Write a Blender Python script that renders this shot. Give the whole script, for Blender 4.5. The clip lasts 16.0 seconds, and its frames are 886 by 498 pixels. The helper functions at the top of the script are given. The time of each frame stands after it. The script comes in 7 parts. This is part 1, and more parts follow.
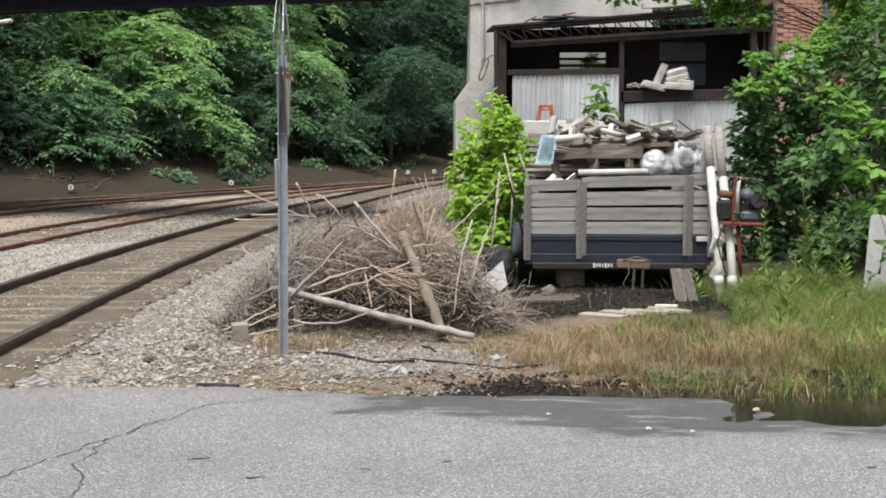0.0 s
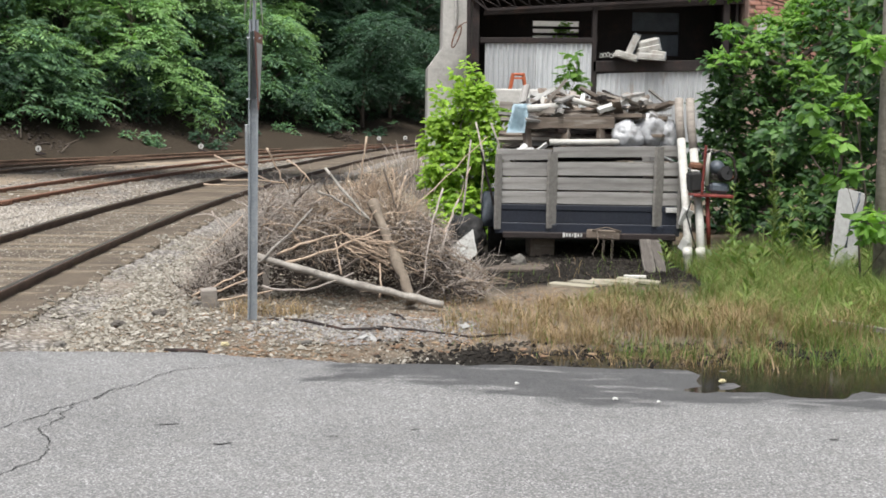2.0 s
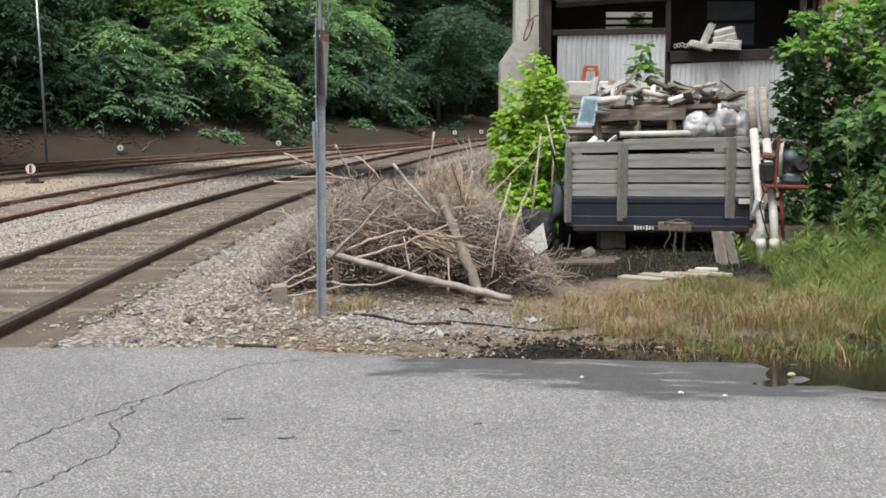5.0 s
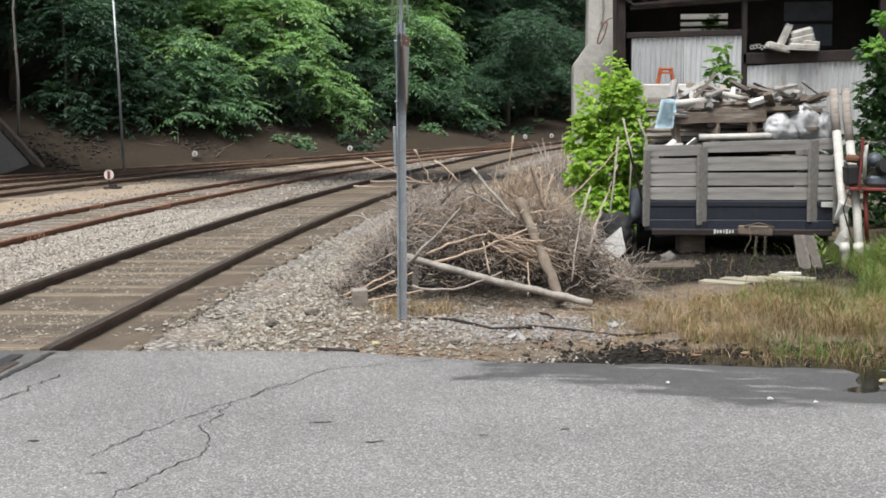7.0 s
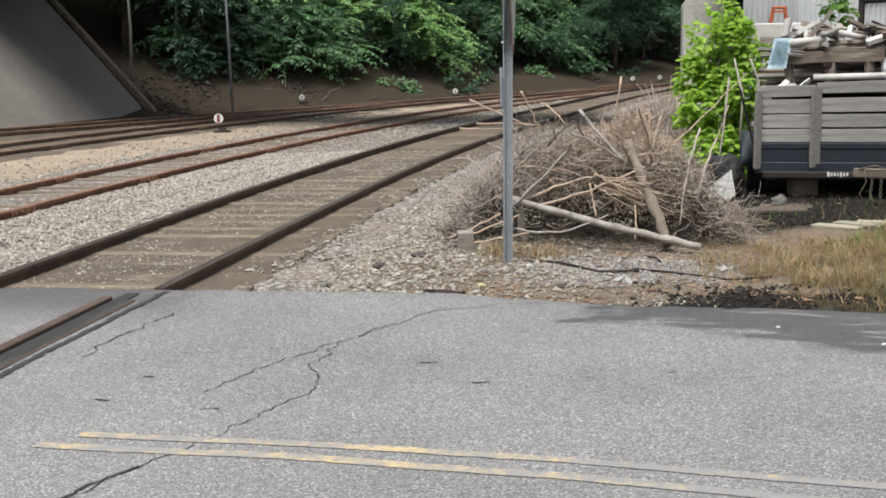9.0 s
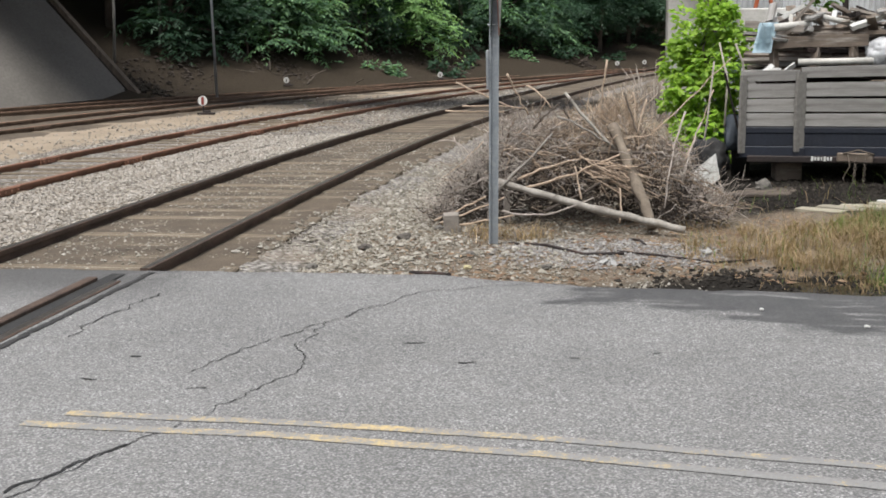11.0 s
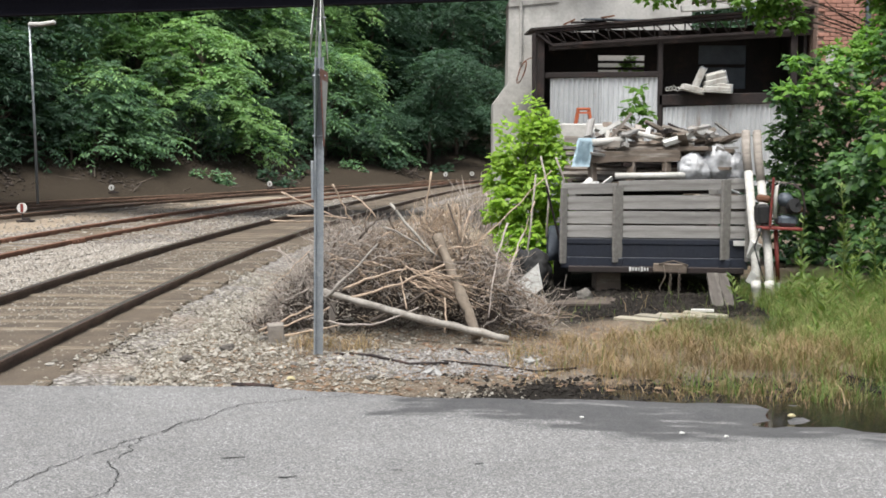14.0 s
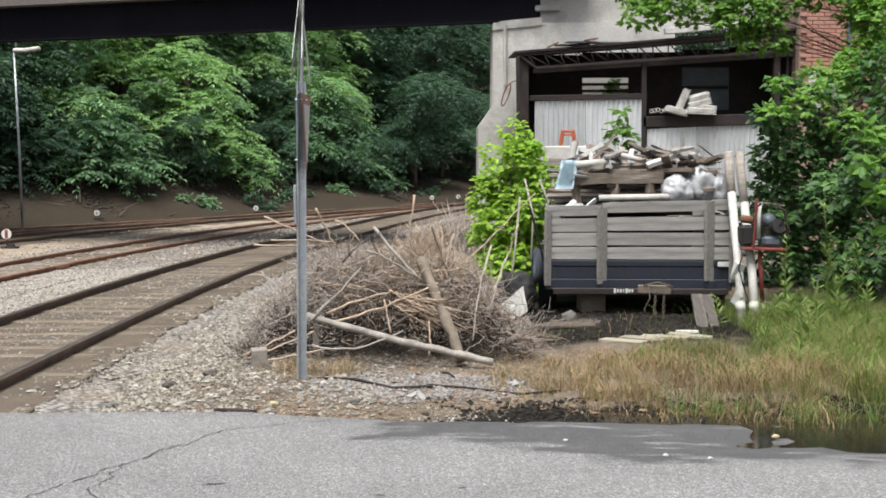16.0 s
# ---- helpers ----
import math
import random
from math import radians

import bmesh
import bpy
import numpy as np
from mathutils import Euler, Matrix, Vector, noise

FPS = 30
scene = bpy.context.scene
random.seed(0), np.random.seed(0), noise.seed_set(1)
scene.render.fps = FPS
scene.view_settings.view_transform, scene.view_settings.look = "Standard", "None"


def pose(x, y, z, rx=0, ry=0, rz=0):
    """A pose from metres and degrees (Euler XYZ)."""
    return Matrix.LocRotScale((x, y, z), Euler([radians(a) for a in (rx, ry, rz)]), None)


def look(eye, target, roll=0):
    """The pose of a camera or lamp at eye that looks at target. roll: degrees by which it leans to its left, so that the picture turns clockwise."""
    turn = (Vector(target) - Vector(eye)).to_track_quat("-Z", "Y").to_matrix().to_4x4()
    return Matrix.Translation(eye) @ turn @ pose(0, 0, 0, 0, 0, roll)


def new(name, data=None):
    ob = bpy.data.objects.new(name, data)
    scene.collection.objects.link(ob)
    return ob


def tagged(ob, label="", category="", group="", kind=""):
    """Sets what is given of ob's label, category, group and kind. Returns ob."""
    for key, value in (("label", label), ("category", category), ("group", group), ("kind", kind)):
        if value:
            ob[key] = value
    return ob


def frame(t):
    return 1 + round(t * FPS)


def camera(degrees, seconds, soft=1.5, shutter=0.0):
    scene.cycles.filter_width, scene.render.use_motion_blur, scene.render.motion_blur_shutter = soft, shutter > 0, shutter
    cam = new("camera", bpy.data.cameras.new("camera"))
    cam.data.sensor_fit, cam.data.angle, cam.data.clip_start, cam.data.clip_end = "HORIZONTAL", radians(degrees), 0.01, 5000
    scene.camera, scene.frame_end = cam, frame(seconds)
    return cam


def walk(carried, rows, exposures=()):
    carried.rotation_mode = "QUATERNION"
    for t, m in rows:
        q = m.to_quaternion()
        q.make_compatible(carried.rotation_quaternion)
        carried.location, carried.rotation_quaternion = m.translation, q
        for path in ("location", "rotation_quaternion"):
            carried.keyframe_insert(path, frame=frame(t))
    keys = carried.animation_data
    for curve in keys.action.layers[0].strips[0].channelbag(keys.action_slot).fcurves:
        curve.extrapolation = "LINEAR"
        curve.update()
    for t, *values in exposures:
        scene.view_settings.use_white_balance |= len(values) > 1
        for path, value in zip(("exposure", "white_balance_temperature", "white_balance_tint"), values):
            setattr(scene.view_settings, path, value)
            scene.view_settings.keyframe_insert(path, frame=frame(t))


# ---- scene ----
# camera and walk
EXPOSURES = [(0.0, 0.68), (1.9, 0.70), (2.6, 0.59), (3.5, 0.56), (7.0, 0.57), (9.0, 0.53), (11.5, 0.40), (12.0, 0.41), (13.0, 0.69), (14.0, 0.72), (16.0, 0.74)]
cam = camera(39.0, 16.0, soft=1.75)
PATH = [
    (0.0, (-0.003, 0.009, 1.643), (0.285, 9.968, 0.785), -0.15),
    (0.5, (0.002, 0.011, 1.646), (0.374, 9.966, 0.782), -0.11),
    (1.0, (-0.001, 0.002, 1.653), (0.516, 9.949, 0.765), 0.17),
    (1.5, (-0.004, 0.008, 1.653), (0.552, 9.944, 0.675), 0.39),
    (2.0, (-0.005, 0.011, 1.654), (0.523, 9.934, 0.534), 0.75),
    (2.5, (-0.003, 0.004, 1.653), (0.546, 9.900, 0.327), 0.97),
    (3.0, (-0.003, 0.014, 1.652), (0.531, 9.905, 0.283), 1.02),
    (3.5, (0.002, 0.018, 1.645), (0.463, 9.917, 0.304), 0.65),
    (3.7, (0.012, 0.022, 1.647), (0.373, 9.931, 0.355), 0.27),
    (5.8, (0.108, -0.028, 1.667), (-0.240, 9.903, 0.535), -0.12),
    (6.0, (0.091, -0.025, 1.667), (-0.332, 9.903, 0.551), -0.21),
    (6.5, (0.023, 0.004, 1.663), (-0.511, 9.927, 0.546), -0.44),
    (7.0, (-0.008, -0.003, 1.662), (-0.656, 9.911, 0.527), -0.63),
    (7.5, (-0.020, -0.024, 1.661), (-1.029, 9.849, 0.437), -0.75),
    (8.0, (-0.028, -0.011, 1.656), (-1.393, 9.804, 0.313), -1.03),
    (8.5, (-0.027, -0.004, 1.655), (-1.477, 9.776, 0.154), -1.11),
    (9.0, (-0.018, -0.001, 1.652), (-1.497, 9.764, 0.083), -1.07),
    (9.2, (-0.016, -0.006, 1.652), (-1.484, 9.750, 0.019), -1.09),
    (11.3, (-0.037, -0.024, 1.636), (-1.322, 9.746, -0.061), -0.52),
    (11.5, (-0.053, -0.020, 1.640), (-1.228, 9.778, 0.021), -0.28),
    (12.0, (-0.097, 0.005, 1.631), (-0.894, 9.877, 0.254), 0.23),
    (12.5, (-0.045, -0.017, 1.641), (-0.456, 9.909, 0.497), 0.46),
    (13.0, (-0.005, -0.012, 1.638), (-0.206, 9.941, 0.687), 0.33),
    (13.5, (0.014, -0.004, 1.641), (0.010, 9.956, 0.752), 0.29),
    (14.0, (0.018, -0.006, 1.644), (0.005, 9.958, 0.805), 0.14),
    (14.5, (0.023, 0.001, 1.645), (0.012, 9.973, 0.892), 0.07),
    (15.0, (0.027, 0.006, 1.643), (0.059, 9.985, 0.989), -0.04),
    (15.5, (0.035, 0.005, 1.644), (0.106, 9.984, 1.009), -0.10),
    (16.0, (0.052, 0.007, 1.644), (0.138, 9.985, 0.988), -0.25),
]
walk(cam, [(t, look(eye, aim, roll)) for t, eye, aim, roll in PATH], exposures=EXPOSURES)

# overcast summer daylight
world = bpy.data.worlds.new("overcast_sky")
scene.world = world
world.use_nodes = True
wn = world.node_tree
sky = wn.nodes.new("ShaderNodeTexSky")
sky.sky_type = "NISHITA"
sky.sun_disc = False
sky.sun_elevation = radians(68)
sky.sun_rotation = radians(200)
sky.air_density = 1.0
sky.dust_density = 4.0
veil = wn.nodes.new("ShaderNodeHueSaturation")
veil.inputs["Saturation"].default_value = 0.5
wn.links.new(sky.outputs[0], veil.inputs["Color"])
bg = wn.nodes["Background"]
wn.links.new(veil.outputs[0], bg.inputs[0])
bg.inputs[1].default_value = 0.11
sun_data = bpy.data.lights.new("sun", "SUN")
sun_data.energy, sun_data.angle, sun_data.color = 3.2, radians(32), (1.0, 0.985, 0.96)
sun = new("sun", sun_data)
sun.matrix_world = look((-5, -4, 42), (0, 12, 0))


# ---- small building helpers ----
def part(name, bm, material, parent=None, label="", smooth=False):
    me = bpy.data.meshes.new(name)
    bm.to_mesh(me)
    bm.free()
    if material:
        me.materials.append(material)
    if smooth:
        me.polygons.foreach_set("use_smooth", [True] * len(me.polygons))
    ob = new(name, me)
    ob.parent = parent
    if label:
        ob["label"] = label
    return ob


def sheet(name, verts, faces, material, parent=None, smooth=False, label=""):
    me = bpy.data.meshes.new(name)
    me.from_pydata(np.asarray(verts).tolist(), [], np.asarray(faces).tolist() if isinstance(faces, np.ndarray) else faces)
    me.materials.append(material)
    if smooth:
        me.polygons.foreach_set("use_smooth", [True] * len(me.polygons))
    ob = new(name, me)
    ob.parent = parent
    if label:
        ob["label"] = label
    return ob


def thing(name, at, label, category, group="", turn=0.0, kind=""):
    ob = new(name)
    ob.empty_display_size = 0.1
    ob.matrix_basis = pose(*at, 0, 0, turn)
    return tagged(ob, label, category, group, kind)


def box(bm, size, at=(0, 0, 0), turn=(0, 0, 0), bevel=0.0, wobble=0.0):
    """A bevelled block, its middle at `at`."""
    m = pose(*at, *turn) @ Matrix.Diagonal((*size, 1))
    vs = bmesh.ops.create_cube(bm, size=1, matrix=m)["verts"]
    if wobble:
        for v in vs:
            v.co += Vector((random.uniform(-1, 1), random.uniform(-1, 1), random.uniform(-1, 1))) * wobble
    if bevel:
        es = list({e for v in vs for e in v.link_edges})
        bmesh.ops.bevel(bm, geom=es, offset=bevel, segments=1, affect="EDGES", profile=0.5)
    return bm


def block(*args, **kw):
    return box(bmesh.new(), *args, **kw)


def tube_arrays(points, radii, sides=6, cap=True):
    pts = np.asarray(points, float)
    n = len(pts)
    tan = np.gradient(pts, axis=0)
    tan /= np.linalg.norm(tan, axis=1)[:, None] + 1e-9
    ref = np.where(np.abs(tan[:, 2:3]) > 0.9, np.array([[1.0, 0, 0]]), np.array([[0, 0, 1.0]]))
    u = np.cross(tan, ref)
    u /= np.linalg.norm(u, axis=1)[:, None] + 1e-9
    w = np.cross(tan, u)
    a = np.linspace(0, 2 * np.pi, sides, endpoint=False)
    r = np.broadcast_to(np.asarray(radii, float), (n,))[:, None, None]
    v = pts[:, None, :] + r * (np.cos(a)[None, :, None] * u[:, None, :] + np.sin(a)[None, :, None] * w[:, None, :])
    faces = []
    for i in range(n - 1):
        for k in range(sides):
            faces.append((i * sides + k, i * sides + (k + 1) % sides, (i + 1) * sides + (k + 1) % sides, (i + 1) * sides + k))
    if cap:
        faces.append(tuple(range(sides - 1, -1, -1)))
        faces.append(tuple((n - 1) * sides + k for k in range(sides)))
    return v.reshape(-1, 3), faces


def tubes(name, runs, material, parent=None, sides=6, label="", smooth=True):
    """Runs of (points, radii), joined into one mesh."""
    vs, fs, base = [], [], 0
    for pts, rad in runs:
        v, f = tube_arrays(pts, rad, sides)
        vs.append(v)
        fs += [tuple(i + base for i in q) for q in f]
        base += len(v)
    return sheet(name, np.concatenate(vs), fs, material, parent, smooth, label)


def cylinder(bm, radius, depth, at=(0, 0, 0), turn=(0, 0, 0), sides=20, radius2=None):
    bmesh.ops.create_cone(bm, cap_ends=True, segments=sides, radius1=radius, radius2=radius if radius2 is None else radius2,
                          depth=depth, matrix=pose(*at, *turn))
    return bm


def smooth_path(points, step=0.6):
    """A smooth plan curve through a few points, evenly cut."""
    p = np.array(points, float)
    s = np.concatenate([[0], np.cumsum(np.linalg.norm(np.diff(p, axis=0), axis=1))])
    t = np.arange(0, s[-1], step)
    m = np.gradient(p, s, axis=0)
    i = np.clip(np.searchsorted(s, t, side="right") - 1, 0, len(p) - 2)
    h = (s[i + 1] - s[i])[:, None]
    u = ((t - s[i]) / (s[i + 1] - s[i]))[:, None]
    return ((2 * u**3 - 3 * u**2 + 1) * p[i] + (u**3 - 2 * u**2 + u) * h * m[i]
            + (-2 * u**3 + 3 * u**2) * p[i + 1] + (u**3 - u**2) * h * m[i + 1])


# ---- materials ----
class Nodes:
    def __init__(self, name):
        self.mat = bpy.data.materials.new(name)
        self.mat.use_nodes = True
        self.t = self.mat.node_tree
        self.bsdf = self.t.nodes["Principled BSDF"]

    def add(self, kind, **inputs):
        n = self.t.nodes.new(kind)
        for k, v in inputs.items():
            key = k.replace("_", " ")
            if hasattr(v, "is_output"):
                self.t.links.new(v, n.inputs[key])
            else:
                n.inputs[key].default_value = v
        return n

    def link(self, a, b):
        self.t.links.new(a, b)

    def coords(self, world=False, scale=(1, 1, 1)):
        c = self.add("ShaderNodeNewGeometry").outputs["Position"] if world else self.add("ShaderNodeTexCoord").outputs["Object"]
        m = self.add("ShaderNodeMapping")
        self.link(c, m.inputs["Vector"])
        m.inputs["Scale"].default_value = scale
        return m.outputs[0]

    def noise(self, vec, scale, detail=4.0, rough=0.55):
        n = self.add("ShaderNodeTexNoise", Scale=scale, Detail=detail, Roughness=rough)
        self.link(vec, n.inputs["Vector"])
        return n.outputs["Fac"]

    def ramp(self, fac, stops):
        r = self.add("ShaderNodeValToRGB")
        e = r.color_ramp.elements
        while len(e) < len(stops):
            e.new(0.5)
        for q, (pos, col) in zip(e, stops):
            q.position = pos
            q.color = (*col, 1) if hasattr(col, "__len__") else (col, col, col, 1)
        self.link(fac, r.inputs[0])
        return r.outputs[0]

    def mix(self, fac, a, b, blend="MIX"):
        n = self.t.nodes.new("ShaderNodeMix")
        n.data_type, n.blend_type = "RGBA", blend
        for sock, v in ((n.inputs[0], fac), (n.inputs[6], a), (n.inputs[7], b)):
            if hasattr(v, "is_output"):
                self.link(v, sock)
            elif hasattr(v, "__len__"):
                sock.default_value = (*v, 1)
            else:
                sock.default_value = v
        return n.outputs[2]

    def math(self, op, a, b=0.0, clamp=False):
        n = self.t.nodes.new("ShaderNodeMath")
        n.operation, n.use_clamp = op, clamp
        for sock, v in ((n.inputs[0], a), (n.inputs[1], b)):
            if hasattr(v, "is_output"):
                self.link(v, sock)
            else:
                sock.default_value = v
        return n.outputs[0]

    def bump(self, height, strength=0.4, distance=0.01):
        b = self.add("ShaderNodeBump", Strength=strength, Distance=distance)
        self.link(height, b.inputs["Height"])
        self.link(b.outputs[0], self.bsdf.inputs["Normal"])

    def out(self, color=None, rough=None, metal=None):
        for key, v in (("Base Color", color), ("Roughness", rough), ("Metallic", metal)):
            if v is None:
                continue
            if hasattr(v, "is_output"):
                self.link(v, self.bsdf.inputs[key])
            else:
                self.bsdf.inputs[key].default_value = (*v, 1) if hasattr(v, "__len__") else v
        return self.mat


def worn(name, base, dark, scale=6.0, fine=60.0, rough=0.75, metal=0.0, bump=0.3, stretch=(1, 1, 1), stain=None, stain_at=(0.55, 0.72)):
    """A surface with grain and broad patches of a second tone, and stains of a third."""
    n = Nodes(name)
    c = n.coords(scale=stretch)
    big, small = n.noise(c, scale), n.noise(c, fine, 3.0, 0.6)
    col = n.mix(n.ramp(big, [(0.35, 0.0), (0.7, 1.0)]), base, dark)
    col = n.mix(n.ramp(small, [(0.3, 0.0), (0.75, 0.55)]), col, tuple(0.72 * v for v in dark))
    if stain:
        col = n.mix(n.ramp(n.noise(c, scale * 0.6, 6.0, 0.65), [(stain_at[0], 0.0), (stain_at[1], 1.0)]), col, stain)
    ob = n.add("ShaderNodeObjectInfo").outputs["Random"]
    col = n.mix(1.0, col, n.ramp(ob, [(0.0, 0.82), (1.0, 1.08)]), "MULTIPLY")
    n.bump(n.math("ADD", big, small), bump, 0.006)
    return n.out(col, n.ramp(small, [(0.2, max(rough - 0.12, 0.02)), (0.8, min(rough + 0.12, 1.0))]), metal)


def foliage(name, tones, glow=0.35):
    """Leaves: each leaf a tone of its own, light through the blade."""
    n = Nodes(name)
    g = n.add("ShaderNodeNewGeometry")
    col = n.ramp(g.outputs["Random Per Island"], [(i / (len(tones) - 1), t) for i, t in enumerate(tones)])
    patch = n.noise(n.coords(world=True), 0.7, 3.0)
    col = n.mix(1.0, col, n.ramp(patch, [(0.3, 0.68), (0.7, 1.2)]), "MULTIPLY")
    n.out(col, 0.5)
    n.bsdf.inputs["Specular IOR Level"].default_value = 0.3
    tr = n.add("ShaderNodeBsdfTranslucent", Color=n.mix(1.0, col, (1.1, 1.25, 0.5), "MULTIPLY"))
    mx = n.add("ShaderNodeMixShader", Fac=glow)
    n.link(n.bsdf.outputs[0], mx.inputs[1])
    n.link(tr.outputs[0], mx.inputs[2])
    n.link(mx.outputs[0], n.t.nodes["Material Output"].inputs["Surface"])
    return n.mat


def island_tones(name, tones, rough=0.85, fine=40.0, stretch=(1, 1, 1), bump=0.3):
    """Loose bits (stones, twigs, blades): each one a tone of its own."""
    n = Nodes(name)
    g = n.add("ShaderNodeNewGeometry")
    col = n.ramp(g.outputs["Random Per Island"], [(i / (len(tones) - 1), t) for i, t in enumerate(tones)])
    small = n.noise(n.coords(scale=stretch), fine, 3.0)
    col = n.mix(n.ramp(small, [(0.4, 0.0), (0.75, 0.6)]), col, n.mix(1.0, col, (0.5, 0.47, 0.43), "MULTIPLY"))
    n.bump(small, bump, 0.004)
    return n.out(col, rough)


def asphalt_material():
    n = Nodes("worn_asphalt")
    c = n.coords(world=True)
    grit = n.add("ShaderNodeTexVoronoi", Scale=95.0)
    n.link(c, grit.inputs["Vector"])
    fine, mid, big = n.noise(c, 140, 2.0), n.noise(c, 7, 5.0, 0.65), n.noise(c, 0.7, 4.0)
    stone = n.ramp(grit.outputs["Color"], [(0.0, (0.12, 0.12, 0.12)), (0.45, (0.215, 0.214, 0.212)), (0.8, (0.33, 0.327, 0.32)), (1.0, (0.52, 0.51, 0.50))])
    col = n.mix(n.ramp(grit.outputs["Distance"], [(0.35, 0.0), (0.75, 0.8)]), stone, (0.075, 0.075, 0.074))
    col = n.mix(n.ramp(mid, [(0.35, 0.0), (0.75, 0.5)]), col, (0.15, 0.146, 0.138))
    col = n.mix(1.0, col, n.ramp(big, [(0.3, 0.85), (0.7, 1.14)]), "MULTIPLY")
    # damp stain along the edge beside the puddle
    xyz = n.add("ShaderNodeSeparateXYZ")
    n.link(c, xyz.inputs[0])
    x, y = xyz.outputs[0], xyz.outputs[1]
    warp = n.math("MULTIPLY", n.math("SUBTRACT", n.noise(n.coords(world=True, scale=(1, 2.2, 1)), 1.9, 4.0), 0.5), 1.5)
    edge = n.math("SUBTRACT", 7.58, n.math("MULTIPLY", n.math("MINIMUM", n.math("MAXIMUM", n.math("ADD", x, 0.3), 0.0), 1.5), 0.52))
    wet = n.math("MULTIPLY", n.math("ADD", n.math("SUBTRACT", y, edge), n.math("MULTIPLY", warp, 0.8)), 5.0, True)
    right = n.math("MULTIPLY", n.math("ADD", x, n.math("ADD", 0.35, warp)), 4.0, True)
    wet = n.math("MULTIPLY", wet, right, True)
    island = n.ramp(n.noise(n.coords(world=True, scale=(1, 3.4, 1)), 1.5, 3.0), [(0.55, 0.0), (0.62, 0.75)])
    wet = n.math("MULTIPLY", wet, n.math("SUBTRACT", 1.0, island), True)
    col = n.mix(n.math("MULTIPLY", wet, n.ramp(mid, [(0.3, 0.9), (0.7, 0.7)])), col, (0.04, 0.04, 0.041))
    # dark tracked grime next to the rail
    rail = n.math("MULTIPLY", n.math("SUBTRACT", -2.75, n.math("ADD", x, n.math("MULTIPLY", n.math("SUBTRACT", mid, 0.5), 1.2))), 1.6, True)
    far = n.math("MULTIPLY", n.math("SUBTRACT", y, 7.1), 1.2, True)
    col = n.mix(n.math("MULTIPLY", n.math("MULTIPLY", rail, far), 0.75), col, (0.055, 0.053, 0.052))
    n.bump(n.math("ADD", grit.outputs["Distance"], fine), 0.5, 0.004)
    return n.out(col, n.math("SUBTRACT", 0.88, n.math("MULTIPLY", wet, 0.18)))


def ground_material():
    n = Nodes("gravelly_dirt")
    c = n.coords(world=True)
    big, mid, fine = n.noise(c, 0.8, 5.0, 0.6), n.noise(c, 9, 5.0, 0.65), n.noise(c, 70, 3.0)
    col = n.ramp(mid, [(0.25, (0.055, 0.043, 0.032)), (0.5, (0.125, 0.102, 0.077)), (0.75, (0.235, 0.205, 0.165))])
    col = n.mix(n.ramp(big, [(0.42, 0.0), (0.62, 0.75)]), col, (0.13, 0.09, 0.055))
    col = n.mix(n.ramp(fine, [(0.45, 0.0), (0.8, 0.7)]), col, (0.33, 0.30, 0.26))
    # woodland floor: leaf mould, well away from the tracks
    xyz = n.add("ShaderNodeSeparateXYZ")
    n.link(c, xyz.inputs[0])
    wood = n.math("MULTIPLY", n.math("ADD", 2.4, n.math("ADD", n.math("MULTIPLY", n.math("ADD", xyz.outputs[0], 16.2), -0.863), n.math("MULTIPLY", n.math("SUBTRACT", xyz.outputs[1], 31.4), 0.506))), 0.7, True)
    col = n.mix(wood, col, n.mix(mid, (0.018, 0.014, 0.010), (0.062, 0.049, 0.035)))
    # wet black mud round the standing water, and the truck's shade painted under it
    x, y = xyz.outputs[0], xyz.outputs[1]
    wob = n.math("MULTIPLY", n.math("SUBTRACT", n.noise(c, 2.2, 4.0), 0.5), 1.6)
    pool = n.math("ADD", n.math("POWER", n.math("ABSOLUTE", n.math("MULTIPLY", n.math("SUBTRACT", x, 2.6), 0.36)), 2.0), n.math("POWER", n.math("ABSOLUTE", n.math("MULTIPLY", n.math("SUBTRACT", y, 7.9), 1.1)), 2.0))
    # yard: blackened ellipse under the truck, its shade put into the ground colour
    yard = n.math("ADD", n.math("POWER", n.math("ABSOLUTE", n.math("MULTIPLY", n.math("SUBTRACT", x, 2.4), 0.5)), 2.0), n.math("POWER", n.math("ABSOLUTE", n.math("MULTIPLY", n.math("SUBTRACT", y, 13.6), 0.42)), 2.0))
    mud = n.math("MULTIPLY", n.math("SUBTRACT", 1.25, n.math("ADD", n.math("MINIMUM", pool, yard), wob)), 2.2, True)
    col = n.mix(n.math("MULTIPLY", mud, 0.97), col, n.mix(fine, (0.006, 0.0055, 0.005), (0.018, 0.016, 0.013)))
    n.bump(n.math("ADD", mid, fine), 0.7, 0.02)
    n.bsdf.inputs["Specular IOR Level"].default_value = 0.12
    return n.out(col, n.math("SUBTRACT", 0.95, n.math("MULTIPLY", mud, 0.12)))


def ballast_bed_material():
    n = Nodes("ballast_bed")
    c = n.coords(world=True)
    v = n.add("ShaderNodeTexVoronoi", Scale=19.0)
    n.link(c, v.inputs["Vector"])
    col = n.ramp(v.outputs["Color"], [(0.0, (0.12, 0.108, 0.095)), (0.5, (0.25, 0.23, 0.205)), (1.0, (0.43, 0.41, 0.38))])
    col = n.mix(n.ramp(v.outputs["Distance"], [(0.35, 0.0), (0.7, 0.85)]), col, (0.06, 0.052, 0.044))
    col = n.mix(n.ramp(n.noise(c, 0.9, 4.0), [(0.45, 0.0), (0.65, 0.55)]), col, (0.20, 0.155, 0.11))
    n.bump(n.math("MULTIPLY", v.outputs["Distance"], -1.0), 1.0, 0.03)
    return n.out(col, 0.9)


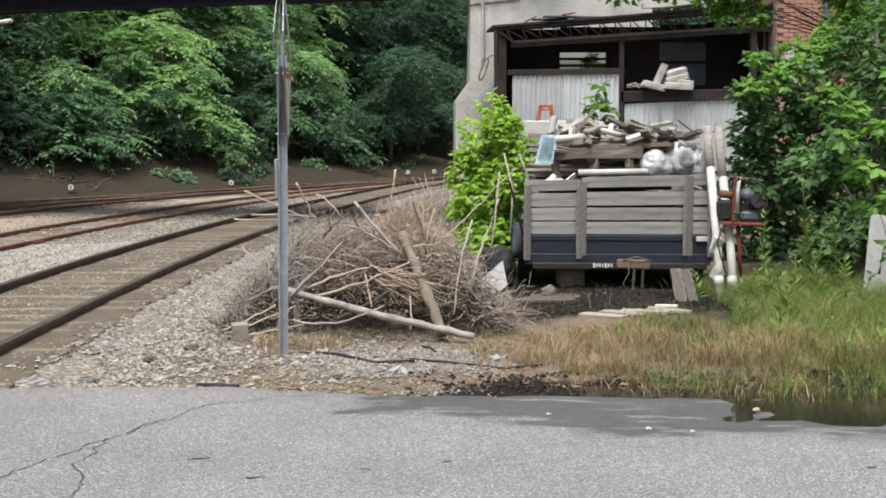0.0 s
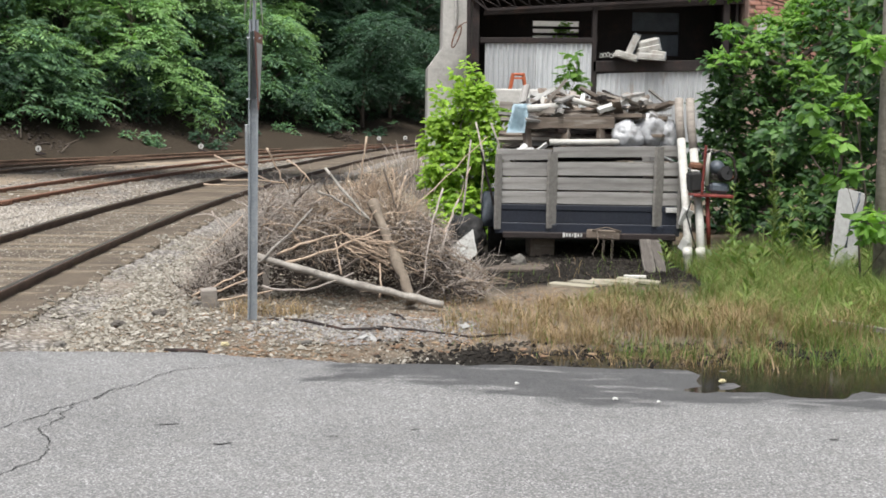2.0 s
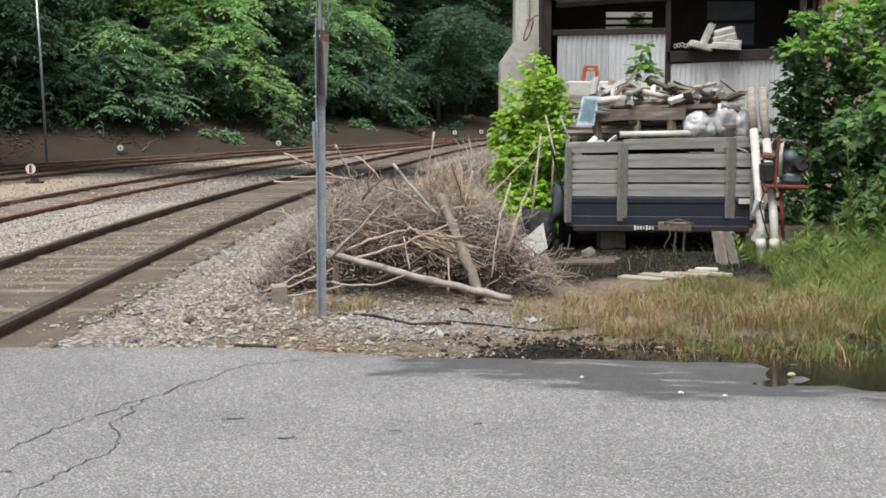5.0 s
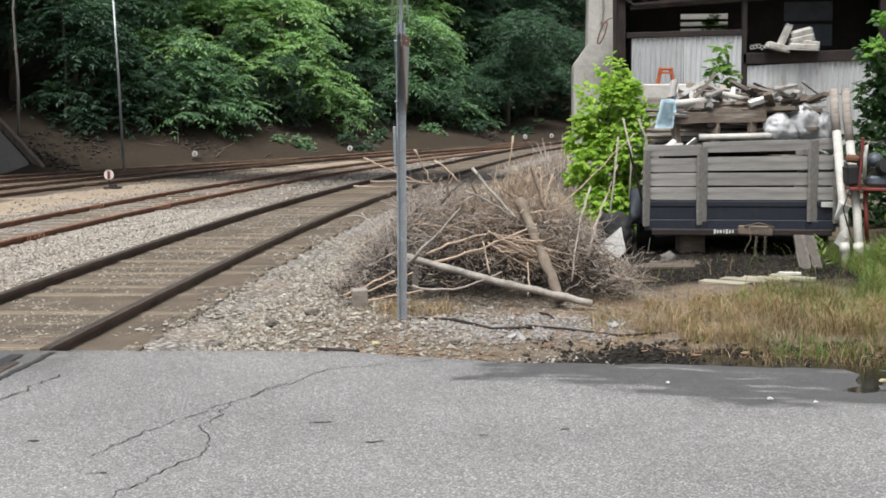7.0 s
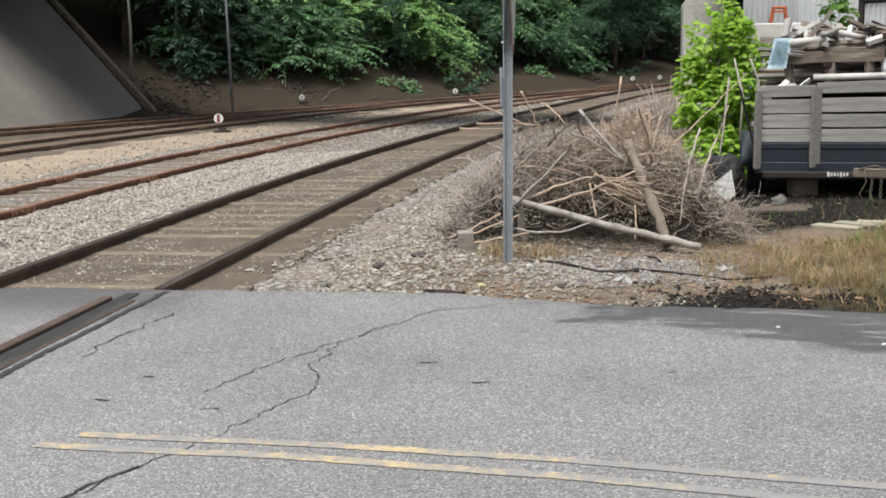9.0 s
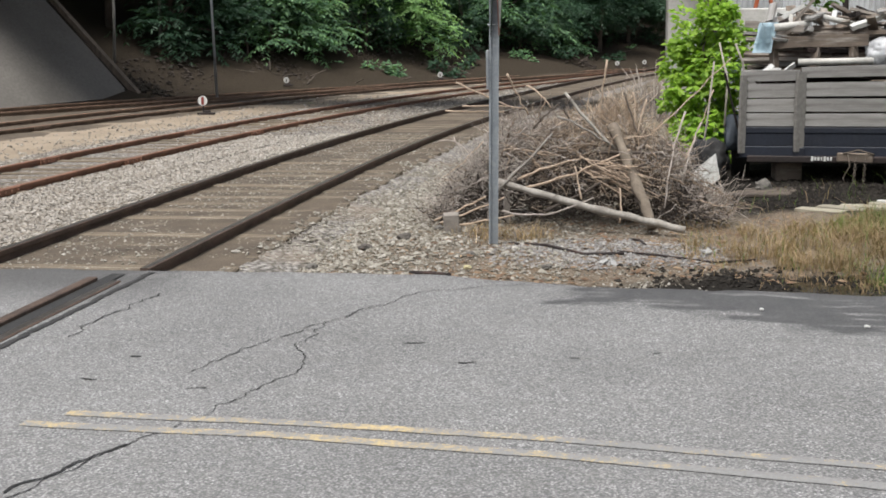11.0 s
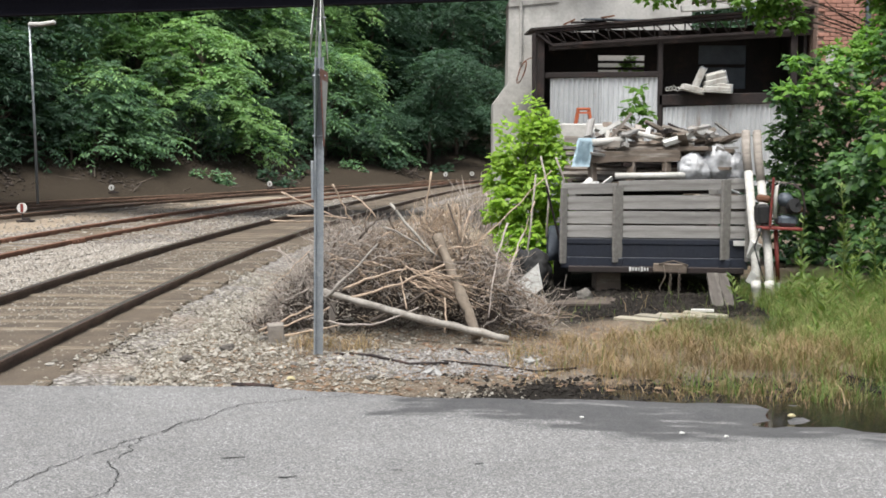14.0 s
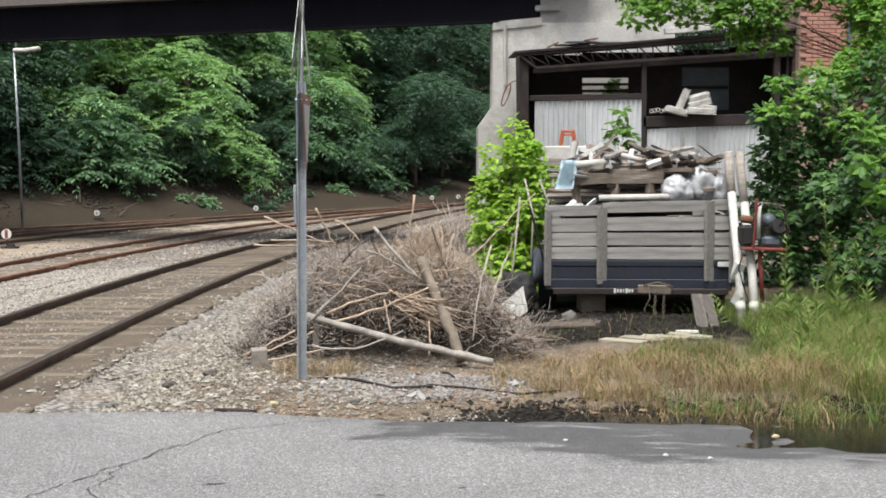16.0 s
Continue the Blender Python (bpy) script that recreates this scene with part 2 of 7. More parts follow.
ASPHALT = asphalt_material()
GROUND = ground_material()
BALLAST_BED = ballast_bed_material()
STONE = island_tones("ballast_stone", [(0.10, 0.089, 0.07), (0.21, 0.192, 0.155), (0.32, 0.302, 0.255), (0.14, 0.122, 0.095), (0.40, 0.38, 0.335), (0.25, 0.228, 0.185)], 0.88)
PALE_STONE = island_tones("pale_ballast_stone", [(0.16, 0.142, 0.118), (0.29, 0.264, 0.228), (0.43, 0.405, 0.365), (0.22, 0.195, 0.162), (0.35, 0.315, 0.265)], 0.88)
GREY_STONE = island_tones("grey_gravel_stone", [(0.12, 0.113, 0.107), (0.21, 0.203, 0.195), (0.30, 0.29, 0.278), (0.16, 0.15, 0.142), (0.40, 0.39, 0.37)], 0.88)
RAIL = worn("rail_steel", (0.13, 0.084, 0.06), (0.062, 0.041, 0.031), 4, 50, 0.75, 0.0)
RAIL_BROWN = worn("brown_rusty_rail_steel", (0.20, 0.135, 0.09), (0.10, 0.066, 0.045), 4, 50, 0.8)
RAIL_RED = worn("rusty_rail_steel", (0.31, 0.15, 0.09), (0.17, 0.082, 0.052), 4, 50, 0.75, 0.1)
RAIL_TOP = worn("rolled_rail_head", (0.25, 0.23, 0.21), (0.14, 0.12, 0.10), 3, 40, 0.38, 0.8, 0.05)
TIE = worn("weathered_tie", (0.235, 0.19, 0.135), (0.085, 0.066, 0.047), 2.2, 20, 0.9, 0, 0.9, (0.5, 16, 16), stain=(0.46, 0.40, 0.30), stain_at=(0.56, 0.66))
TAN_DIRT = worn("sandy_tan_dirt", (0.31, 0.252, 0.185), (0.22, 0.175, 0.125), 0.9, 30, 0.95, 0, 0.5, stain=(0.20, 0.15, 0.10), stain_at=(0.6, 0.75))
TIE_DUST = worn("silted_track_bed", (0.135, 0.104, 0.073), (0.07, 0.054, 0.038), 2.6, 55, 0.93, 0, 0.5, stain=(0.24, 0.20, 0.155), stain_at=(0.6, 0.78))
GALV = worn("galvanised_steel", (0.40, 0.43, 0.45), (0.29, 0.32, 0.345), 9, 70, 0.45, 0.55, 0.1, stain=(0.55, 0.57, 0.58))
SIGN_BACK = worn("bare_aluminium_sign_edge", (0.62, 0.63, 0.60), (0.42, 0.44, 0.42), 8, 40, 0.4, 0.6, 0.1)
# Bare plate back; tree reflection and shade are painted in as dark green.
SIGN_SHADE = worn("shaded_sign_back", (0.05, 0.085, 0.07), (0.03, 0.05, 0.042), 9, 50, 0.55, 0.1, 0.1, stain=(0.2, 0.22, 0.2))
RED_FACE = worn("faded_red_sign_face", (0.34, 0.14, 0.10), (0.26, 0.11, 0.085), 6, 40, 0.5, 0, 0.1, stain=(0.42, 0.30, 0.25))
RUST = worn("red_rust", (0.24, 0.11, 0.06), (0.13, 0.06, 0.035), 9, 50, 0.85, 0.1)
CONCRETE = worn("weathered_concrete", (0.56, 0.55, 0.52), (0.43, 0.42, 0.39), 0.9, 20, 0.9, 0, 0.35, stain=(0.21, 0.205, 0.185), stain_at=(0.52, 0.70))
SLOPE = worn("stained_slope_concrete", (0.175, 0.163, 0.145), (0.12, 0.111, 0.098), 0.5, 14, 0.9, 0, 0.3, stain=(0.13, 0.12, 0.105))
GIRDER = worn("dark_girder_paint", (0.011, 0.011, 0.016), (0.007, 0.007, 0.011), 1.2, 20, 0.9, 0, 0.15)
FASCIA = worn("bridge_fascia_paint", (0.17, 0.15, 0.145), (0.12, 0.105, 0.10), 0.8, 16, 0.8, 0, 0.2)
PLANK = worn("grey_weathered_plank", (0.37, 0.36, 0.34), (0.22, 0.21, 0.195), 3.0, 40, 0.9, 0, 0.7, (0.55, 8, 8), stain=(0.10, 0.09, 0.08), stain_at=(0.57, 0.72))
PLANK_UP = worn("grey_weathered_stake", (0.27, 0.26, 0.235), (0.17, 0.16, 0.145), 2.5, 34, 0.88, 0, 0.5, (9, 9, 0.7), stain=(0.10, 0.09, 0.08), stain_at=(0.6, 0.75))
SCRAP = worn("old_brown_lumber", (0.22, 0.175, 0.135), (0.12, 0.095, 0.075), 3, 34, 0.9, 0, 0.5, (1, 7, 7), stain=(0.34, 0.31, 0.27))
SCRAP_PALE = worn("pale_old_lumber", (0.38, 0.345, 0.30), (0.25, 0.22, 0.19), 3, 34, 0.9, 0, 0.5, (1, 7, 7), stain=(0.15, 0.13, 0.11))
BLUE_STEEL = worn("navy_truck_paint", (0.012, 0.017, 0.030), (0.007, 0.010, 0.019), 3, 40, 0.62, 0.0, 0.15, stain=(0.045, 0.047, 0.05))
GREY_PAINT = worn("faded_blue_grey_paint", (0.13, 0.155, 0.185), (0.09, 0.105, 0.125), 5, 40, 0.5, 0.1, 0.1)
BLACK = worn("black_rubber", (0.022, 0.022, 0.022), (0.012, 0.012, 0.012), 6, 60, 0.8)
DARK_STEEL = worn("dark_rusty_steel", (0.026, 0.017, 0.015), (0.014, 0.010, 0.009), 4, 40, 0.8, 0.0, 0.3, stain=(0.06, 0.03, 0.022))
WHITE_PIPE = worn("off_white_pvc", (0.56, 0.55, 0.51), (0.42, 0.41, 0.375), 5, 40, 0.55, 0, 0.1, stain=(0.27, 0.24, 0.20))
WHITE = worn("dirty_white_paint", (0.66, 0.66, 0.63), (0.5, 0.5, 0.47), 5, 40, 0.65, 0, 0.15, stain=(0.36, 0.35, 0.32))
TARP_BLUE = worn("pale_blue_tarp", (0.50, 0.66, 0.74), (0.38, 0.55, 0.64), 6, 30, 0.5, 0, 0.3)
RED_PAINT = worn("chipped_red_paint", (0.27, 0.05, 0.037), (0.16, 0.03, 0.026), 8, 50, 0.5, 0, 0.1, stain=(0.10, 0.05, 0.04))
ORANGE = worn("orange_brown_stool", (0.50, 0.13, 0.05), (0.36, 0.09, 0.035), 8, 40, 0.55, 0, 0.1)
def line_paint():
    """Road paint rubbed through to the stone."""
    n = Nodes("worn_yellow_line")
    c = n.coords(world=True)
    fine, mid, wide = n.noise(c, 60, 4.0, 0.7), n.noise(c, 14, 5.0, 0.7), n.noise(c, 1.3, 3.0)
    gone = n.math("ADD", n.math("MULTIPLY", fine, 0.5), n.math("ADD", n.math("MULTIPLY", mid, 0.5), n.math("MULTIPLY", n.math("SUBTRACT", wide, 0.5), 0.5)))
    xyz = n.add("ShaderNodeSeparateXYZ")
    n.link(c, xyz.inputs[0])
    gone = n.math("ADD", gone, n.math("MULTIPLY", n.math("MAXIMUM", n.math("ADD", xyz.outputs[0], 0.9), 0.0), 0.05))
    col = n.mix(mid, (0.50, 0.38, 0.19), (0.40, 0.32, 0.18))
    col = n.mix(n.ramp(gone, [(0.40, 0.0), (0.55, 1.0)]), col, n.mix(fine, (0.12, 0.12, 0.118), (0.30, 0.295, 0.285)))
    n.bump(fine, 0.4, 0.004)
    return n.out(col, 0.88)


YELLOW_SCRAP = worn("pale_yellow_scrap", (0.55, 0.48, 0.25), (0.45, 0.40, 0.25), 9, 40, 0.8)
PALE_BOARD = worn("pale_yellowed_board", (0.40, 0.375, 0.29), (0.29, 0.265, 0.20), 3, 34, 0.88, 0, 0.4, (1, 7, 7), stain=(0.22, 0.19, 0.14))
YELLOW_LINE = line_paint()
CRACK = worn("crack_shadow_tar", (0.035, 0.034, 0.033), (0.022, 0.022, 0.021), 8, 60, 0.9)
CORRUGATED = worn("galvanised_corrugated_sheet", (0.66, 0.68, 0.69), (0.52, 0.54, 0.55), 1.5, 30, 0.45, 0.2, 0.1, (4, 4, 0.8), stain=(0.30, 0.24, 0.20), stain_at=(0.62, 0.76))
BRICK = worn("red_brick", (0.45, 0.24, 0.18), (0.33, 0.165, 0.125), 4, 50, 0.9, 0, 0.4)
MORTAR = worn("grey_mortar", (0.36, 0.25, 0.20), (0.28, 0.19, 0.15), 6, 60, 0.95)
BARK = worn("grey_brown_bark", (0.15, 0.12, 0.095), (0.075, 0.06, 0.048), 3, 26, 0.95, 0, 0.8, (3, 3, 0.8))
TWIG = island_tones("dead_twigs", [(0.20, 0.172, 0.15), (0.40, 0.355, 0.31), (0.27, 0.23, 0.2), (0.54, 0.49, 0.44), (0.32, 0.28, 0.245)], 0.9)
TWIG_BROWN = island_tones("brown_dead_twigs", [(0.24, 0.185, 0.135), (0.44, 0.35, 0.265), (0.17, 0.125, 0.09), (0.34, 0.265, 0.2)], 0.9)
POLE_GREY = worn("rough_grey_pole", (0.37, 0.345, 0.305), (0.21, 0.19, 0.165), 9, 45, 0.9, 0, 0.9, stain=(0.17, 0.15, 0.125))
POLE_TAN = worn("rough_tan_pole", (0.235, 0.195, 0.15), (0.14, 0.112, 0.085), 8, 45, 0.9, 0, 0.9, stain=(0.11, 0.09, 0.07))
PROP = worn("dark_grey_prop_wood", (0.11, 0.098, 0.085), (0.06, 0.052, 0.045), 3, 34, 0.9, 0, 0.6, (1, 7, 7), stain=(0.17, 0.155, 0.135))
CHAIN = worn("rusty_grey_chain", (0.22, 0.19, 0.16), (0.13, 0.10, 0.08), 20, 60, 0.6, 0.4)
# Dark twig tone: the heap's inner shade put into colour; bank litter shares it.
TWIG_DARK = island_tones("shade_dark_twigs", [(0.03, 0.022, 0.017), (0.06, 0.046, 0.037), (0.042, 0.032, 0.026), (0.085, 0.068, 0.056)], 0.9)
# Near-black clods: puddle mud, and painted shade where strewn under the truck.
MUD_SHADE_CLOD = island_tones("wet_and_shaded_clods", [(0.009, 0.008, 0.007), (0.02, 0.017, 0.014), (0.036, 0.032, 0.027), (0.014, 0.012, 0.010)], 0.7)
PANEL_GREY = worn("grimy_pale_panel", (0.40, 0.40, 0.385), (0.30, 0.30, 0.285), 3, 30, 0.7, 0, 0.2, stain=(0.17, 0.165, 0.15), stain_at=(0.5, 0.66))
STALK = island_tones("dry_tan_stalks", [(0.46, 0.35, 0.245), (0.60, 0.48, 0.36), (0.40, 0.28, 0.19), (0.66, 0.57, 0.46), (0.54, 0.41, 0.28)], 0.8)
GRASS_DRY = foliage("dry_grass", [(0.29, 0.20, 0.115), (0.45, 0.33, 0.20), (0.19, 0.125, 0.07), (0.27, 0.21, 0.10), (0.36, 0.245, 0.135)], 0.2)
GRASS_GREEN = foliage("green_grass", [(0.09, 0.165, 0.035), (0.145, 0.235, 0.05), (0.20, 0.25, 0.07), (0.075, 0.135, 0.03)], 0.25)
LITTER = island_tones("dead_leaf_litter", [(0.15, 0.085, 0.05), (0.25, 0.165, 0.10), (0.12, 0.07, 0.045), (0.30, 0.22, 0.14)], 0.9)
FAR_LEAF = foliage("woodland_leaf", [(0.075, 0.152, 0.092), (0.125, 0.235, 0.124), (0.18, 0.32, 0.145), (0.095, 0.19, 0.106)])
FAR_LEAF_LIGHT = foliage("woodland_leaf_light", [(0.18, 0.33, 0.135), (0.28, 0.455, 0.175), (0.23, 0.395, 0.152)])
# Darkened copy of the woodland leaf: shade put into the leaf colour.
FAR_LEAF_SHADE = foliage("woodland_leaf_shade", [(0.033, 0.075, 0.046), (0.053, 0.108, 0.062), (0.041, 0.089, 0.053)])
# Lit copy of the box elder leaf, sunlight put into its tones.
HIGH_LEAF = foliage("sunlit_box_elder_leaf", [(0.10, 0.22, 0.045), (0.16, 0.31, 0.06), (0.21, 0.37, 0.075), (0.13, 0.27, 0.05)], 0.45)
BUSH_LEAF = foliage("lime_bush_leaf", [(0.23, 0.39, 0.045), (0.37, 0.56, 0.075), (0.30, 0.48, 0.06), (0.13, 0.25, 0.036)], 0.45)
# Darker box elder tone, the shade inside the crowns put into its colour.
MAPLE_LEAF = foliage("box_elder_leaf", [(0.022, 0.06, 0.024), (0.06, 0.132, 0.038), (0.10, 0.20, 0.05), (0.027, 0.07, 0.026), (0.072, 0.15, 0.041)], 0.3)
PLASTIC_BAG = worn("crumpled_clear_plastic", (0.52, 0.53, 0.54), (0.38, 0.39, 0.40), 9, 30, 0.34, 0, 0.9, stain=(0.26, 0.25, 0.24))
PLASTIC_BAG.node_tree.nodes["Principled BSDF"].inputs["Alpha"].default_value = 0.88
MUD_SHADE_CLOD.node_tree.nodes["Principled BSDF"].inputs["Specular IOR Level"].default_value = 0.1
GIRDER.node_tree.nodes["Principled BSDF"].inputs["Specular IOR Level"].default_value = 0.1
STRAW_MAT = worn("dry_tan_earth", (0.25, 0.205, 0.15), (0.18, 0.145, 0.105), 5, 40, 0.9)

# ---- ground, road, tracks ----
TRACK_LINES = [
    [(-4.09, -30), (-4.10, 0), (-4.11, 9), (-4.06, 12), (-3.95, 16), (-3.62, 21.5), (-3.13, 26.5), (-2.25, 33), (-1.05, 41), (0.75, 50.5), (3.2, 60), (7, 72), (12, 84)],
    [(-8.0, -30), (-7.85, 4), (-7.76, 12), (-7.68, 16), (-7.42, 20.5), (-6.95, 25.5), (-6.15, 31), (-5.2, 36), (-3.8, 41.5), (-1.8, 48), (0.6, 55), (3.6, 63), (7, 71), (12, 82)],
    [(-17.5, -10), (-13.5, 14), (-12.4, 22), (-11.75, 26), (-10.95, 30), (-9.4, 36), (-7.8, 41), (-5.3, 47.5), (-2.6, 53.2), (0.6, 59.5), (5, 67), (11, 77)],
    [(-22, 10), (-17.0, 24), (-14.6, 29.2), (-12.3, 34), (-9.6, 38.6), (-6.7, 43.5), (-3.9, 49.3), (-1.1, 54.8), (2.2, 60.6), (6.5, 67.4), (12, 76)],
]
TRACKS = [smooth_path(p, 0.26) for p in TRACK_LINES]
ROAD_EDGE = [(-90, 8.38), (-1.3, 8.38), (-0.5, 8.12), (0.1, 7.98), (0.6, 8.0), (1.5, 8.06), (90, 8.0)]


def line_x(track, y):
    return np.interp(y, TRACKS[track][:, 1], TRACKS[track][:, 0])


def rough(x, y, size, seed=0.0):
    return noise.noise(Vector((x / size, y / size, seed)))


def bank(x, y):
    """Height of the wooded bank behind the tracks."""
    s = (x + 16.2) * -0.863 + (y - 31.4) * 0.506
    h = 0.0
    if s > 0.6:
        h = min((s - 0.6) * 0.42, 16)
    return h


def ground_z(x, y):
    away = x - float(line_x(0, max(min(y, 80), -20)))
    k = min(max((away - 1.25) / 1.3, 0), 1)
    k = k * k * (3 - 2 * k)
    z = -0.2 + 0.18 * k
    if y < 8.7:
        z = min(z, -0.03) if x > -2 else z
    z += 0.03 * k * rough(x, y, 0.5) + 0.03 * k * rough(x, y, 1.6, 4.0)
    # hollow with standing water at the road's edge
    d = ((x - 2.9) / 2.1) ** 2 + ((y - 7.95) / 0.8) ** 2
    if d < 1.6:
        z -= 0.05 * max(0.0, 1 - d / 1.6)
    # rise under the grass at the side
    if x > 1.0 and y > 8.8:
        z += 0.05 * min((y - 8.8) / 1.5, 1) * min((x - 1.0) / 0.8, 1)
    if y < 8.2:
        z -= 0.12 * min((8.2 - y) / 0.3, 1) * (0 if y > 7.9 else 1)
    h = bank(x, y)
    return z + h * (1 + 0.25 * rough(x, y, 3.0, 9.0)) if h else z


def spread(lo, hi, step, far, grow=1.25):
    a = list(np.arange(lo, hi + 1e-6, step))
    d, up, down = step, hi, lo
    while up < far:
        d *= grow
        up += d
        down -= d
        a += [up]
        a.insert(0, down)
    return a


def grid(name, xs, ys, height, material, kind="structure"):
    vs = [(x, y, height(x, y)) for y in ys for x in xs]
    n = len(xs)
    fs = [(j * n + i, j * n + i + 1, (j + 1) * n + i + 1, (j + 1) * n + i) for j in range(len(ys) - 1) for i in range(n - 1)]
    return tagged(sheet(name, vs, fs, material, None, True), kind=kind)


GROUND_OB = grid("ground", spread(-7, 6, 0.16, 500), spread(7.2, 15, 0.16, 500), ground_z, GROUND)
tagged(GROUND_OB, "bare gravelly dirt ground rising to a wooded bank", "ground")


def road_z(x, y):
    z = 0.004 * rough(x, y, 0.8)
    if y > 6.5 and x > 0.5:
        z -= 0.058 * min((y - 6.5) / 0.9, 1) ** 1.2 * min((x - 0.5) / 1.6, 1) - (0.014 * rough(x, y, 0.6, 2.0) + 0.005 * rough(x, y, 0.17, 4.0))
    return z


def road_edge(x):
    return float(np.interp(x, [p[0] for p in ROAD_EDGE], [p[1] for p in ROAD_EDGE])) + (0.05 * rough(x, 0, 0.35) + 0.03 * rough(x, 3, 0.11) if abs(x) < 8 else 0)


def build_road():
    xs = spread(-8, 8, 0.1, 90, 1.4)
    vs = [list(np.linspace(-7.0, 4.0, 6)) + list(np.linspace(4.2, 8.0, 26))][0]
    verts, faces = [], []
    rows = len(vs) + 2
    for x in xs:
        e = road_edge(x)
        for v in vs:
            y = v if v < 4.1 else 4.0 + (v - 4.0) * (e - 4.0) / 4.0
            verts.append((x, y, road_z(x, y)))
        verts.append((x, e + 0.02, road_z(x, e) - 0.012))
        verts.append((x, e + 0.06, -0.3))
    for i in range(len(xs) - 1):
        for j in range(rows - 1):
            a = i * rows + j
            faces.append((a, a + rows, a + rows + 1, a + 1))
    ob = sheet("road", verts, faces, ASPHALT, None, True)
    return tagged(ob, "worn grey asphalt road, cracked and damp along its edge", "road", kind="structure")


build_road()


def ribbon(name, pts, width, material, lift, label, category, seed=0.0, ragged=0.5, parent=None):
    """A flat strip that follows the road."""
    p = np.array(pts, float)
    s = np.concatenate([[0], np.cumsum(np.linalg.norm(np.diff(p, axis=0), axis=1))])
    t = np.arange(0, s[-1], 0.03)
    q = np.stack([np.interp(t, s, p[:, 0]), np.interp(t, s, p[:, 1])], 1)
    d = np.gradient(q, axis=0)
    d /= np.linalg.norm(d, axis=1)[:, None] + 1e-9
    verts, faces = [], []
    for i, ((x, y), (dx, dy)) in enumerate(zip(q, d)):
        j = ragged * (0.05 * rough(x, y, 0.12, seed) + 0.02 * rough(x, y, 0.035, seed + 2))
        w = width * (1 + ragged * 1.3 * rough(x, y, 0.07, seed + 5)) / 2
        w = max(w, 0.001)
        for sgn in (1, -1):
            vx, vy = x - dy * (j + sgn * w), y + dx * (j + sgn * w)
            verts.append((vx, vy, road_z(vx, vy) + lift))
        if i:
            a = 2 * i
            faces.append((a - 2, a - 1, a + 1, a))
    ob = sheet(name, verts, faces, material, parent)
    return tagged(ob, label, category, kind="structure")


for run in ([(-0.6, 8.08), (-1.0, 7.9), (-1.28, 7.75), (-1.43, 7.33), (-1.63, 6.97), (-1.76, 6.66), (-1.99, 6.17), (-2.06, 5.9), (-2.1, 5.74)],
            [(-1.68, 6.9), (-1.66, 6.6), (-1.70, 6.35), (-1.60, 6.05), (-1.58, 5.86), (-1.67, 5.56), (-1.78, 5.15), (-1.88, 4.9), (-2.03, 4.6), (-2.12, 4.27), (-2.3, 3.6)],
            [(-1.43, 7.36), (-1.55, 7.2), (-1.62, 7.0)]):
    ribbon("road_crack", run, 0.0065, CRACK, 0.004, "jagged dark crack in the asphalt road", "crack", run[0][1], 1.0)
ribbon("road_crack", [(-2.0, 4.66), (-2.1, 4.4), (-2.25, 4.05)], 0.016, CRACK, 0.006, "jagged dark crack in the asphalt road", "crack", 3.0, 0.6)
ribbon("road_marking", [(-2.42, 5.04), (-1.45, 5.0), (-0.27, 4.89), (0.8, 4.71), (8, 3.4)], 0.07, YELLOW_LINE, 0.004, "worn yellow centre line on asphalt", "road marking", 1.0, 0.12)
ribbon("road_marking", [(-2.55, 4.88), (-1.45, 4.83), (-0.27, 4.69), (0.37, 4.57), (8, 3.2)], 0.075, YELLOW_LINE, 0.004, "worn yellow centre line on asphalt", "road marking", 2.0, 0.12)
for i in range(46):
    x, y = random.uniform(-2.6, 3.2), random.uniform(4.6, 6.6)
    w = random.uniform(0.03, 0.09)
    if i < 9:
        ribbon("road_crack", [(x, y), (x + w, y + random.uniform(-0.015, 0.015)), (x + 1.4 * w, y + random.uniform(-0.01, 0.01))], 0.012, CRACK, 0.005, "short dark scuff pit in the asphalt road", "crack", i, 0.8)

RAIL_SHAPE = [(-0.07, -0.17), (-0.07, -0.155), (-0.014, -0.13), (-0.012, -0.05), (-0.036, -0.04), (-0.036, -0.006), (-0.028, 0.0),
              (0.028, 0.0), (0.036, -0.006), (0.036, -0.04), (0.012, -0.05), (0.014, -0.13), (0.07, -0.155), (0.07, -0.17)]


def normals(path):
    d = np.gradient(path, axis=0)
    d /= np.linalg.norm(d, axis=1)[:, None]
    return np.stack([d[:, 1], -d[:, 0]], 1)


def rail_part(path, offset, z, material, parent, name="rail", top=None):
    q = path + normals(path) * offset
    nn = normals(path)
    k = len(RAIL_SHAPE)
    verts = [(x + nx * u, y + ny * u, z + w) for (x, y), (nx, ny) in zip(q, nn) for u, w in RAIL_SHAPE]
    faces = [(i * k + j, i * k + (j + 1) % k, (i + 1) * k + (j + 1) % k, (i + 1) * k + j) for i in range(len(q) - 1) for j in range(k)]
    faces += [tuple(range(k - 1, -1, -1)), tuple((len(q) - 1) * k + j for j in range(k))]
    ob = sheet(name, verts, faces, material, parent)
    if top:
        ob.data.materials.append(top)
        for i in range(len(q) - 1):
            ob.data.polygons[i * k + 6].material_index = 1
    return ob


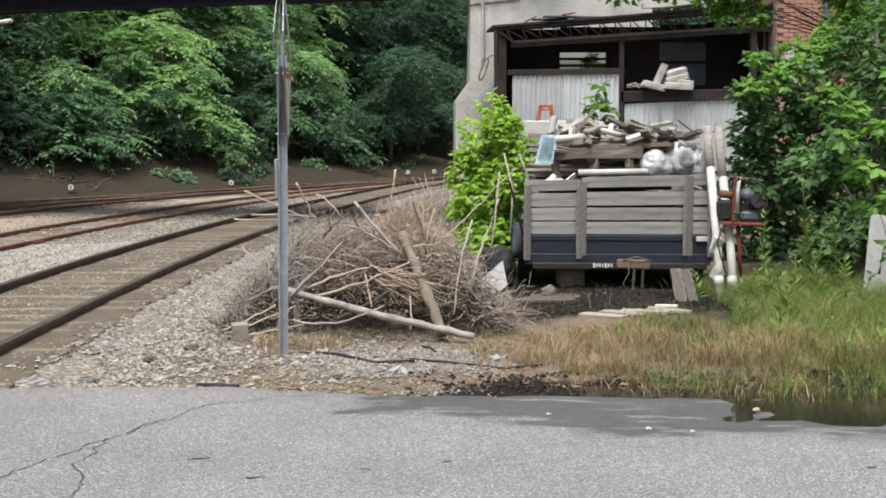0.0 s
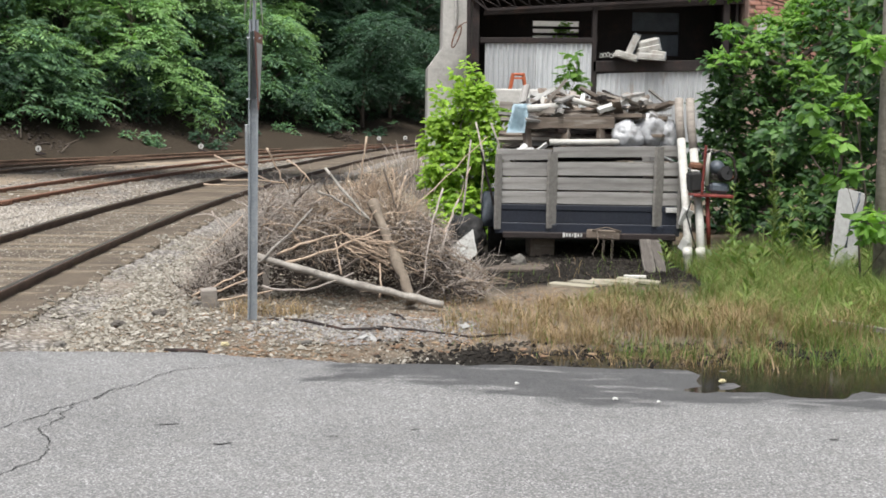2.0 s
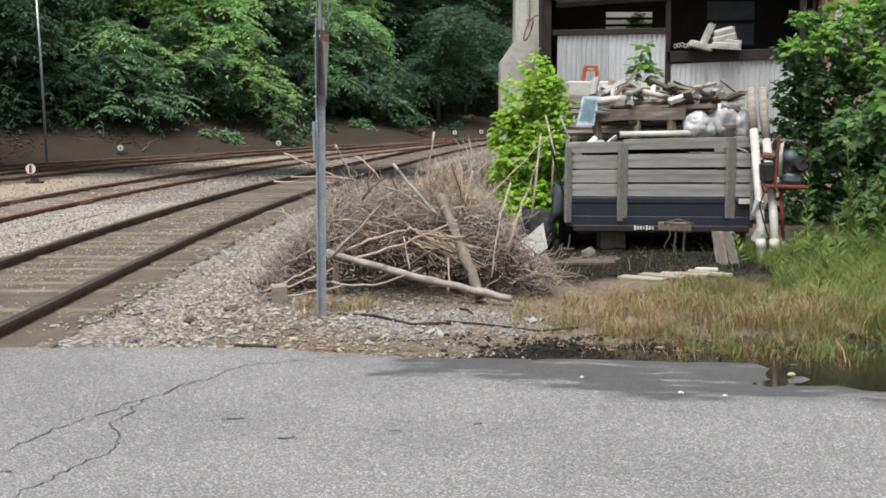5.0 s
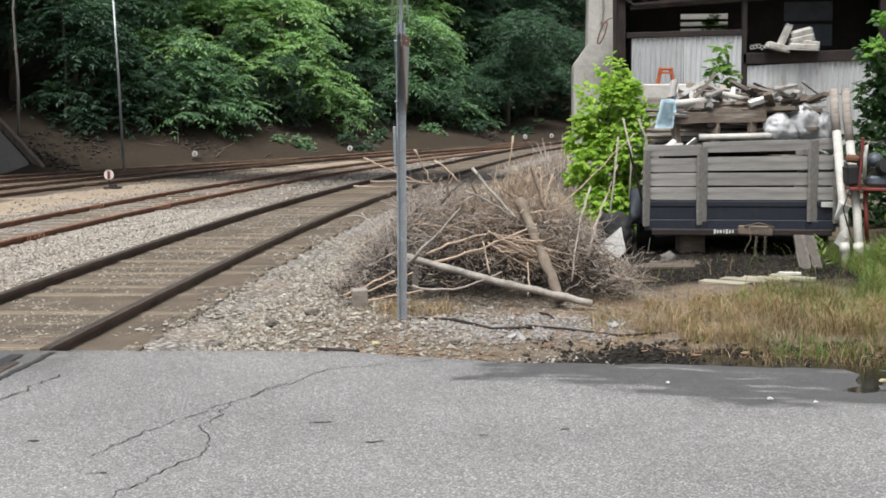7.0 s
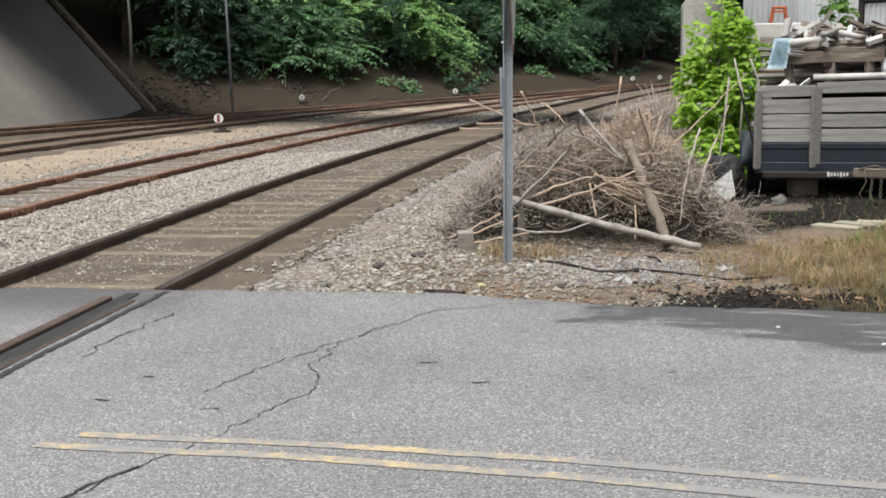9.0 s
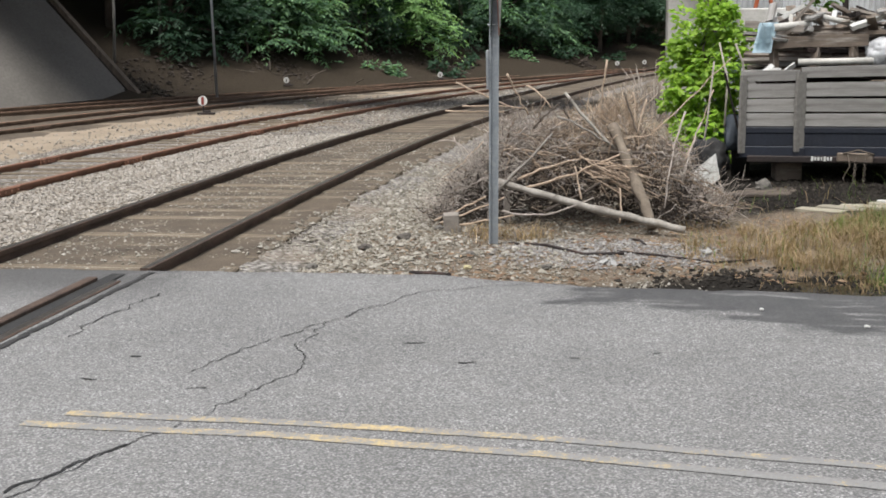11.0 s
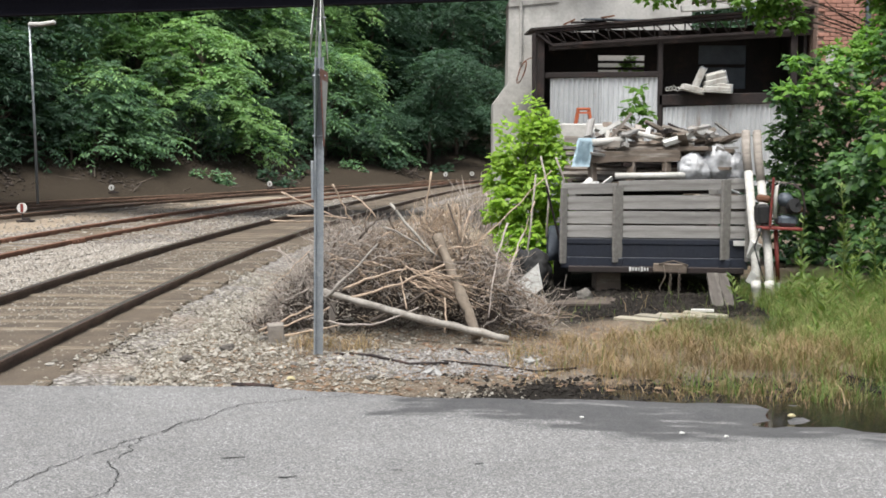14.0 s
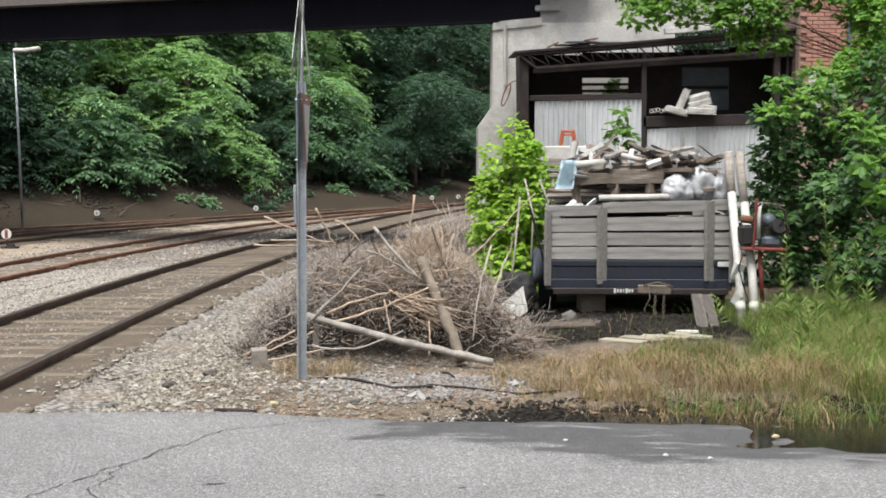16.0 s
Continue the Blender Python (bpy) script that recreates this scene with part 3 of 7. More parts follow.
def strip(name, path, shape, material, label, category, z_noise=0.0, parent=None, kind="structure"):
    """A bed of the given cross-section laid along a track."""
    nn = normals(path)
    k = len(shape)
    verts = [(x + nx * u, y + ny * u, w + z_noise * rough(x + nx * u, y + ny * u, 0.4)) for (x, y), (nx, ny) in zip(path, nn) for u, w in shape]
    faces = [(i * k + j, (i + 1) * k + j, (i + 1) * k + j + 1, i * k + j + 1) for i in range(len(path) - 1) for j in range(k - 1)]
    ob = sheet(name, verts, faces, material, parent, True)
    return tagged(ob, label, category, kind=kind)


def track(index, first, last, gauge, z, rail_mat, top, label, tie_z):
    full = TRACKS[index]
    path = full[(full[:, 1] > first) & (full[:, 1] < last)]
    t = tagged(new("railway_track"), label, "railway track", "railway tracks")
    for side in (-1, 1):
        rail_part(path[::3], side * gauge / 2, z, rail_mat, t, top=top)
    tie_mesh = None
    nn = normals(path)
    for i in range(0, len(path), 2):
        (x, y), (nx, ny) = path[i], nn[i]
        if index == 0 and y < 8.7:
            continue
        if tie_mesh is None:
            bm = block((2.5, 0.19, 0.15), (0, 0, -0.075), bevel=0.012, wobble=0.006)
            tie = part("tie", bm, TIE, t)
            tie_mesh = tie.data
        else:
            tie = new("tie", tie_mesh)
            tie.parent = t
        tie.matrix_basis = pose(x + random.uniform(-0.03, 0.03), y, z + tie_z + random.uniform(-0.012, 0.008), random.uniform(-0.4, 0.4), random.uniform(-0.4, 0.4),
                                math.degrees(math.atan2(ny, nx)) + random.uniform(-1.5, 1.5))
    return t


track(0, 8.28, 78, 1.47, 0.0, RAIL, RAIL_TOP, "railway track with dark rails and silted wooden ties", -0.0965)
track(1, -8, 76, 1.3, -0.075, RAIL_RED, RAIL_RED, "disused railway track with red rusty rails on ballast", -0.075)
track(2, 6, 72, 1.4, -0.07, RAIL_BROWN, RAIL_RED, "far railway siding with dark rusty rails", -0.1)
track(3, 14, 70, 1.47, -0.05, RAIL_BROWN, RAIL_RED, "far railway siding with dark rusty rails", -0.13)


def joint_bars(index, at, gauge, z, material):
    """Bolted fishplates, one on each rail, at the given places along a track."""
    path = TRACKS[index]
    nn = normals(path)
    owner = [o for o in scene.collection.objects if o.parent is None and o.name.startswith("railway_track")][index]
    for y in at:
        i = int(np.argmin(np.abs(path[:, 1] - y)))
        (px, py), (nx, ny) = path[i], nn[i]
        for side in (-1, 1):
            bm = block((0.6, 0.1, 0.075), (0, 0, z - 0.045), bevel=0.006)
            for k in range(4):
                cylinder(bm, 0.016, 0.14, (-0.22 + 0.147 * k, 0, z - 0.045), (90, 0, 0), 6)
            part("joint_bar", bm, material, owner).matrix_basis = pose(px + nx * side * gauge / 2, py + ny * side * gauge / 2, 0, 0, 0, math.degrees(math.atan2(nx, -ny)))


joint_bars(1, (13.6, 17.2, 22.5), 1.3, -0.075, RAIL_RED)
joint_bars(2, (24.0, 29.5), 1.4, -0.07, RAIL_BROWN)


def cut(i, lo, hi, by=2):
    p = TRACKS[i]
    return p[(p[:, 1] > lo) & (p[:, 1] < hi)][::by]


strip("ballast", cut(0, 8.33, 78), [(-2.2, -0.26), (-1.5, -0.125), (-1.2, -0.11), (1.2, -0.12), (1.35, -0.13), (2.0, -0.2)], BALLAST_BED, "grey stone ballast under the railway track", "ballast", 0.03)
strip("ballast", cut(0, 8.33, 78), [(-1.05, -0.15), (-0.9, -0.1), (-0.3, -0.1), (0.3, -0.1), (0.85, -0.094), (1.12, -0.09), (1.32, -0.15)], TIE_DUST, "brown silt packed between the rails", "ballast", 0.016)
strip("ballast", cut(1, -8, 76), [(-2.2, -0.27), (-1.6, -0.17), (-0.95, -0.16), (-0.6, -0.168), (0.6, -0.168), (0.95, -0.16), (1.5, -0.15), (2.3, -0.25)], BALLAST_BED, "pale stone ballast under the railway track", "ballast", 0.03)
strip("dirt_strip", cut(1, -8, 60), [(-6.5, -0.23), (-5.0, -0.19), (-3.4, -0.17), (-2.0, -0.165), (-1.5, -0.2)], TAN_DIRT, "sandy tan dirt between the railway tracks", "dirt", 0.03)
for i in (2, 3):
    strip("ballast", cut(i, 6, 70), [(-2.0, -0.27), (-1.3, -0.16), (1.3, -0.16), (2.0, -0.27)], TIE_DUST, "brown silted ballast under the railway siding", "ballast", 0.03)

# the level crossing: rails let into the road, with an inner guard rail
crossing = tagged(new("level_crossing"), "rails sunk in the asphalt road with a dark guard rail", "level crossing")
road_run = cut(0, -7, 8.3, 1)
for side in (-1, 1):
    rail_part(road_run[::3], side * 0.735, 0.012, RAIL, crossing, top=RAIL_TOP)
guard = cut(0, -7, 8.22, 1)
for side in (-1, 1):
    rail_part(guard[::3], side * 0.57, 0.035, RAIL, crossing, "guard_rail")
strip("flangeway", road_run, [(0.6, 0.008), (0.7, 0.008)], CRACK, "", "", 0.0, crossing, "")
strip("flangeway", road_run, [(-0.7, 0.008), (-0.6, 0.008)], CRACK, "", "", 0.0, crossing, "")
ribbon("road_crack", [(-3.26, 8.3), (-3.27, 7.6), (-3.28, 6.9), (-3.3, 6.2), (-3.3, 5)], 0.045, CRACK, 0.006, "ragged dark joint between rail and asphalt", "crack", 6.0, 0.4)
ribbon("road_crack", [(-2.95, 7.6), (-2.98, 7.2), (-3.05, 6.8), (-3.0, 6.4)], 0.01, CRACK, 0.005, "ragged dark crack beside the rail", "crack", 8.0, 1.0)


# ---- loose stones ----
def stones(name, spots, material, label, category):
    """Irregular eight-faced stones, each spot an x, y, z and size."""
    base = np.array([(1, 0, 0), (-1, 0, 0), (0, 1, 0), (0, -1, 0), (0, 0, 1), (0, 0, -1)], float)
    tri = np.array([(0, 2, 4), (2, 1, 4), (1, 3, 4), (3, 0, 4), (2, 0, 5), (1, 2, 5), (3, 1, 5), (0, 3, 5)])
    s = np.asarray(spots)
    n = len(s)
    rng = np.random.default_rng(7)
    v = base[None] * (1 + 0.35 * rng.uniform(-1, 1, (n, 6, 1))) + 0.3 * rng.uniform(-1, 1, (n, 6, 3))
    v *= s[:, None, 3:4] * np.stack([rng.uniform(0.7, 1.3, n), rng.uniform(0.7, 1.3, n), rng.uniform(0.45, 0.8, n)], 1)[:, None, :]
    a = rng.uniform(0, 6.28, n)
    c, d = np.cos(a)[:, None], np.sin(a)[:, None]
    v = np.stack([v[..., 0] * c - v[..., 1] * d, v[..., 0] * d + v[..., 1] * c, v[..., 2]], -1) + s[:, None, :3]
    f = (tri[None] + 6 * np.arange(n)[:, None, None]).reshape(-1, 3)
    return tagged(sheet(name, v.reshape(-1, 3), f, material), label, category, kind="stuff")


def scatter(n, x0, x1, y0, y1, lo, hi, keep, seed):
    rng = np.random.default_rng(seed)
    out = []
    for x, y, r in zip(rng.uniform(x0, x1, n), rng.uniform(y0, y1, n), rng.uniform(0, 1, n) ** 2.2):
        z = keep(x, y, rng.uniform())
        if z is not None:
            out.append((x, y, z, lo + (hi - lo) * r))
    return out


def shoulder(x, y, u):
    a = x - float(line_x(0, y))
    if a < 1.2 + 0.5 * rough(x, y, 0.5, 9.0) or u > math.exp(-max(a - 2.1, 0) * 1.1) * (0.5 + 0.9 * rough(x, y, 0.45, 4.0) if a < 1.7 else 1.0) or y < road_edge(x) + 0.02:
        return None
    bed = float(np.interp(a, [0.9, 1.12, 1.32, 2.0], [-0.094, -0.09, -0.135, -0.2]))
    return max(ground_z(x, y), bed if a < 2.0 else -1) + 0.008


def between(x, y, u):
    a, b = float(line_x(0, y)) - x, x - float(line_x(1, y))
    if a < 0.84 or b < 0.8 or u > min(1.0, 0.5 + (a - 0.84) * 1.6):
        return None
    if a < 1.9:
        return float(np.interp(a, [1.2, 1.9], [-0.092, -0.135]))
    return -0.13 - 0.05 * min(max(a - 1.4, 0), 1) + 0.01 + 0.03 * min(max((2.4 - b) / 0.8, 0), 1)


def beyond(x, y, u):
    b = float(line_x(1, y)) - x
    return None if b < 0.72 or b > 3.4 or u > 0.06 + 1.0 * math.exp(-max(b - 1.15 - 0.35 * rough(x, y, 1.2), 0) * 4.0) else -0.15


def inside_two(x, y, u):
    b = abs(float(line_x(1, y)) - x)
    return None if b > 0.6 or u > 0.55 * (0.5 + rough(x, y, 0.5, 5.0)) else -0.155


stones("gravel", scatter(22000, -3.2, -0.2, 8.3, 17, 0.009, 0.03, shoulder, 1) + scatter(5000, -3.3, 2.5, 17, 40, 0.02, 0.04, shoulder, 2), STONE,
       "loose grey and tan ballast stones beside the track", "gravel")
stones("gravel", scatter(26000, -7, -4.6, 8.5, 22, 0.011, 0.028, between, 3) + scatter(8000, -7, 0.0, 22, 44, 0.018, 0.036, between, 4)
       + scatter(60000, -11.5, -5, 9, 38, 0.014, 0.034, beyond, 5) + scatter(4000, -8, -4, 9, 34, 0.02, 0.04, inside_two, 6), PALE_STONE,
       "loose pale ballast stones between the tracks", "gravel")


def silt(x, y, u):
    a = x - float(line_x(0, y))
    if 1.1 < a < 1.75:
        return None if u > 0.5 + rough(x, y, 0.4, 3.0) else float(np.interp(a, [1.12, 1.32, 2.0], [-0.088, -0.135, -0.195]))
    a = abs(a)
    return None if a > 1.15 or 0.66 < a < 0.82 or u > 0.8 else -0.098


stones("gravel", scatter(13000, -5.2, -1.9, 8.5, 22, 0.006, 0.02, silt, 12), STONE, "small brown stones in the silt between the rails", "gravel")


def verge(x, y, u):
    if y < road_edge(x) + 0.01 or u > (1.5 - (0.9 if y > 8.7 else 1.7) * max(x + 0.2, 0)) * (0.5 + rough(x, y, 0.4, 6.0)):
        return None
    return ground_z(x, y) + 0.004


stones("gravel", scatter(22000, -2.6, 1.9, 7.7, 12.5, 0.005, 0.015, verge, 8) + scatter(200, -2.6, 1.2, 8.0, 10.4, 0.015, 0.04, verge, 9), STONE,
       "loose gravel on the dirt verge", "gravel")

def grey_patch(x, y, u):
    d = ((x + 0.1) / 1.0) ** 2 + ((y - 9.4) / 0.75) ** 2
    return None if d > 1 or u > 1.15 * (1 - d) + 0.5 * rough(x, y, 0.35, 2.0) else ground_z(x, y) + 0.004


stones("gravel", scatter(11000, -1.2, 1.0, 8.6, 10.2, 0.006, 0.02, grey_patch, 31), GREY_STONE, "loose blue-grey gravel before the brush pile", "gravel")


def clods(x, y, u):
    if y < road_edge(x) - 0.05 or u > (0.5 + rough(x, y, 0.3, 8.0)) * min(max(x + 0.2 + 0.9 * rough(x, y, 0.5, 3.0), 0.0) / 1.2, 1.0):
        return None
    return ground_z(x, y) + 0.004


stones("mud_and_shade_clods", scatter(5200, 0.0, 3.4, 7.65, 8.9, 0.006, 0.03, clods, 21), MUD_SHADE_CLOD, "wet black mud clods and grit at the puddle's edge", "mud")
# Blackened clods strewn under the truck put its shade into the ground.
stones("mud_and_shade_clods", scatter(14000, 0.75, 3.2, 11.8, 15.0, 0.008, 0.035, lambda x, y, u: ground_z(x, y) + 0.004, 22), MUD_SHADE_CLOD, "dark soil and debris with the truck's shade in its colour", "mud")

# standing water
water = Nodes("shallow_muddy_water")
water.out((0.022, 0.019, 0.013), 0.07)
water.bsdf.inputs["IOR"].default_value = 1.33
water.bump(water.noise(water.coords(world=True), 3.0), 0.03, 0.01)
wx, wy = np.linspace(0.6, 6.5, 30), np.linspace(6.3, 8.75, 14)
tagged(grid("puddle", list(wx), list(wy), lambda x, y: -0.053, water.mat), "shallow still puddle along the road's edge", "puddle")

# ---- bridge overhead, its pier and slope ----
def prism(name, outline, depth_vec, material, parent=None, label=""):
    """An upright or flat outline given thickness."""
    bm = bmesh.new()
    a = [bm.verts.new(p) for p in outline]
    b = [bm.verts.new(Vector(p) + Vector(depth_vec)) for p in outline]
    bm.faces.new(a)
    bm.faces.new(list(reversed(b)))
    n = len(a)
    for i in range(n):
        bm.faces.new((a[i], b[i], b[(i + 1) % n], a[(i + 1) % n]))
    bmesh.ops.recalc_face_normals(bm, faces=bm.faces)
    return part(name, bm, material, parent, label)


bridge = tagged(new("bridge"), "dark steel girder bridge crossing over the tracks", "bridge")
BR_A, BR_DIR = Vector((2.27, 25.73, 0)), Vector((-11.8, 3.75, 0)).normalized()
BR_BACK = Vector((-BR_DIR.y, BR_DIR.x, 0)) * -1
for k, back in enumerate((0.0, 1.6, 3.2)):
    o = BR_A + BR_BACK * back
    e = o + BR_DIR * 27
    up = Vector((0, 0, 1))
    z0, z1 = (5.24, 5.36) if back else (4.60, 5.36)
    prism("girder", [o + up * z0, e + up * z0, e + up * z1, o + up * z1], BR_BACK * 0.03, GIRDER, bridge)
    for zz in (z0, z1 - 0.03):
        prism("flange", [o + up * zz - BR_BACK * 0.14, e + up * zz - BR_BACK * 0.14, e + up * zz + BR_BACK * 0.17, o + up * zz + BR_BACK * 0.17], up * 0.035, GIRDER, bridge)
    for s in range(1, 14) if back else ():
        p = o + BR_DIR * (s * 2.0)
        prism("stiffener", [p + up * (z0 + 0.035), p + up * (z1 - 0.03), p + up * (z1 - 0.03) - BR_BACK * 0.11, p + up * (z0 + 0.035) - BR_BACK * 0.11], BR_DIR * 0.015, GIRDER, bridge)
o = BR_A - BR_BACK * 0.45 - BR_DIR * 1.0 + Vector((0, 0, 5.36))
prism("deck", [o, o + BR_DIR * 29, o + BR_DIR * 29 + BR_BACK * 4.7, o + BR_BACK * 4.7], Vector((0, 0, 0.55)), FASCIA, bridge)

pier = tagged(new("bridge_abutment"), "weathered pale concrete bridge abutment with stains", "abutment", kind="structure")
prism("footing", [(1.0, 25.6, -0.3), (5.0, 25.6, -0.3), (5.0, 25.6, 2.45), (1.0, 25.6, 2.45)], (0, 1.2, 0), CONCRETE, pier)
prism("shaft", [(1.0, 25.6, 2.45), (5.0, 25.6, 2.45), (5.0, 25.6, 4.55), (1.31, 25.6, 4.55), (1.29, 25.6, 2.86)], (0, 1.2, 0), CONCRETE, pier)
prism("cap", [(1.3, 25.57, 4.4), (2.3, 25.57, 4.5), (2.3, 25.57, 4.66), (1.45, 25.57, 4.58), (1.3, 25.57, 4.5)], (0, 1.3, 0), CONCRETE, pier)
prism("backwall", [(2.28, 25.75, 4.55), (9, 25.75, 4.55), (9, 25.75, 8.2), (2.28, 25.75, 8.2)], (0, 0.8, 0), CONCRETE, pier)
part("ledge", block((0.5, 0.1, 0.12), (2.42, 25.7, 4.85), bevel=0.015), CONCRETE, pier)
part("drain_pipe", cylinder(bmesh.new(), 0.035, 1.2, (1.55, 25.55, 3.9), sides=10), CONCRETE, pier)

slope = tagged(new("slope_paving"), "stained concrete slope paving under the bridge end", "slope paving", kind="structure")
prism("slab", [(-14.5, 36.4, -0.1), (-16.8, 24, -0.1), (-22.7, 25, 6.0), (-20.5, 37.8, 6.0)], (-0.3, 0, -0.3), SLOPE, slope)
prism("kerb", [(-14.4, 36.5, -0.2), (-20.4, 37.9, 6.0), (-20.4, 37.9, 6.1), (-14.3, 36.5, -0.05)], (0.03, 0.22, 0), BARK, slope)


# ---- plants ----
def unit(v):
    return v / (np.linalg.norm(v, axis=-1, keepdims=True) + 1e-9)


def leaf_sheet(name, pos, axis, length, width, material, parent, rng, fold=0.25):
    """Folded pointed blades, four corners each."""
    n = len(pos)
    axis = unit(axis)
    up = unit(rng.normal(0, 0.45, (n, 3)) + np.array([0, -0.25, 1.0]))
    side = unit(np.cross(axis, up))
    nor = np.cross(side, axis)
    length, width = np.broadcast_to(length, (n,))[:, None], np.broadcast_to(width, (n,))[:, None]
    mid = pos + axis * length * 0.42 - nor * width * fold
    tip = pos + axis * length - nor * length * 0.12
    v = np.stack([pos, mid - side * width / 2, tip, mid + side * width / 2], 1).reshape(-1, 3)
    k = 4 * np.arange(n)[:, None]
    f = np.stack([k + np.array([0, 1, 2]), k + np.array([0, 2, 3])], 1).reshape(-1, 3)
    return sheet(name, v, f, material, parent)


def leaf_fine(name, pos, axis, length, width, material, parent, rng):
    """Pointed oval blades with a raised midrib, for plants close by."""
    n = len(pos)
    axis = unit(axis)
    up = unit(rng.normal(0, 0.4, (n, 3)) + np.array([0, -0.25, 1.0]))
    side = unit(np.cross(axis, up))
    nor = np.cross(side, axis)
    length, width = np.broadcast_to(length, (n,))[:, None], np.broadcast_to(width, (n,))[:, None]
    curl = rng.uniform(0.02, 0.22, (n, 1))
    ring = []
    for a, b, lift in ((0.0, 0.0, 0.0), (0.22, -0.42, -0.16), (0.55, -0.46, -0.2), (1.0, 0.0, 0.0), (0.55, 0.46, -0.2), (0.22, 0.42, -0.16), (0.45, 0.0, 0.02)):
        ring.append(pos + axis * length * a + side * width * b + nor * (width * lift - length * curl * a * a))
    v = np.stack(ring, 1).reshape(-1, 3)
    k = 7 * np.arange(n)[:, None]
    f = np.stack([k + np.array(q) for q in ((0, 1, 6), (1, 2, 6), (2, 3, 6), (3, 4, 6), (4, 5, 6), (5, 0, 6))], 1).reshape(-1, 3)
    return sheet(name, v, f, material, parent, True)


def lobes_fronds(lobes, per_lobe, rng, rise=0.25, inner=0.55):
    """Spots and outward ways over a set of (x, y, z, radius) lobes."""
    p, d = [], []
    for x, y, z, r in lobes:
        m = int(per_lobe * r * r)
        u = unit(rng.normal(0, 1, (m, 3)) + np.array([0, -0.35, rise]))
        k = rng.uniform(inner, 1.05, (m, 1))
        squash = np.array([1, 1, 0.8])
        p.append(np.array([x, y, z]) + u * k * r * squash)
        d.append(unit(u * np.array([1, 1, 0.7]) + rng.normal(0, 0.3, (m, 3))))
    return np.concatenate(p), np.concatenate(d)


def fronds(name, lobes, per_lobe, reach, leaf, material, parent, seed, pairs=5):
    """Feathered leaves: pairs of leaflets along a drooping stalk."""
    rng = np.random.default_rng(seed)
    p, d = lobes_fronds(lobes, per_lobe, rng, 0.75, 0.75)
    n = len(p)
    L = reach * rng.uniform(0.6, 1.25, (n, 1))
    side = unit(np.cross(d, np.array([0, 0, 1.0])))
    down = np.array([0, 0, -1.0])
    pos, axis = [], []
    for j in range(1, pairs + 1):
        s = j / pairs
        c = p + d * L * s + down * L * 0.3 * s * s
        t = unit(d + down * 0.6 * s)
        for sg in (-1, 1):
            pos.append(c)
            axis.append(t * 0.75 + sg * side * 0.85 + down * 0.12 + rng.normal(0, 0.12, (n, 3)))
    pos.append(c)
    axis.append(t)
    k = 2 * pairs + 1
    size = np.tile(leaf * rng.uniform(0.75, 1.25, n), k)
    return leaf_sheet(name, np.concatenate(pos), np.concatenate(axis), size, size * 0.27, material, parent, rng)


def sprays(name, lobes, per_lobe, reach, leaf, material, parent, seed, fan=7, pairs=6):
    """Feathered leaves in whorls: each shoot tip bears a fan of drooping stalks with pairs of leaflets."""
    rng = np.random.default_rng(seed)
    p, d = lobes_fronds(lobes, per_lobe, rng, 0.7, 0.8)
    up = unit(d * 0.55 + np.array([0, -0.1, 0.75]))
    e1 = unit(np.cross(up, rng.normal(0, 1, p.shape)))
    e2 = np.cross(up, e1)
    base, way = [], []
    for j in range(fan):
        a = 6.2832 * j / fan + rng.uniform(-0.35, 0.35, (len(p), 1))
        base.append(p)
        way.append(unit(np.cos(a) * e1 + np.sin(a) * e2 + up * rng.uniform(0.2, 0.75, (len(p), 1))))
    p, d = np.concatenate(base), np.concatenate(way)
    n = len(p)
    L = reach * rng.uniform(0.65, 1.2, (n, 1))
    side = unit(np.cross(d, np.array([0, 0, 1.0])))
    down = np.array([0, 0, -1.0])
    pos, axis, size = [], [], []
    for j in range(1, pairs + 1):
        k = j / pairs
        c = p + d * L * k + down * L * 0.42 * k * k
        t = unit(d + down * 0.84 * k)
        for sg in (-1, 1):
            pos.append(c)
            axis.append(t * 0.55 + sg * side * 0.95 + down * 0.22 + rng.normal(0, 0.1, (n, 3)))
            size.append(leaf * rng.uniform(0.8, 1.2, n) * (1.1 - 0.45 * k))
    pos.append(c)
    axis.append(t)
    size.append(leaf * rng.uniform(0.6, 0.9, n))
    size = np.concatenate(size)
    return leaf_sheet(name, np.concatenate(pos), np.concatenate(axis), size, size * 0.25, material, parent, rng)


def broad(name, lobes, per_lobe, leaf, material, parent, seed, ratio=0.6):
    """Broad leaves in loose threes."""
    rng = np.random.default_rng(seed)
    p, d = lobes_fronds(lobes, per_lobe, rng)
    n = len(p)
    side = unit(np.cross(d, np.array([0, 0, 1.0])))
    down = np.array([0, 0, -1.0])
    pos = [p, p - d * 0.02, p - d * 0.02]
    axis = [d + down * 0.5, d * 0.5 + side + down * 0.45, d * 0.5 - side + down * 0.45]
    axis = [a + rng.normal(0, 0.25, (n, 3)) for a in axis]
    size = np.tile(leaf * rng.uniform(0.6, 1.3, n), 3)
    return leaf_fine(name, np.concatenate(pos), np.concatenate(axis), size, size * ratio, material, parent, rng)


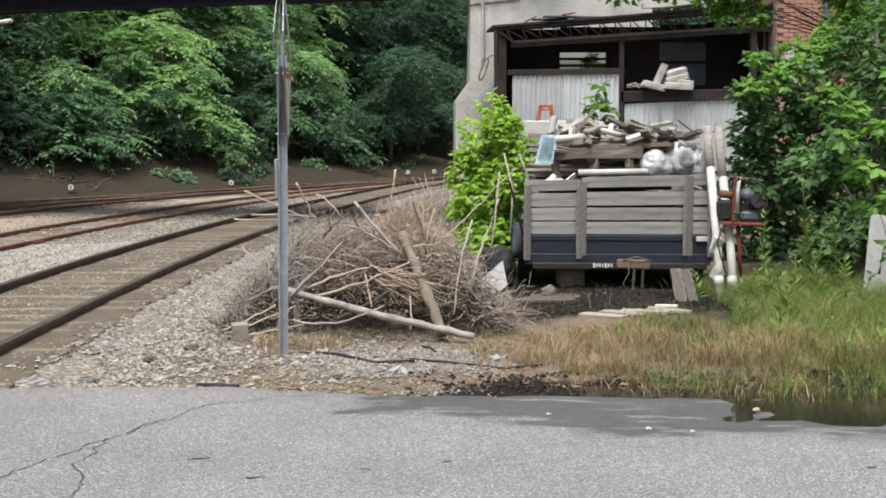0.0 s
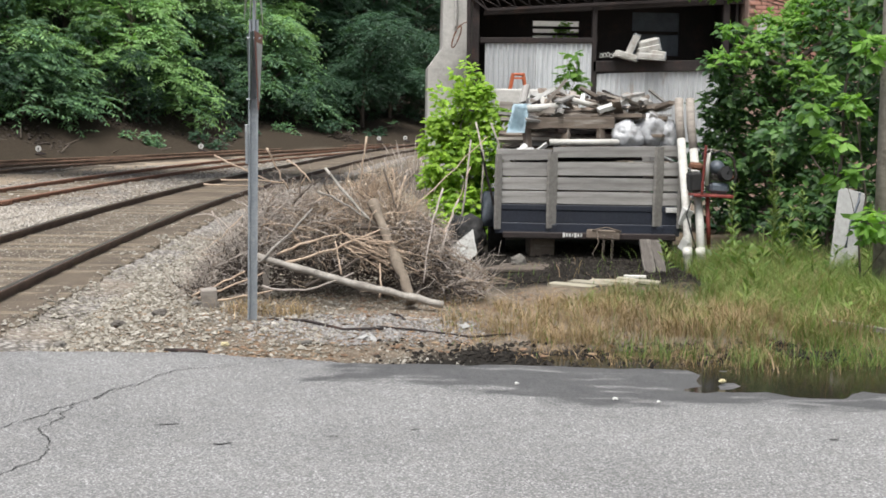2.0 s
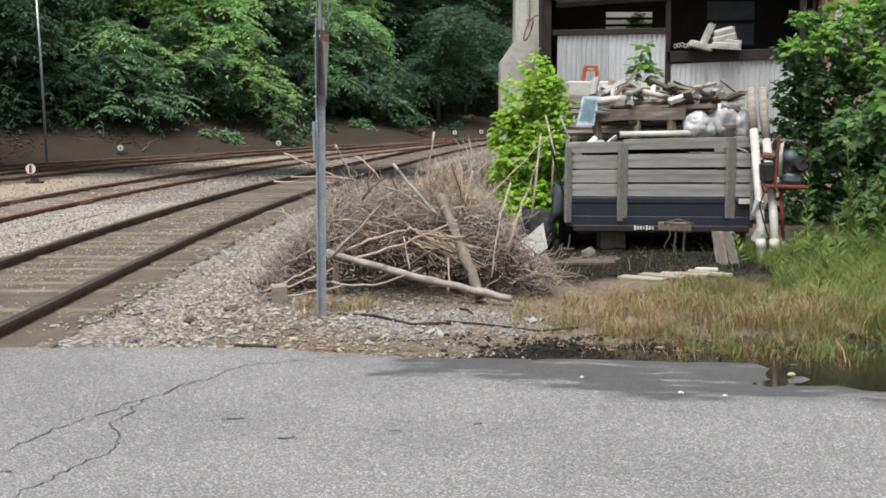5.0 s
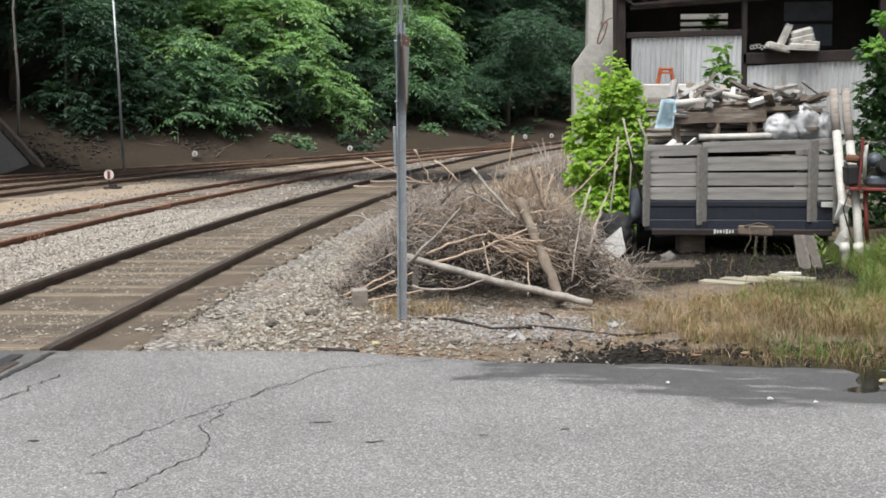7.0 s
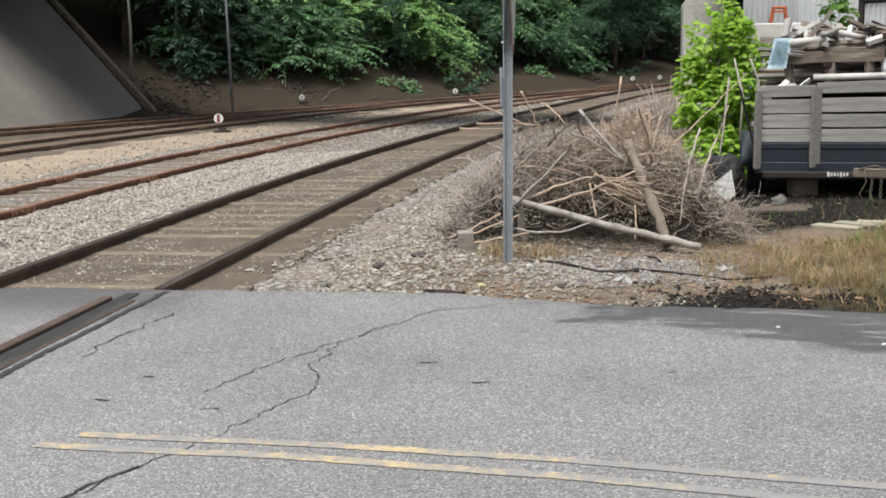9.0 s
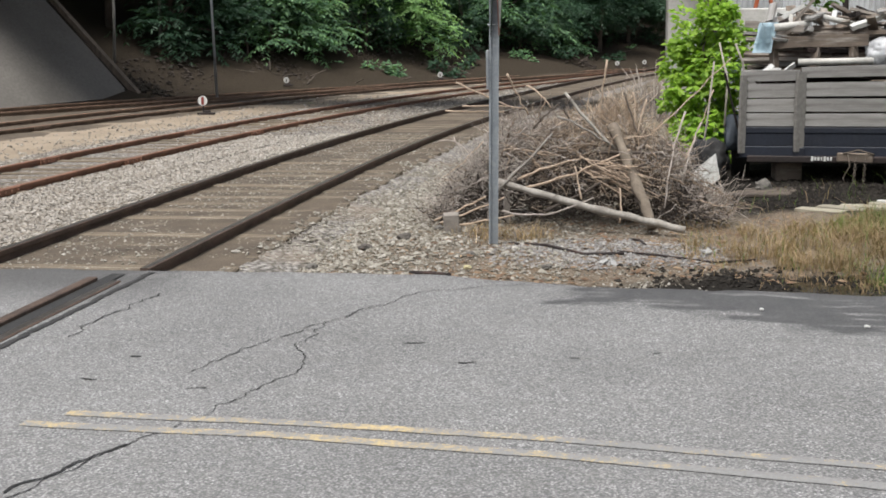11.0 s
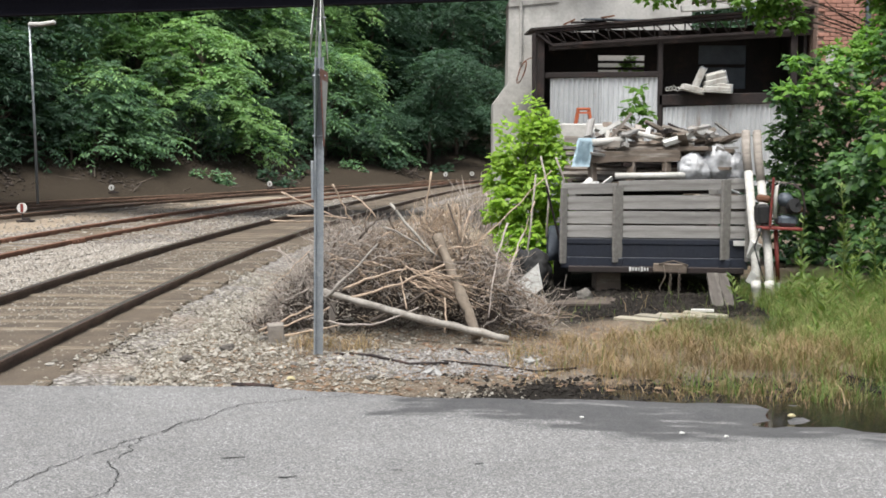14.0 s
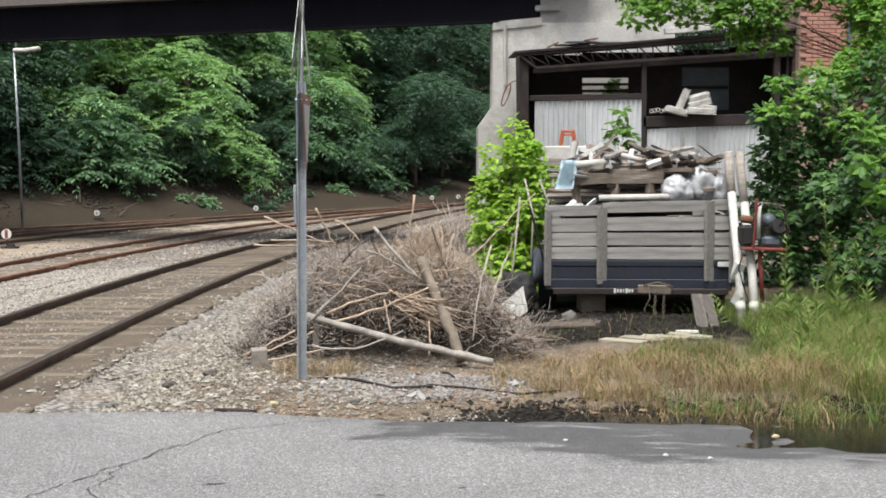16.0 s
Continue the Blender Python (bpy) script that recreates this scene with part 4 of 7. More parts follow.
def limbs(base, lobes, thick, parent, seed, stems=1):
    rng = random.Random(seed)
    bx, by, bz = base
    tops = sorted(lobes, key=lambda q: -q[2])
    runs = []
    cx, cy = sum(q[0] for q in lobes) / len(lobes), sum(q[1] for q in lobes) / len(lobes)
    top = (0.5 * (bx + cx), 0.5 * (by + cy), tops[0][2])
    trunk = [(bx + (top[0] - bx) * t + rng.uniform(-0.12, 0.12) * t, by + (top[1] - by) * t + rng.uniform(-0.12, 0.12) * t, bz - 0.15 + (top[2] - bz) * t) for t in np.linspace(0, 1, 7)]
    runs.append((trunk, np.linspace(thick, thick * 0.25, 7)))
    for x, y, z, r in lobes:
        i = max(1, min(5, int(6 * (max(z - 0.7 * r, bz) - bz) / max(top[2] - bz, 0.1))))
        s = Vector(trunk[i])
        e = Vector((x, y, z))
        m = s.lerp(e, 0.5) + Vector((rng.uniform(-0.2, 0.2), rng.uniform(-0.2, 0.2), 0.15 * r))
        runs.append(([s, m, e], np.array([0.45, 0.28, 0.1]) * thick))
    return tubes("trunk", runs, BARK, parent, 6)


def bank_point(u, s):
    return -16.2 + 0.506 * u - 0.863 * s, 31.4 + 0.863 * u + 0.506 * s


# The two crowns near the bridge have shade put into their leaf tone.
CROWNS = [
    (14.2, 2.4, 2.0, 0.9, 4.3, 0.35, 4, FAR_LEAF, "spreading green tree with feathered leaves over the bank"),
    (10.4, 3.4, 2.3, 1.0, 4.8, 0.2, 4, FAR_LEAF_SHADE, "dark green tree in the shade of the bridge"),
    (10.0, 5.4, 3.4, 4.4, 7.6, 0.2, 5, FAR_LEAF_SHADE, "dark green tree with drooping feathered leaves"),
    (20.0, 2.6, 3.1, 1.5, 6.1, 0.8, 5, FAR_LEAF_LIGHT, "bright green tree with feathered leaves leaning over the bank"),
    (29.3, 2.7, 4.0, 0.6, 5.9, 1.0, 6, FAR_LEAF, "spreading green tree with feathered leaves over the bank"),
    (26.0, 5.4, 3.2, 4.8, 9.2, 0.3, 5, FAR_LEAF_LIGHT, "tall green tree with feathered leaves"),
]


def woodland():
    rng = random.Random(11)
    n = 0
    tones = [FAR_LEAF, FAR_LEAF_LIGHT, FAR_LEAF, FAR_LEAF_SHADE]
    for row, (s0, step, u0, u1, low, high, count, rad) in enumerate([(2.7, 3.0, 35, 48, 2.5, 5.6, 4, 1.4), (6.6, 3.4, 5, 54, 4.0, 9.0, 5, 1.9), (12, 3.8, 2, 60, 5.5, 15, 7, 2.7)]):
        u = u0
        while u < u1:
            s = s0 + rng.uniform(-0.7, 0.8)
            x, y = bank_point(u, s)
            z = ground_z(x, y)
            lobes = []
            for k in range(count):
                a = rng.uniform(0, 6.28)
                q = rng.uniform(0.2, 1.0) * (1.5 + 0.35 * row)
                zz = z * 0.4 + low - 1.0 + (high - low + 1.0) * (k + rng.uniform(0, 0.8)) / count
                lobes.append((x + q * math.cos(a) + 0.55 * (row == 0), y + q * math.sin(a) - 0.3 * (row == 0), zz, rad * rng.uniform(0.7, 1.2)))
            t = tagged(new("tree"), rng.choice(["dense green woodland tree with drooping feathered leaves", "tall leafy tree in the shade of the wooded bank"]), "tree", "woodland trees")
            limbs((x, y, z), lobes, 0.13 + 0.04 * row, t, n)
            # Rear, outer and bridge-end trees take the leaf tone darkened for shade.
            mat = FAR_LEAF_SHADE if row == 2 and u > 26 or u > 33 or u < 14 else tones[n % 4] if row else [FAR_LEAF, FAR_LEAF_LIGHT][n % 2 if u > 8 else 0]
            if row == 2:
                fronds("crown", lobes, 28, 1.1, 0.5, mat, t, 100 + n)
            else:
                sprays("crown", lobes, (17, 9)[row], (0.75, 0.9)[row], (0.25, 0.3)[row], mat, t, 100 + n)
            n += 1
            u += step * rng.uniform(0.8, 1.2)
    # saplings between the trunks, shade painted in by their darkened leaf tone
    u = 12.0
    while u < 40:
        s = rng.uniform(2.9, 4.6)
        x, y = bank_point(u, s)
        z = ground_z(x, y)
        lobes = [(x + rng.uniform(-0.8, 0.8), y + rng.uniform(-0.6, 0.6), z + rng.uniform(0.3, 2.2), rng.uniform(0.5, 0.85)) for k in range(5)]
        t = tagged(new("sapling"), "dark leafy sapling in the shade of the bank", "sapling", "shaded saplings")
        limbs((x, y, z), lobes, 0.04, t, n)
        sprays("leaves", lobes, 22, 0.5, 0.2, FAR_LEAF_SHADE, t, 500 + n, 6, 5)
        n += 1
        u += rng.uniform(0.9, 1.5)
    # the crowns that lean out over the foot of the bank: along, back, half-width, lowest, highest, fall towards the far end
    for along, back, half, low, high, fall, count, mat, label in CROWNS:
        x, y = bank_point(along - 0.4 * half, back + 1.2)
        z = ground_z(x, y)
        lobes = []
        for k in range(count):
            a = -1 + 2 * (k + 0.5) / count
            for tier in range(3):
                r = rng.uniform(0.75, 1.15)
                mid = low + (high - low) * ((tier + 0.5) / 3 + rng.uniform(-0.1, 0.1)) * (1 - 0.25 * a * a) - fall * a
                lx, ly = bank_point(along + half * (a + rng.uniform(-0.12, 0.12)) * (1 - 0.12 * tier), back + 0.9 * abs(a) + 0.55 * tier + rng.uniform(-0.4, 0.4))
                lobes.append((lx, ly, max(mid, r * 0.6), r))
        t = tagged(new("tree"), label, "tree", "woodland trees")
        limbs((x, y, z), lobes, 0.16, t, n)
        # Second leaf tone paints lit tops on green crowns, duller lobes on bright ones.
        other = FAR_LEAF if mat is FAR_LEAF_LIGHT else FAR_LEAF_LIGHT
        sprays("crown", lobes, 9, 0.95, 0.31, mat, t, 700 + n)
        if mat is not FAR_LEAF_SHADE:
            sprays("light_shade_foliage", lobes[1::2] if mat is FAR_LEAF_LIGHT else lobes[2::3], 5, 0.95, 0.31, other, t, 800 + n)
        n += 1
    # far side of the bend, behind the abutment
    for i in range(12):
        x, y = 4.0 + 2.2 * i + rng.uniform(-1, 1), (60 if i % 2 else 68) + rng.uniform(-2, 2) + 0.3 * i
        x += 7.5 if i % 2 == 0 else 8
        z = ground_z(x, y)
        lobes = [(x + rng.uniform(-1.8, 1.8), y + rng.uniform(-1.8, 1.8), z + 1.5 + k * 0.95, rng.uniform(1.6, 2.3)) for k in range(10)]
        t = tagged(new("tree"), "tall leafy tree in the shade of the wooded bank", "tree", "woodland trees")
        limbs((x, y, z), lobes, 0.18, t, 50 + i)
        fronds("crown", lobes, 18, 1.0, 0.4, FAR_LEAF_SHADE, t, 300 + i)
    # undergrowth at the foot of the bank
    for i in range(7):
        x, y = bank_point(17 + 3.4 * i + rng.uniform(-0.5, 0.5), 1.1 + rng.uniform(-0.2, 0.7))
        z = ground_z(x, y)
        lobes = [(x + rng.uniform(-0.7, 0.7), y + rng.uniform(-0.5, 0.5), z + rng.uniform(0.1, 0.5), rng.uniform(0.22, 0.42)) for k in range(4)]
        t = tagged(new("shrub"), "low green undergrowth at the foot of the wooded bank", "shrub", "undergrowth")
        broad("leaves", lobes, 260, 0.14, FAR_LEAF if i % 3 == 0 else FAR_LEAF_SHADE, t, 400 + i)


woodland()


def bank_debris():
    rng = random.Random(77)
    spots = []
    for i in range(420):
        k = rng.random()
        x, y = -14.2 - 3.2 * k + rng.gauss(0.2, 0.35), 36.8 + 0.75 * k + rng.gauss(0.3, 0.3)
        spots.append((x, y, ground_z(x, y) + 0.02, rng.uniform(0.03, 0.12)))
    stones("rubble", spots, MUD_SHADE_CLOD, "dark broken rubble along the slope paving", "rubble")
    spots = []
    for i in range(9000):
        x, y = bank_point(rng.uniform(6, 40), rng.uniform(-0.6, 3.4) if i % 3 else rng.uniform(-0.8, 0.8))
        spots.append((x, y, ground_z(x, y) + 0.015, 0.02 + 0.07 * rng.random() ** 3))
    stones("bank_litter", spots, TWIG_DARK, "brown leaf litter, clods and stones on the earth bank", "leaf litter")
    for i in range(34):
        x, y = bank_point(rng.uniform(9, 36), rng.uniform(0.4, 2.2))
        z = ground_z(x, y)
        a = rng.uniform(0, 6.28)
        L = rng.uniform(0.5, 1.8)
        pts = [(x + L * k * math.cos(a), y + L * k * math.sin(a), max(z, ground_z(x + L * k * math.cos(a), y + L * k * math.sin(a))) + 0.05 + 0.25 * k * (i % 3 == 0)) for k in (0, 0.4, 0.75, 1)]
        tagged(tubes("fallen_branch", [(pts, [0.035, 0.03, 0.02, 0.01])], BARK, None, 5), "dead branch fallen on the earth bank", "branch", "fallen branches on the bank")
    for u, s in ((5.6, 2.4), (8.9, 4.2)):
        x, y = bank_point(u, s)
        z = ground_z(x, y)
        tagged(tubes("dead_sapling", [([(x, y, z - 0.1), (x + 0.1, y, z + 2.0), (x + 0.05, y, z + 4.2), (x + 0.3, y, z + 6.5)], [0.05, 0.045, 0.035, 0.02])], PLANK_UP, None, 6), "thin pale bare trunk in the shade", "tree", "bare trunks")


bank_debris()


def shrub(name, base, lobes, per_lobe, leaf, material, label, category, seed, thick=0.03, ratio=0.6, group=""):
    t = tagged(new(name), label, category, group)
    limbs(base, lobes, thick, t, seed)
    broad("leaves", lobes, per_lobe, leaf, material, t, seed, ratio)
    return t


shrub("bush", (1.1, 15.6, 0), [(0.84, 15.6, 1.45, 0.27), (1.14, 15.4, 1.72, 0.3), (0.86, 15.3, 0.95, 0.34), (1.22, 15.3, 1.15, 0.4), (1.0, 15.2, 0.5, 0.36), (1.42, 15.4, 1.5, 0.28), (0.74, 15.8, 1.2, 0.24), (1.4, 15.5, 0.7, 0.32), (1.0, 15.1, 0.25, 0.36), (0.72, 15.4, 0.75, 0.24), (0.7, 15.5, 1.38, 0.17), (0.8, 15.2, 0.4, 0.28), (1.25, 15.35, 1.85, 0.16)],
      1900, 0.08, BUSH_LEAF, "bright lime-green leafy bush beside the truck", "bush", 21)
shrub("bush", (1.0, 17.5, 0), [(0.92, 17.4, 1.8, 0.28), (1.15, 17.3, 2.12, 0.26), (1.3, 17.2, 1.6, 0.36), (1.0, 17.0, 1.2, 0.36)],
      600, 0.09, BUSH_LEAF, "pale green bush behind the lime-green one", "bush", 22)
shrub("sapling", (2.6, 16.9, 0), [(2.55, 16.9, 2.15, 0.16), (2.7, 16.9, 2.0, 0.15), (2.45, 16.9, 1.98, 0.14), (2.62, 16.9, 2.36, 0.12)],
      700, 0.10, HIGH_LEAF, "young leafy sapling behind the load of scrap", "sapling", 23, 0.012)


# Unseen shrubs added behind the truck to keep light from beneath it.
for i, (x, y) in enumerate([(1.7, 16.9), (2.5, 17.1), (3.3, 16.9), (4.1, 17.0), (4.9, 16.8)]):
    shrub("shrub", (x, y, 0), [(x - 0.3, y, 0.35, 0.5), (x + 0.3, y, 0.5, 0.55), (x, y + 0.3, 0.95, 0.5)], 300, 0.12, FAR_LEAF_SHADE, "unseen undergrowth added to block light behind the truck", "shrub", 80 + i, 0.02, group="undergrowth")


def dead_shrub():
    rng = random.Random(44)
    runs = []
    for i in range(70):
        x, y = 0.55 + rng.gauss(0, 0.16), 19.5 + rng.gauss(0, 0.2)
        d = Vector((rng.gauss(-0.1, 0.45), rng.gauss(0, 0.3), 1)).normalized()
        L = rng.uniform(0.5, 1.25)
        pts = [Vector((x, y, 0)) + d * L * k + Vector((rng.gauss(0, 0.04), 0, 0)) for k in (0, 0.35, 0.7, 1)]
        runs.append((pts, [0.012, 0.009, 0.006, 0.003]))
    t = tagged(new("dead_shrub"), "bare grey-brown dead shrub beside the track", "shrub")
    tagged(tubes("twig_tangle", runs, TWIG, t, 4), kind="stuff")


dead_shrub()


def side_trees():
    t = tagged(new("tree"), "leafy box elder overhanging the shed and truck", "tree")
    low = [(4.12, 15.0, 2.2, 0.26), (4.2, 15.1, 2.62, 0.17), (4.45, 15.2, 1.85, 0.45), (4.75, 15.2, 2.3, 0.42), (4.3, 15.4, 1.35, 0.4), (5.0, 15.0, 1.3, 0.6), (5.3, 15.2, 1.9, 0.55), (5.75, 15.5, 2.8, 0.5),
           (4.7, 15.0, 0.85, 0.45), (5.4, 14.6, 0.8, 0.55), (5.9, 15.2, 1.4, 0.6), (5.95, 15.0, 2.3, 0.6), (4.5, 15.5, 2.58, 0.2), (4.1, 15.2, 1.75, 0.26), (4.35, 15.0, 0.5, 0.35), (4.15, 14.9, 0.95, 0.25), (4.8, 14.2, 0.4, 0.4), (5.3, 13.9, 0.35, 0.45), (4.6, 14.5, 1.25, 0.32), (5.1, 14.7, 1.75, 0.3)]
    limbs((5.2, 16.2, 0), low, 0.10, t, 31)
    broad("crown", low, 900, 0.092, MAPLE_LEAF, t, 31)
    back = [(5.0, 16.9, 1.5, 0.65), (5.7, 16.9, 1.0, 0.7), (5.35, 16.9, 2.15, 0.45), (6.3, 17.0, 1.8, 0.8), (4.75, 16.6, 0.9, 0.5), (5.9, 16.8, 2.5, 0.4)]
    broad("inner_crown", back, 420, 0.11, MAPLE_LEAF, t, 35)
    # Lit tufts: sunlight on the crown's upper left, put into the leaf colour.
    broad("sunlit_foliage", [(4.2, 14.9, 2.62, 0.15), (4.1, 14.8, 2.25, 0.2), (4.4, 14.9, 2.35, 0.22), (4.62, 15.0, 2.5, 0.2), (4.95, 14.8, 2.1, 0.26)], 800, 0.092, HIGH_LEAF, t, 36)
    t = tagged(new("tree"), "tall box elder with branches hanging over the shed roof", "tree")
    high = [(2.9, 17.2, 3.72, 0.3), (3.3, 17.2, 3.85, 0.36), (3.75, 17.0, 3.75, 0.34), (4.2, 16.8, 3.72, 0.4), (4.62, 16.8, 3.32, 0.26), (4.45, 16.8, 3.6, 0.3), (6.0, 16.4, 3.55, 0.5),
            (3.6, 17.4, 4.4, 0.5), (4.6, 17.2, 4.4, 0.6), (5.6, 17.0, 4.6, 0.8), (2.75, 17.6, 4.15, 0.3), (3.15, 17.5, 3.95, 0.3), (4.0, 16.9, 3.95, 0.35), (5.15, 16.7, 4.1, 0.25), (6.2, 16.2, 3.0, 0.6), (5.6, 16.6, 3.8, 0.3), (5.85, 16.5, 3.2, 0.4), (5.3, 16.0, 2.72, 0.28), (4.95, 15.9, 2.45, 0.3), (4.3, 16.8, 3.3, 0.2), (4.05, 16.8, 3.55, 0.28), (5.4, 16.2, 3.0, 0.2), (4.92, 16.0, 2.78, 0.22), (4.78, 16.8, 3.8, 0.25), (5.25, 16.8, 3.95, 0.3), (5.6, 16.4, 2.75, 0.35), (5.75, 16.6, 3.6, 0.35)]
    limbs((7.2, 17.6, 0), high, 0.026, t, 32)
    broad("crown", high, 1250, 0.085, HIGH_LEAF, t, 32)
    shrub("shrub", (4.2, 10.6, 0), [(3.62, 10.2, 1.9, 0.12), (3.56, 10.1, 1.66, 0.11), (3.7, 10.1, 1.42, 0.13), (3.86, 10.2, 1.15, 0.13), (3.92, 10.3, 1.75, 0.14), (4.1, 10.2, 0.75, 0.2), (4.1, 10.25, 2.2, 0.18)],
          1000, 0.1, HIGH_LEAF, "light green broad-leaved climber on a wooden post", "climber", 33, 0.012, 0.66)
    shrub("shrub", (4.7, 12.9, 0), [(4.6, 13.0, 0.6, 0.45), (5.2, 12.8, 0.8, 0.55), (5.0, 13.2, 1.6, 0.6), (5.5, 12.6, 1.7, 0.6), (4.9, 12.6, 2.3, 0.45), (5.3, 12.9, 2.9, 0.5), (4.55, 13.4, 1.4, 0.35), (5.7, 12.2, 0.7, 0.6)],
          520, 0.12, MAPLE_LEAF, "dark green leafy thicket at the side of the yard", "thicket", 34, 0.03)


side_trees()


def weed(at, height, seed):
    rng = np.random.default_rng(seed)
    t = tagged(new("weed"), "tall green weed with narrow pointed leaves", "weed", "weeds in the grass")
    x, y, z = at
    lean = rng.normal(0, 0.08, 2)
    stem = [(x + lean[0] * k * k, y + lean[1] * k * k, z + height * k) for k in np.linspace(0, 1, 6)]
    tubes("stem", [(stem, np.linspace(0.007, 0.003, 6))], GRASS_GREEN, t, 5)
    n = int(46 * height / 0.8)
    k = rng.uniform(0.25, 1, n)
    a = rng.uniform(0, 6.28, n)
    pos = np.stack([x + lean[0] * k * k, y + lean[1] * k * k, z + height * k], 1)
    ax = np.stack([np.cos(a), np.sin(a), rng.uniform(0.35, 1.3, n)], 1)
    leaf_sheet("leaves", pos, ax, 0.135 * (1.25 - 0.7 * k), 0.022, GRASS_GREEN, t, rng)


for i, (x, y, h) in enumerate([(4.02, 12.4, 1.2), (3.98, 12.35, 0.8), (4.25, 12.2, 0.85), (3.55, 11.3, 0.55), (3.3, 11.2, 0.45), (3.75, 11.2, 0.6), (4.5, 11.2, 0.75), (2.85, 12.1, 0.35), (3.9, 11.9, 0.7), (4.7, 10.8, 0.8), (3.62, 12.6, 0.9), (3.45, 11.9, 0.5)]):
    weed((x, y, ground_z(x, y)), h, 60 + i)
for i in range(30):
    x, y = random.uniform(2.6, 5.2), random.uniform(9.0, 11.6)
    weed((x, y, ground_z(x, y)), random.uniform(0.18, 0.5) * (0.7 if y < 9.8 else 1.1), 200 + i)


def grass(name, spots, material, label, seed):
    """Bent blades; each spot x, y, height."""
    rng = np.random.default_rng(seed)
    s = np.array(spots)
    n = len(s)
    z = np.array([ground_z(x, y) for x, y, h in spots])
    a = rng.uniform(0, 6.28, n)
    lean = np.stack([np.cos(a), np.sin(a)], 1) * rng.uniform(0.2, 1.3, n)[:, None] * s[:, 2:3]
    side = np.stack([-np.sin(a), np.cos(a)], 1) + rng.normal(0, 0.4, (n, 2))
    w = rng.uniform(0.0009, 0.0023, n)[:, None]
    v = []
    for k, f in ((0.0, 1.0), (0.5, 0.8), (1.0, 0.0)):
        c = s[:, :2] + lean * k * k
        h = z + s[:, 2] * k * (1 - 0.25 * k)
        for sg in ((1, -1) if f else (0,)):
            v.append(np.concatenate([c + sg * side * w * f, h[:, None]], 1))
    v = np.stack(v, 1).reshape(-1, 3)
    k = 5 * np.arange(n)[:, None]
    f = np.stack([k + np.array(q) for q in ((0, 1, 3), (0, 3, 2), (2, 3, 4))], 1).reshape(-1, 3)
    return tagged(sheet(name, v, f, material), label, "grass", kind="stuff")


def grass_beds():
    rng = random.Random(5)
    dry, green = [], []
    for i in range(250000):
        x, y = rng.uniform(0.5, 6.5), rng.uniform(7.75, 13.2)
        edge = 8.55 + 0.25 * rough(x, 0, 0.6) + (0.5 if x < 1.1 else 0)
        thin = 1.0
        if y < edge:
            thin = (0.42 if y > 8.12 else 0.1 * min(max(x - 1.9, 0), 1.5)) if x > 1.5 else 0.06 if y > 8.15 else 0
        if 1.0 < x < 3.1 and y > 10.7 + 0.3 * rough(x, y, 0.5):
            thin = 0.012
        if x < 1.0 and y > 9.8:
            thin = 0.2
        clump = 0.5 + 0.9 * rough(x, y, 0.28, 7.0) + 0.4 * rough(x, y, 0.9, 3.0)
        if rng.random() > thin * max(clump, 0.15):
            continue
        if rng.random() > 0.45 + 0.3 * (x - 1.0):
            continue
        h = rng.uniform(0.06, 0.27) * (0.65 + 0.7 * max(clump, 0)) * min(1.55, 0.62 + 0.2 * (x - 0.8) + 0.25 * max(x - 2.6, 0)) * (1.0 if y > edge + 0.2 else 0.6)
        g = 0.06 + 0.36 * (x - 1.5) + 0.2 * (y - 9.8) + 0.5 * rough(x, y, 0.5, 1.0)
        (green if rng.random() < min(max(g, 0.05), 0.85) else dry).append((x, y, h))
    for i in range(500):
        x, y = rng.gauss(-0.7, 0.12) - 0.35 * (i % 2), rng.gauss(10.05, 0.12)
        dry.append((x, y, rng.uniform(0.05, 0.2)))
    for cx, cy in ((2.6, 8.35), (2.75, 8.25), (2.2, 8.4), (3.3, 8.35), (1.75, 8.5), (3.0, 8.2), (3.6, 8.3), (2.45, 8.2), (4.0, 8.3), (1.95, 8.4), (3.2, 8.15)):
        for i in range(60):
            green.append((cx + rng.gauss(0, 0.06), cy + rng.gauss(0, 0.05), rng.uniform(0.08, 0.28)))
    grass("grass", dry, GRASS_DRY, "dry tan grass on the damp verge", 1)
    grass("grass", green, GRASS_GREEN, "green grass and weeds on the verge", 2)


grass_beds()


def litter():
    """Dead leaves and straw on the verge."""
    rng = np.random.default_rng(15)
    pos, ax = [], []
    for i in range(22000):
        x, y = rng.uniform(-2.4, 2.6), rng.uniform(7.6, 11.2)
        e = road_edge(x)
        if y < e - 0.02 or (x > -0.3 and y < 8.45 + 0.2 * rough(x, y, 0.3)) or rng.uniform() > (0.95 if y < e + 0.5 else 0.35) * (0.55 + rough(x, y, 0.35, 2.0)) * (0.4 if x < -1.2 else 1):
            continue
        pos.append((x, y, ground_z(x, y) + 0.012))
        a = rng.uniform(0, 6.28)
        ax.append((math.cos(a), math.sin(a), rng.uniform(-0.1, 0.25)))
    n = len(pos)
    size = rng.uniform(0.025, 0.085, n)
    ob = leaf_sheet("leaf_litter", np.array(pos), np.array(ax), size, size * rng.uniform(0.06, 0.32, n), LITTER, None, rng)
    tagged(ob, "brown dead leaves and straw on the dirt verge", "leaf litter", kind="stuff")


litter()


# ---- brush pile and lumber ----
def bent(p, d, length, bend, rng, segs=5):
    pts = [Vector(p)]
    d = Vector(d).normalized()
    for i in range(segs):
        d = (d + Vector((rng.gauss(0, bend), rng.gauss(0, bend), rng.gauss(0, bend)))).normalized()
        pts.append(pts[-1] + d * (length / segs))
    return pts


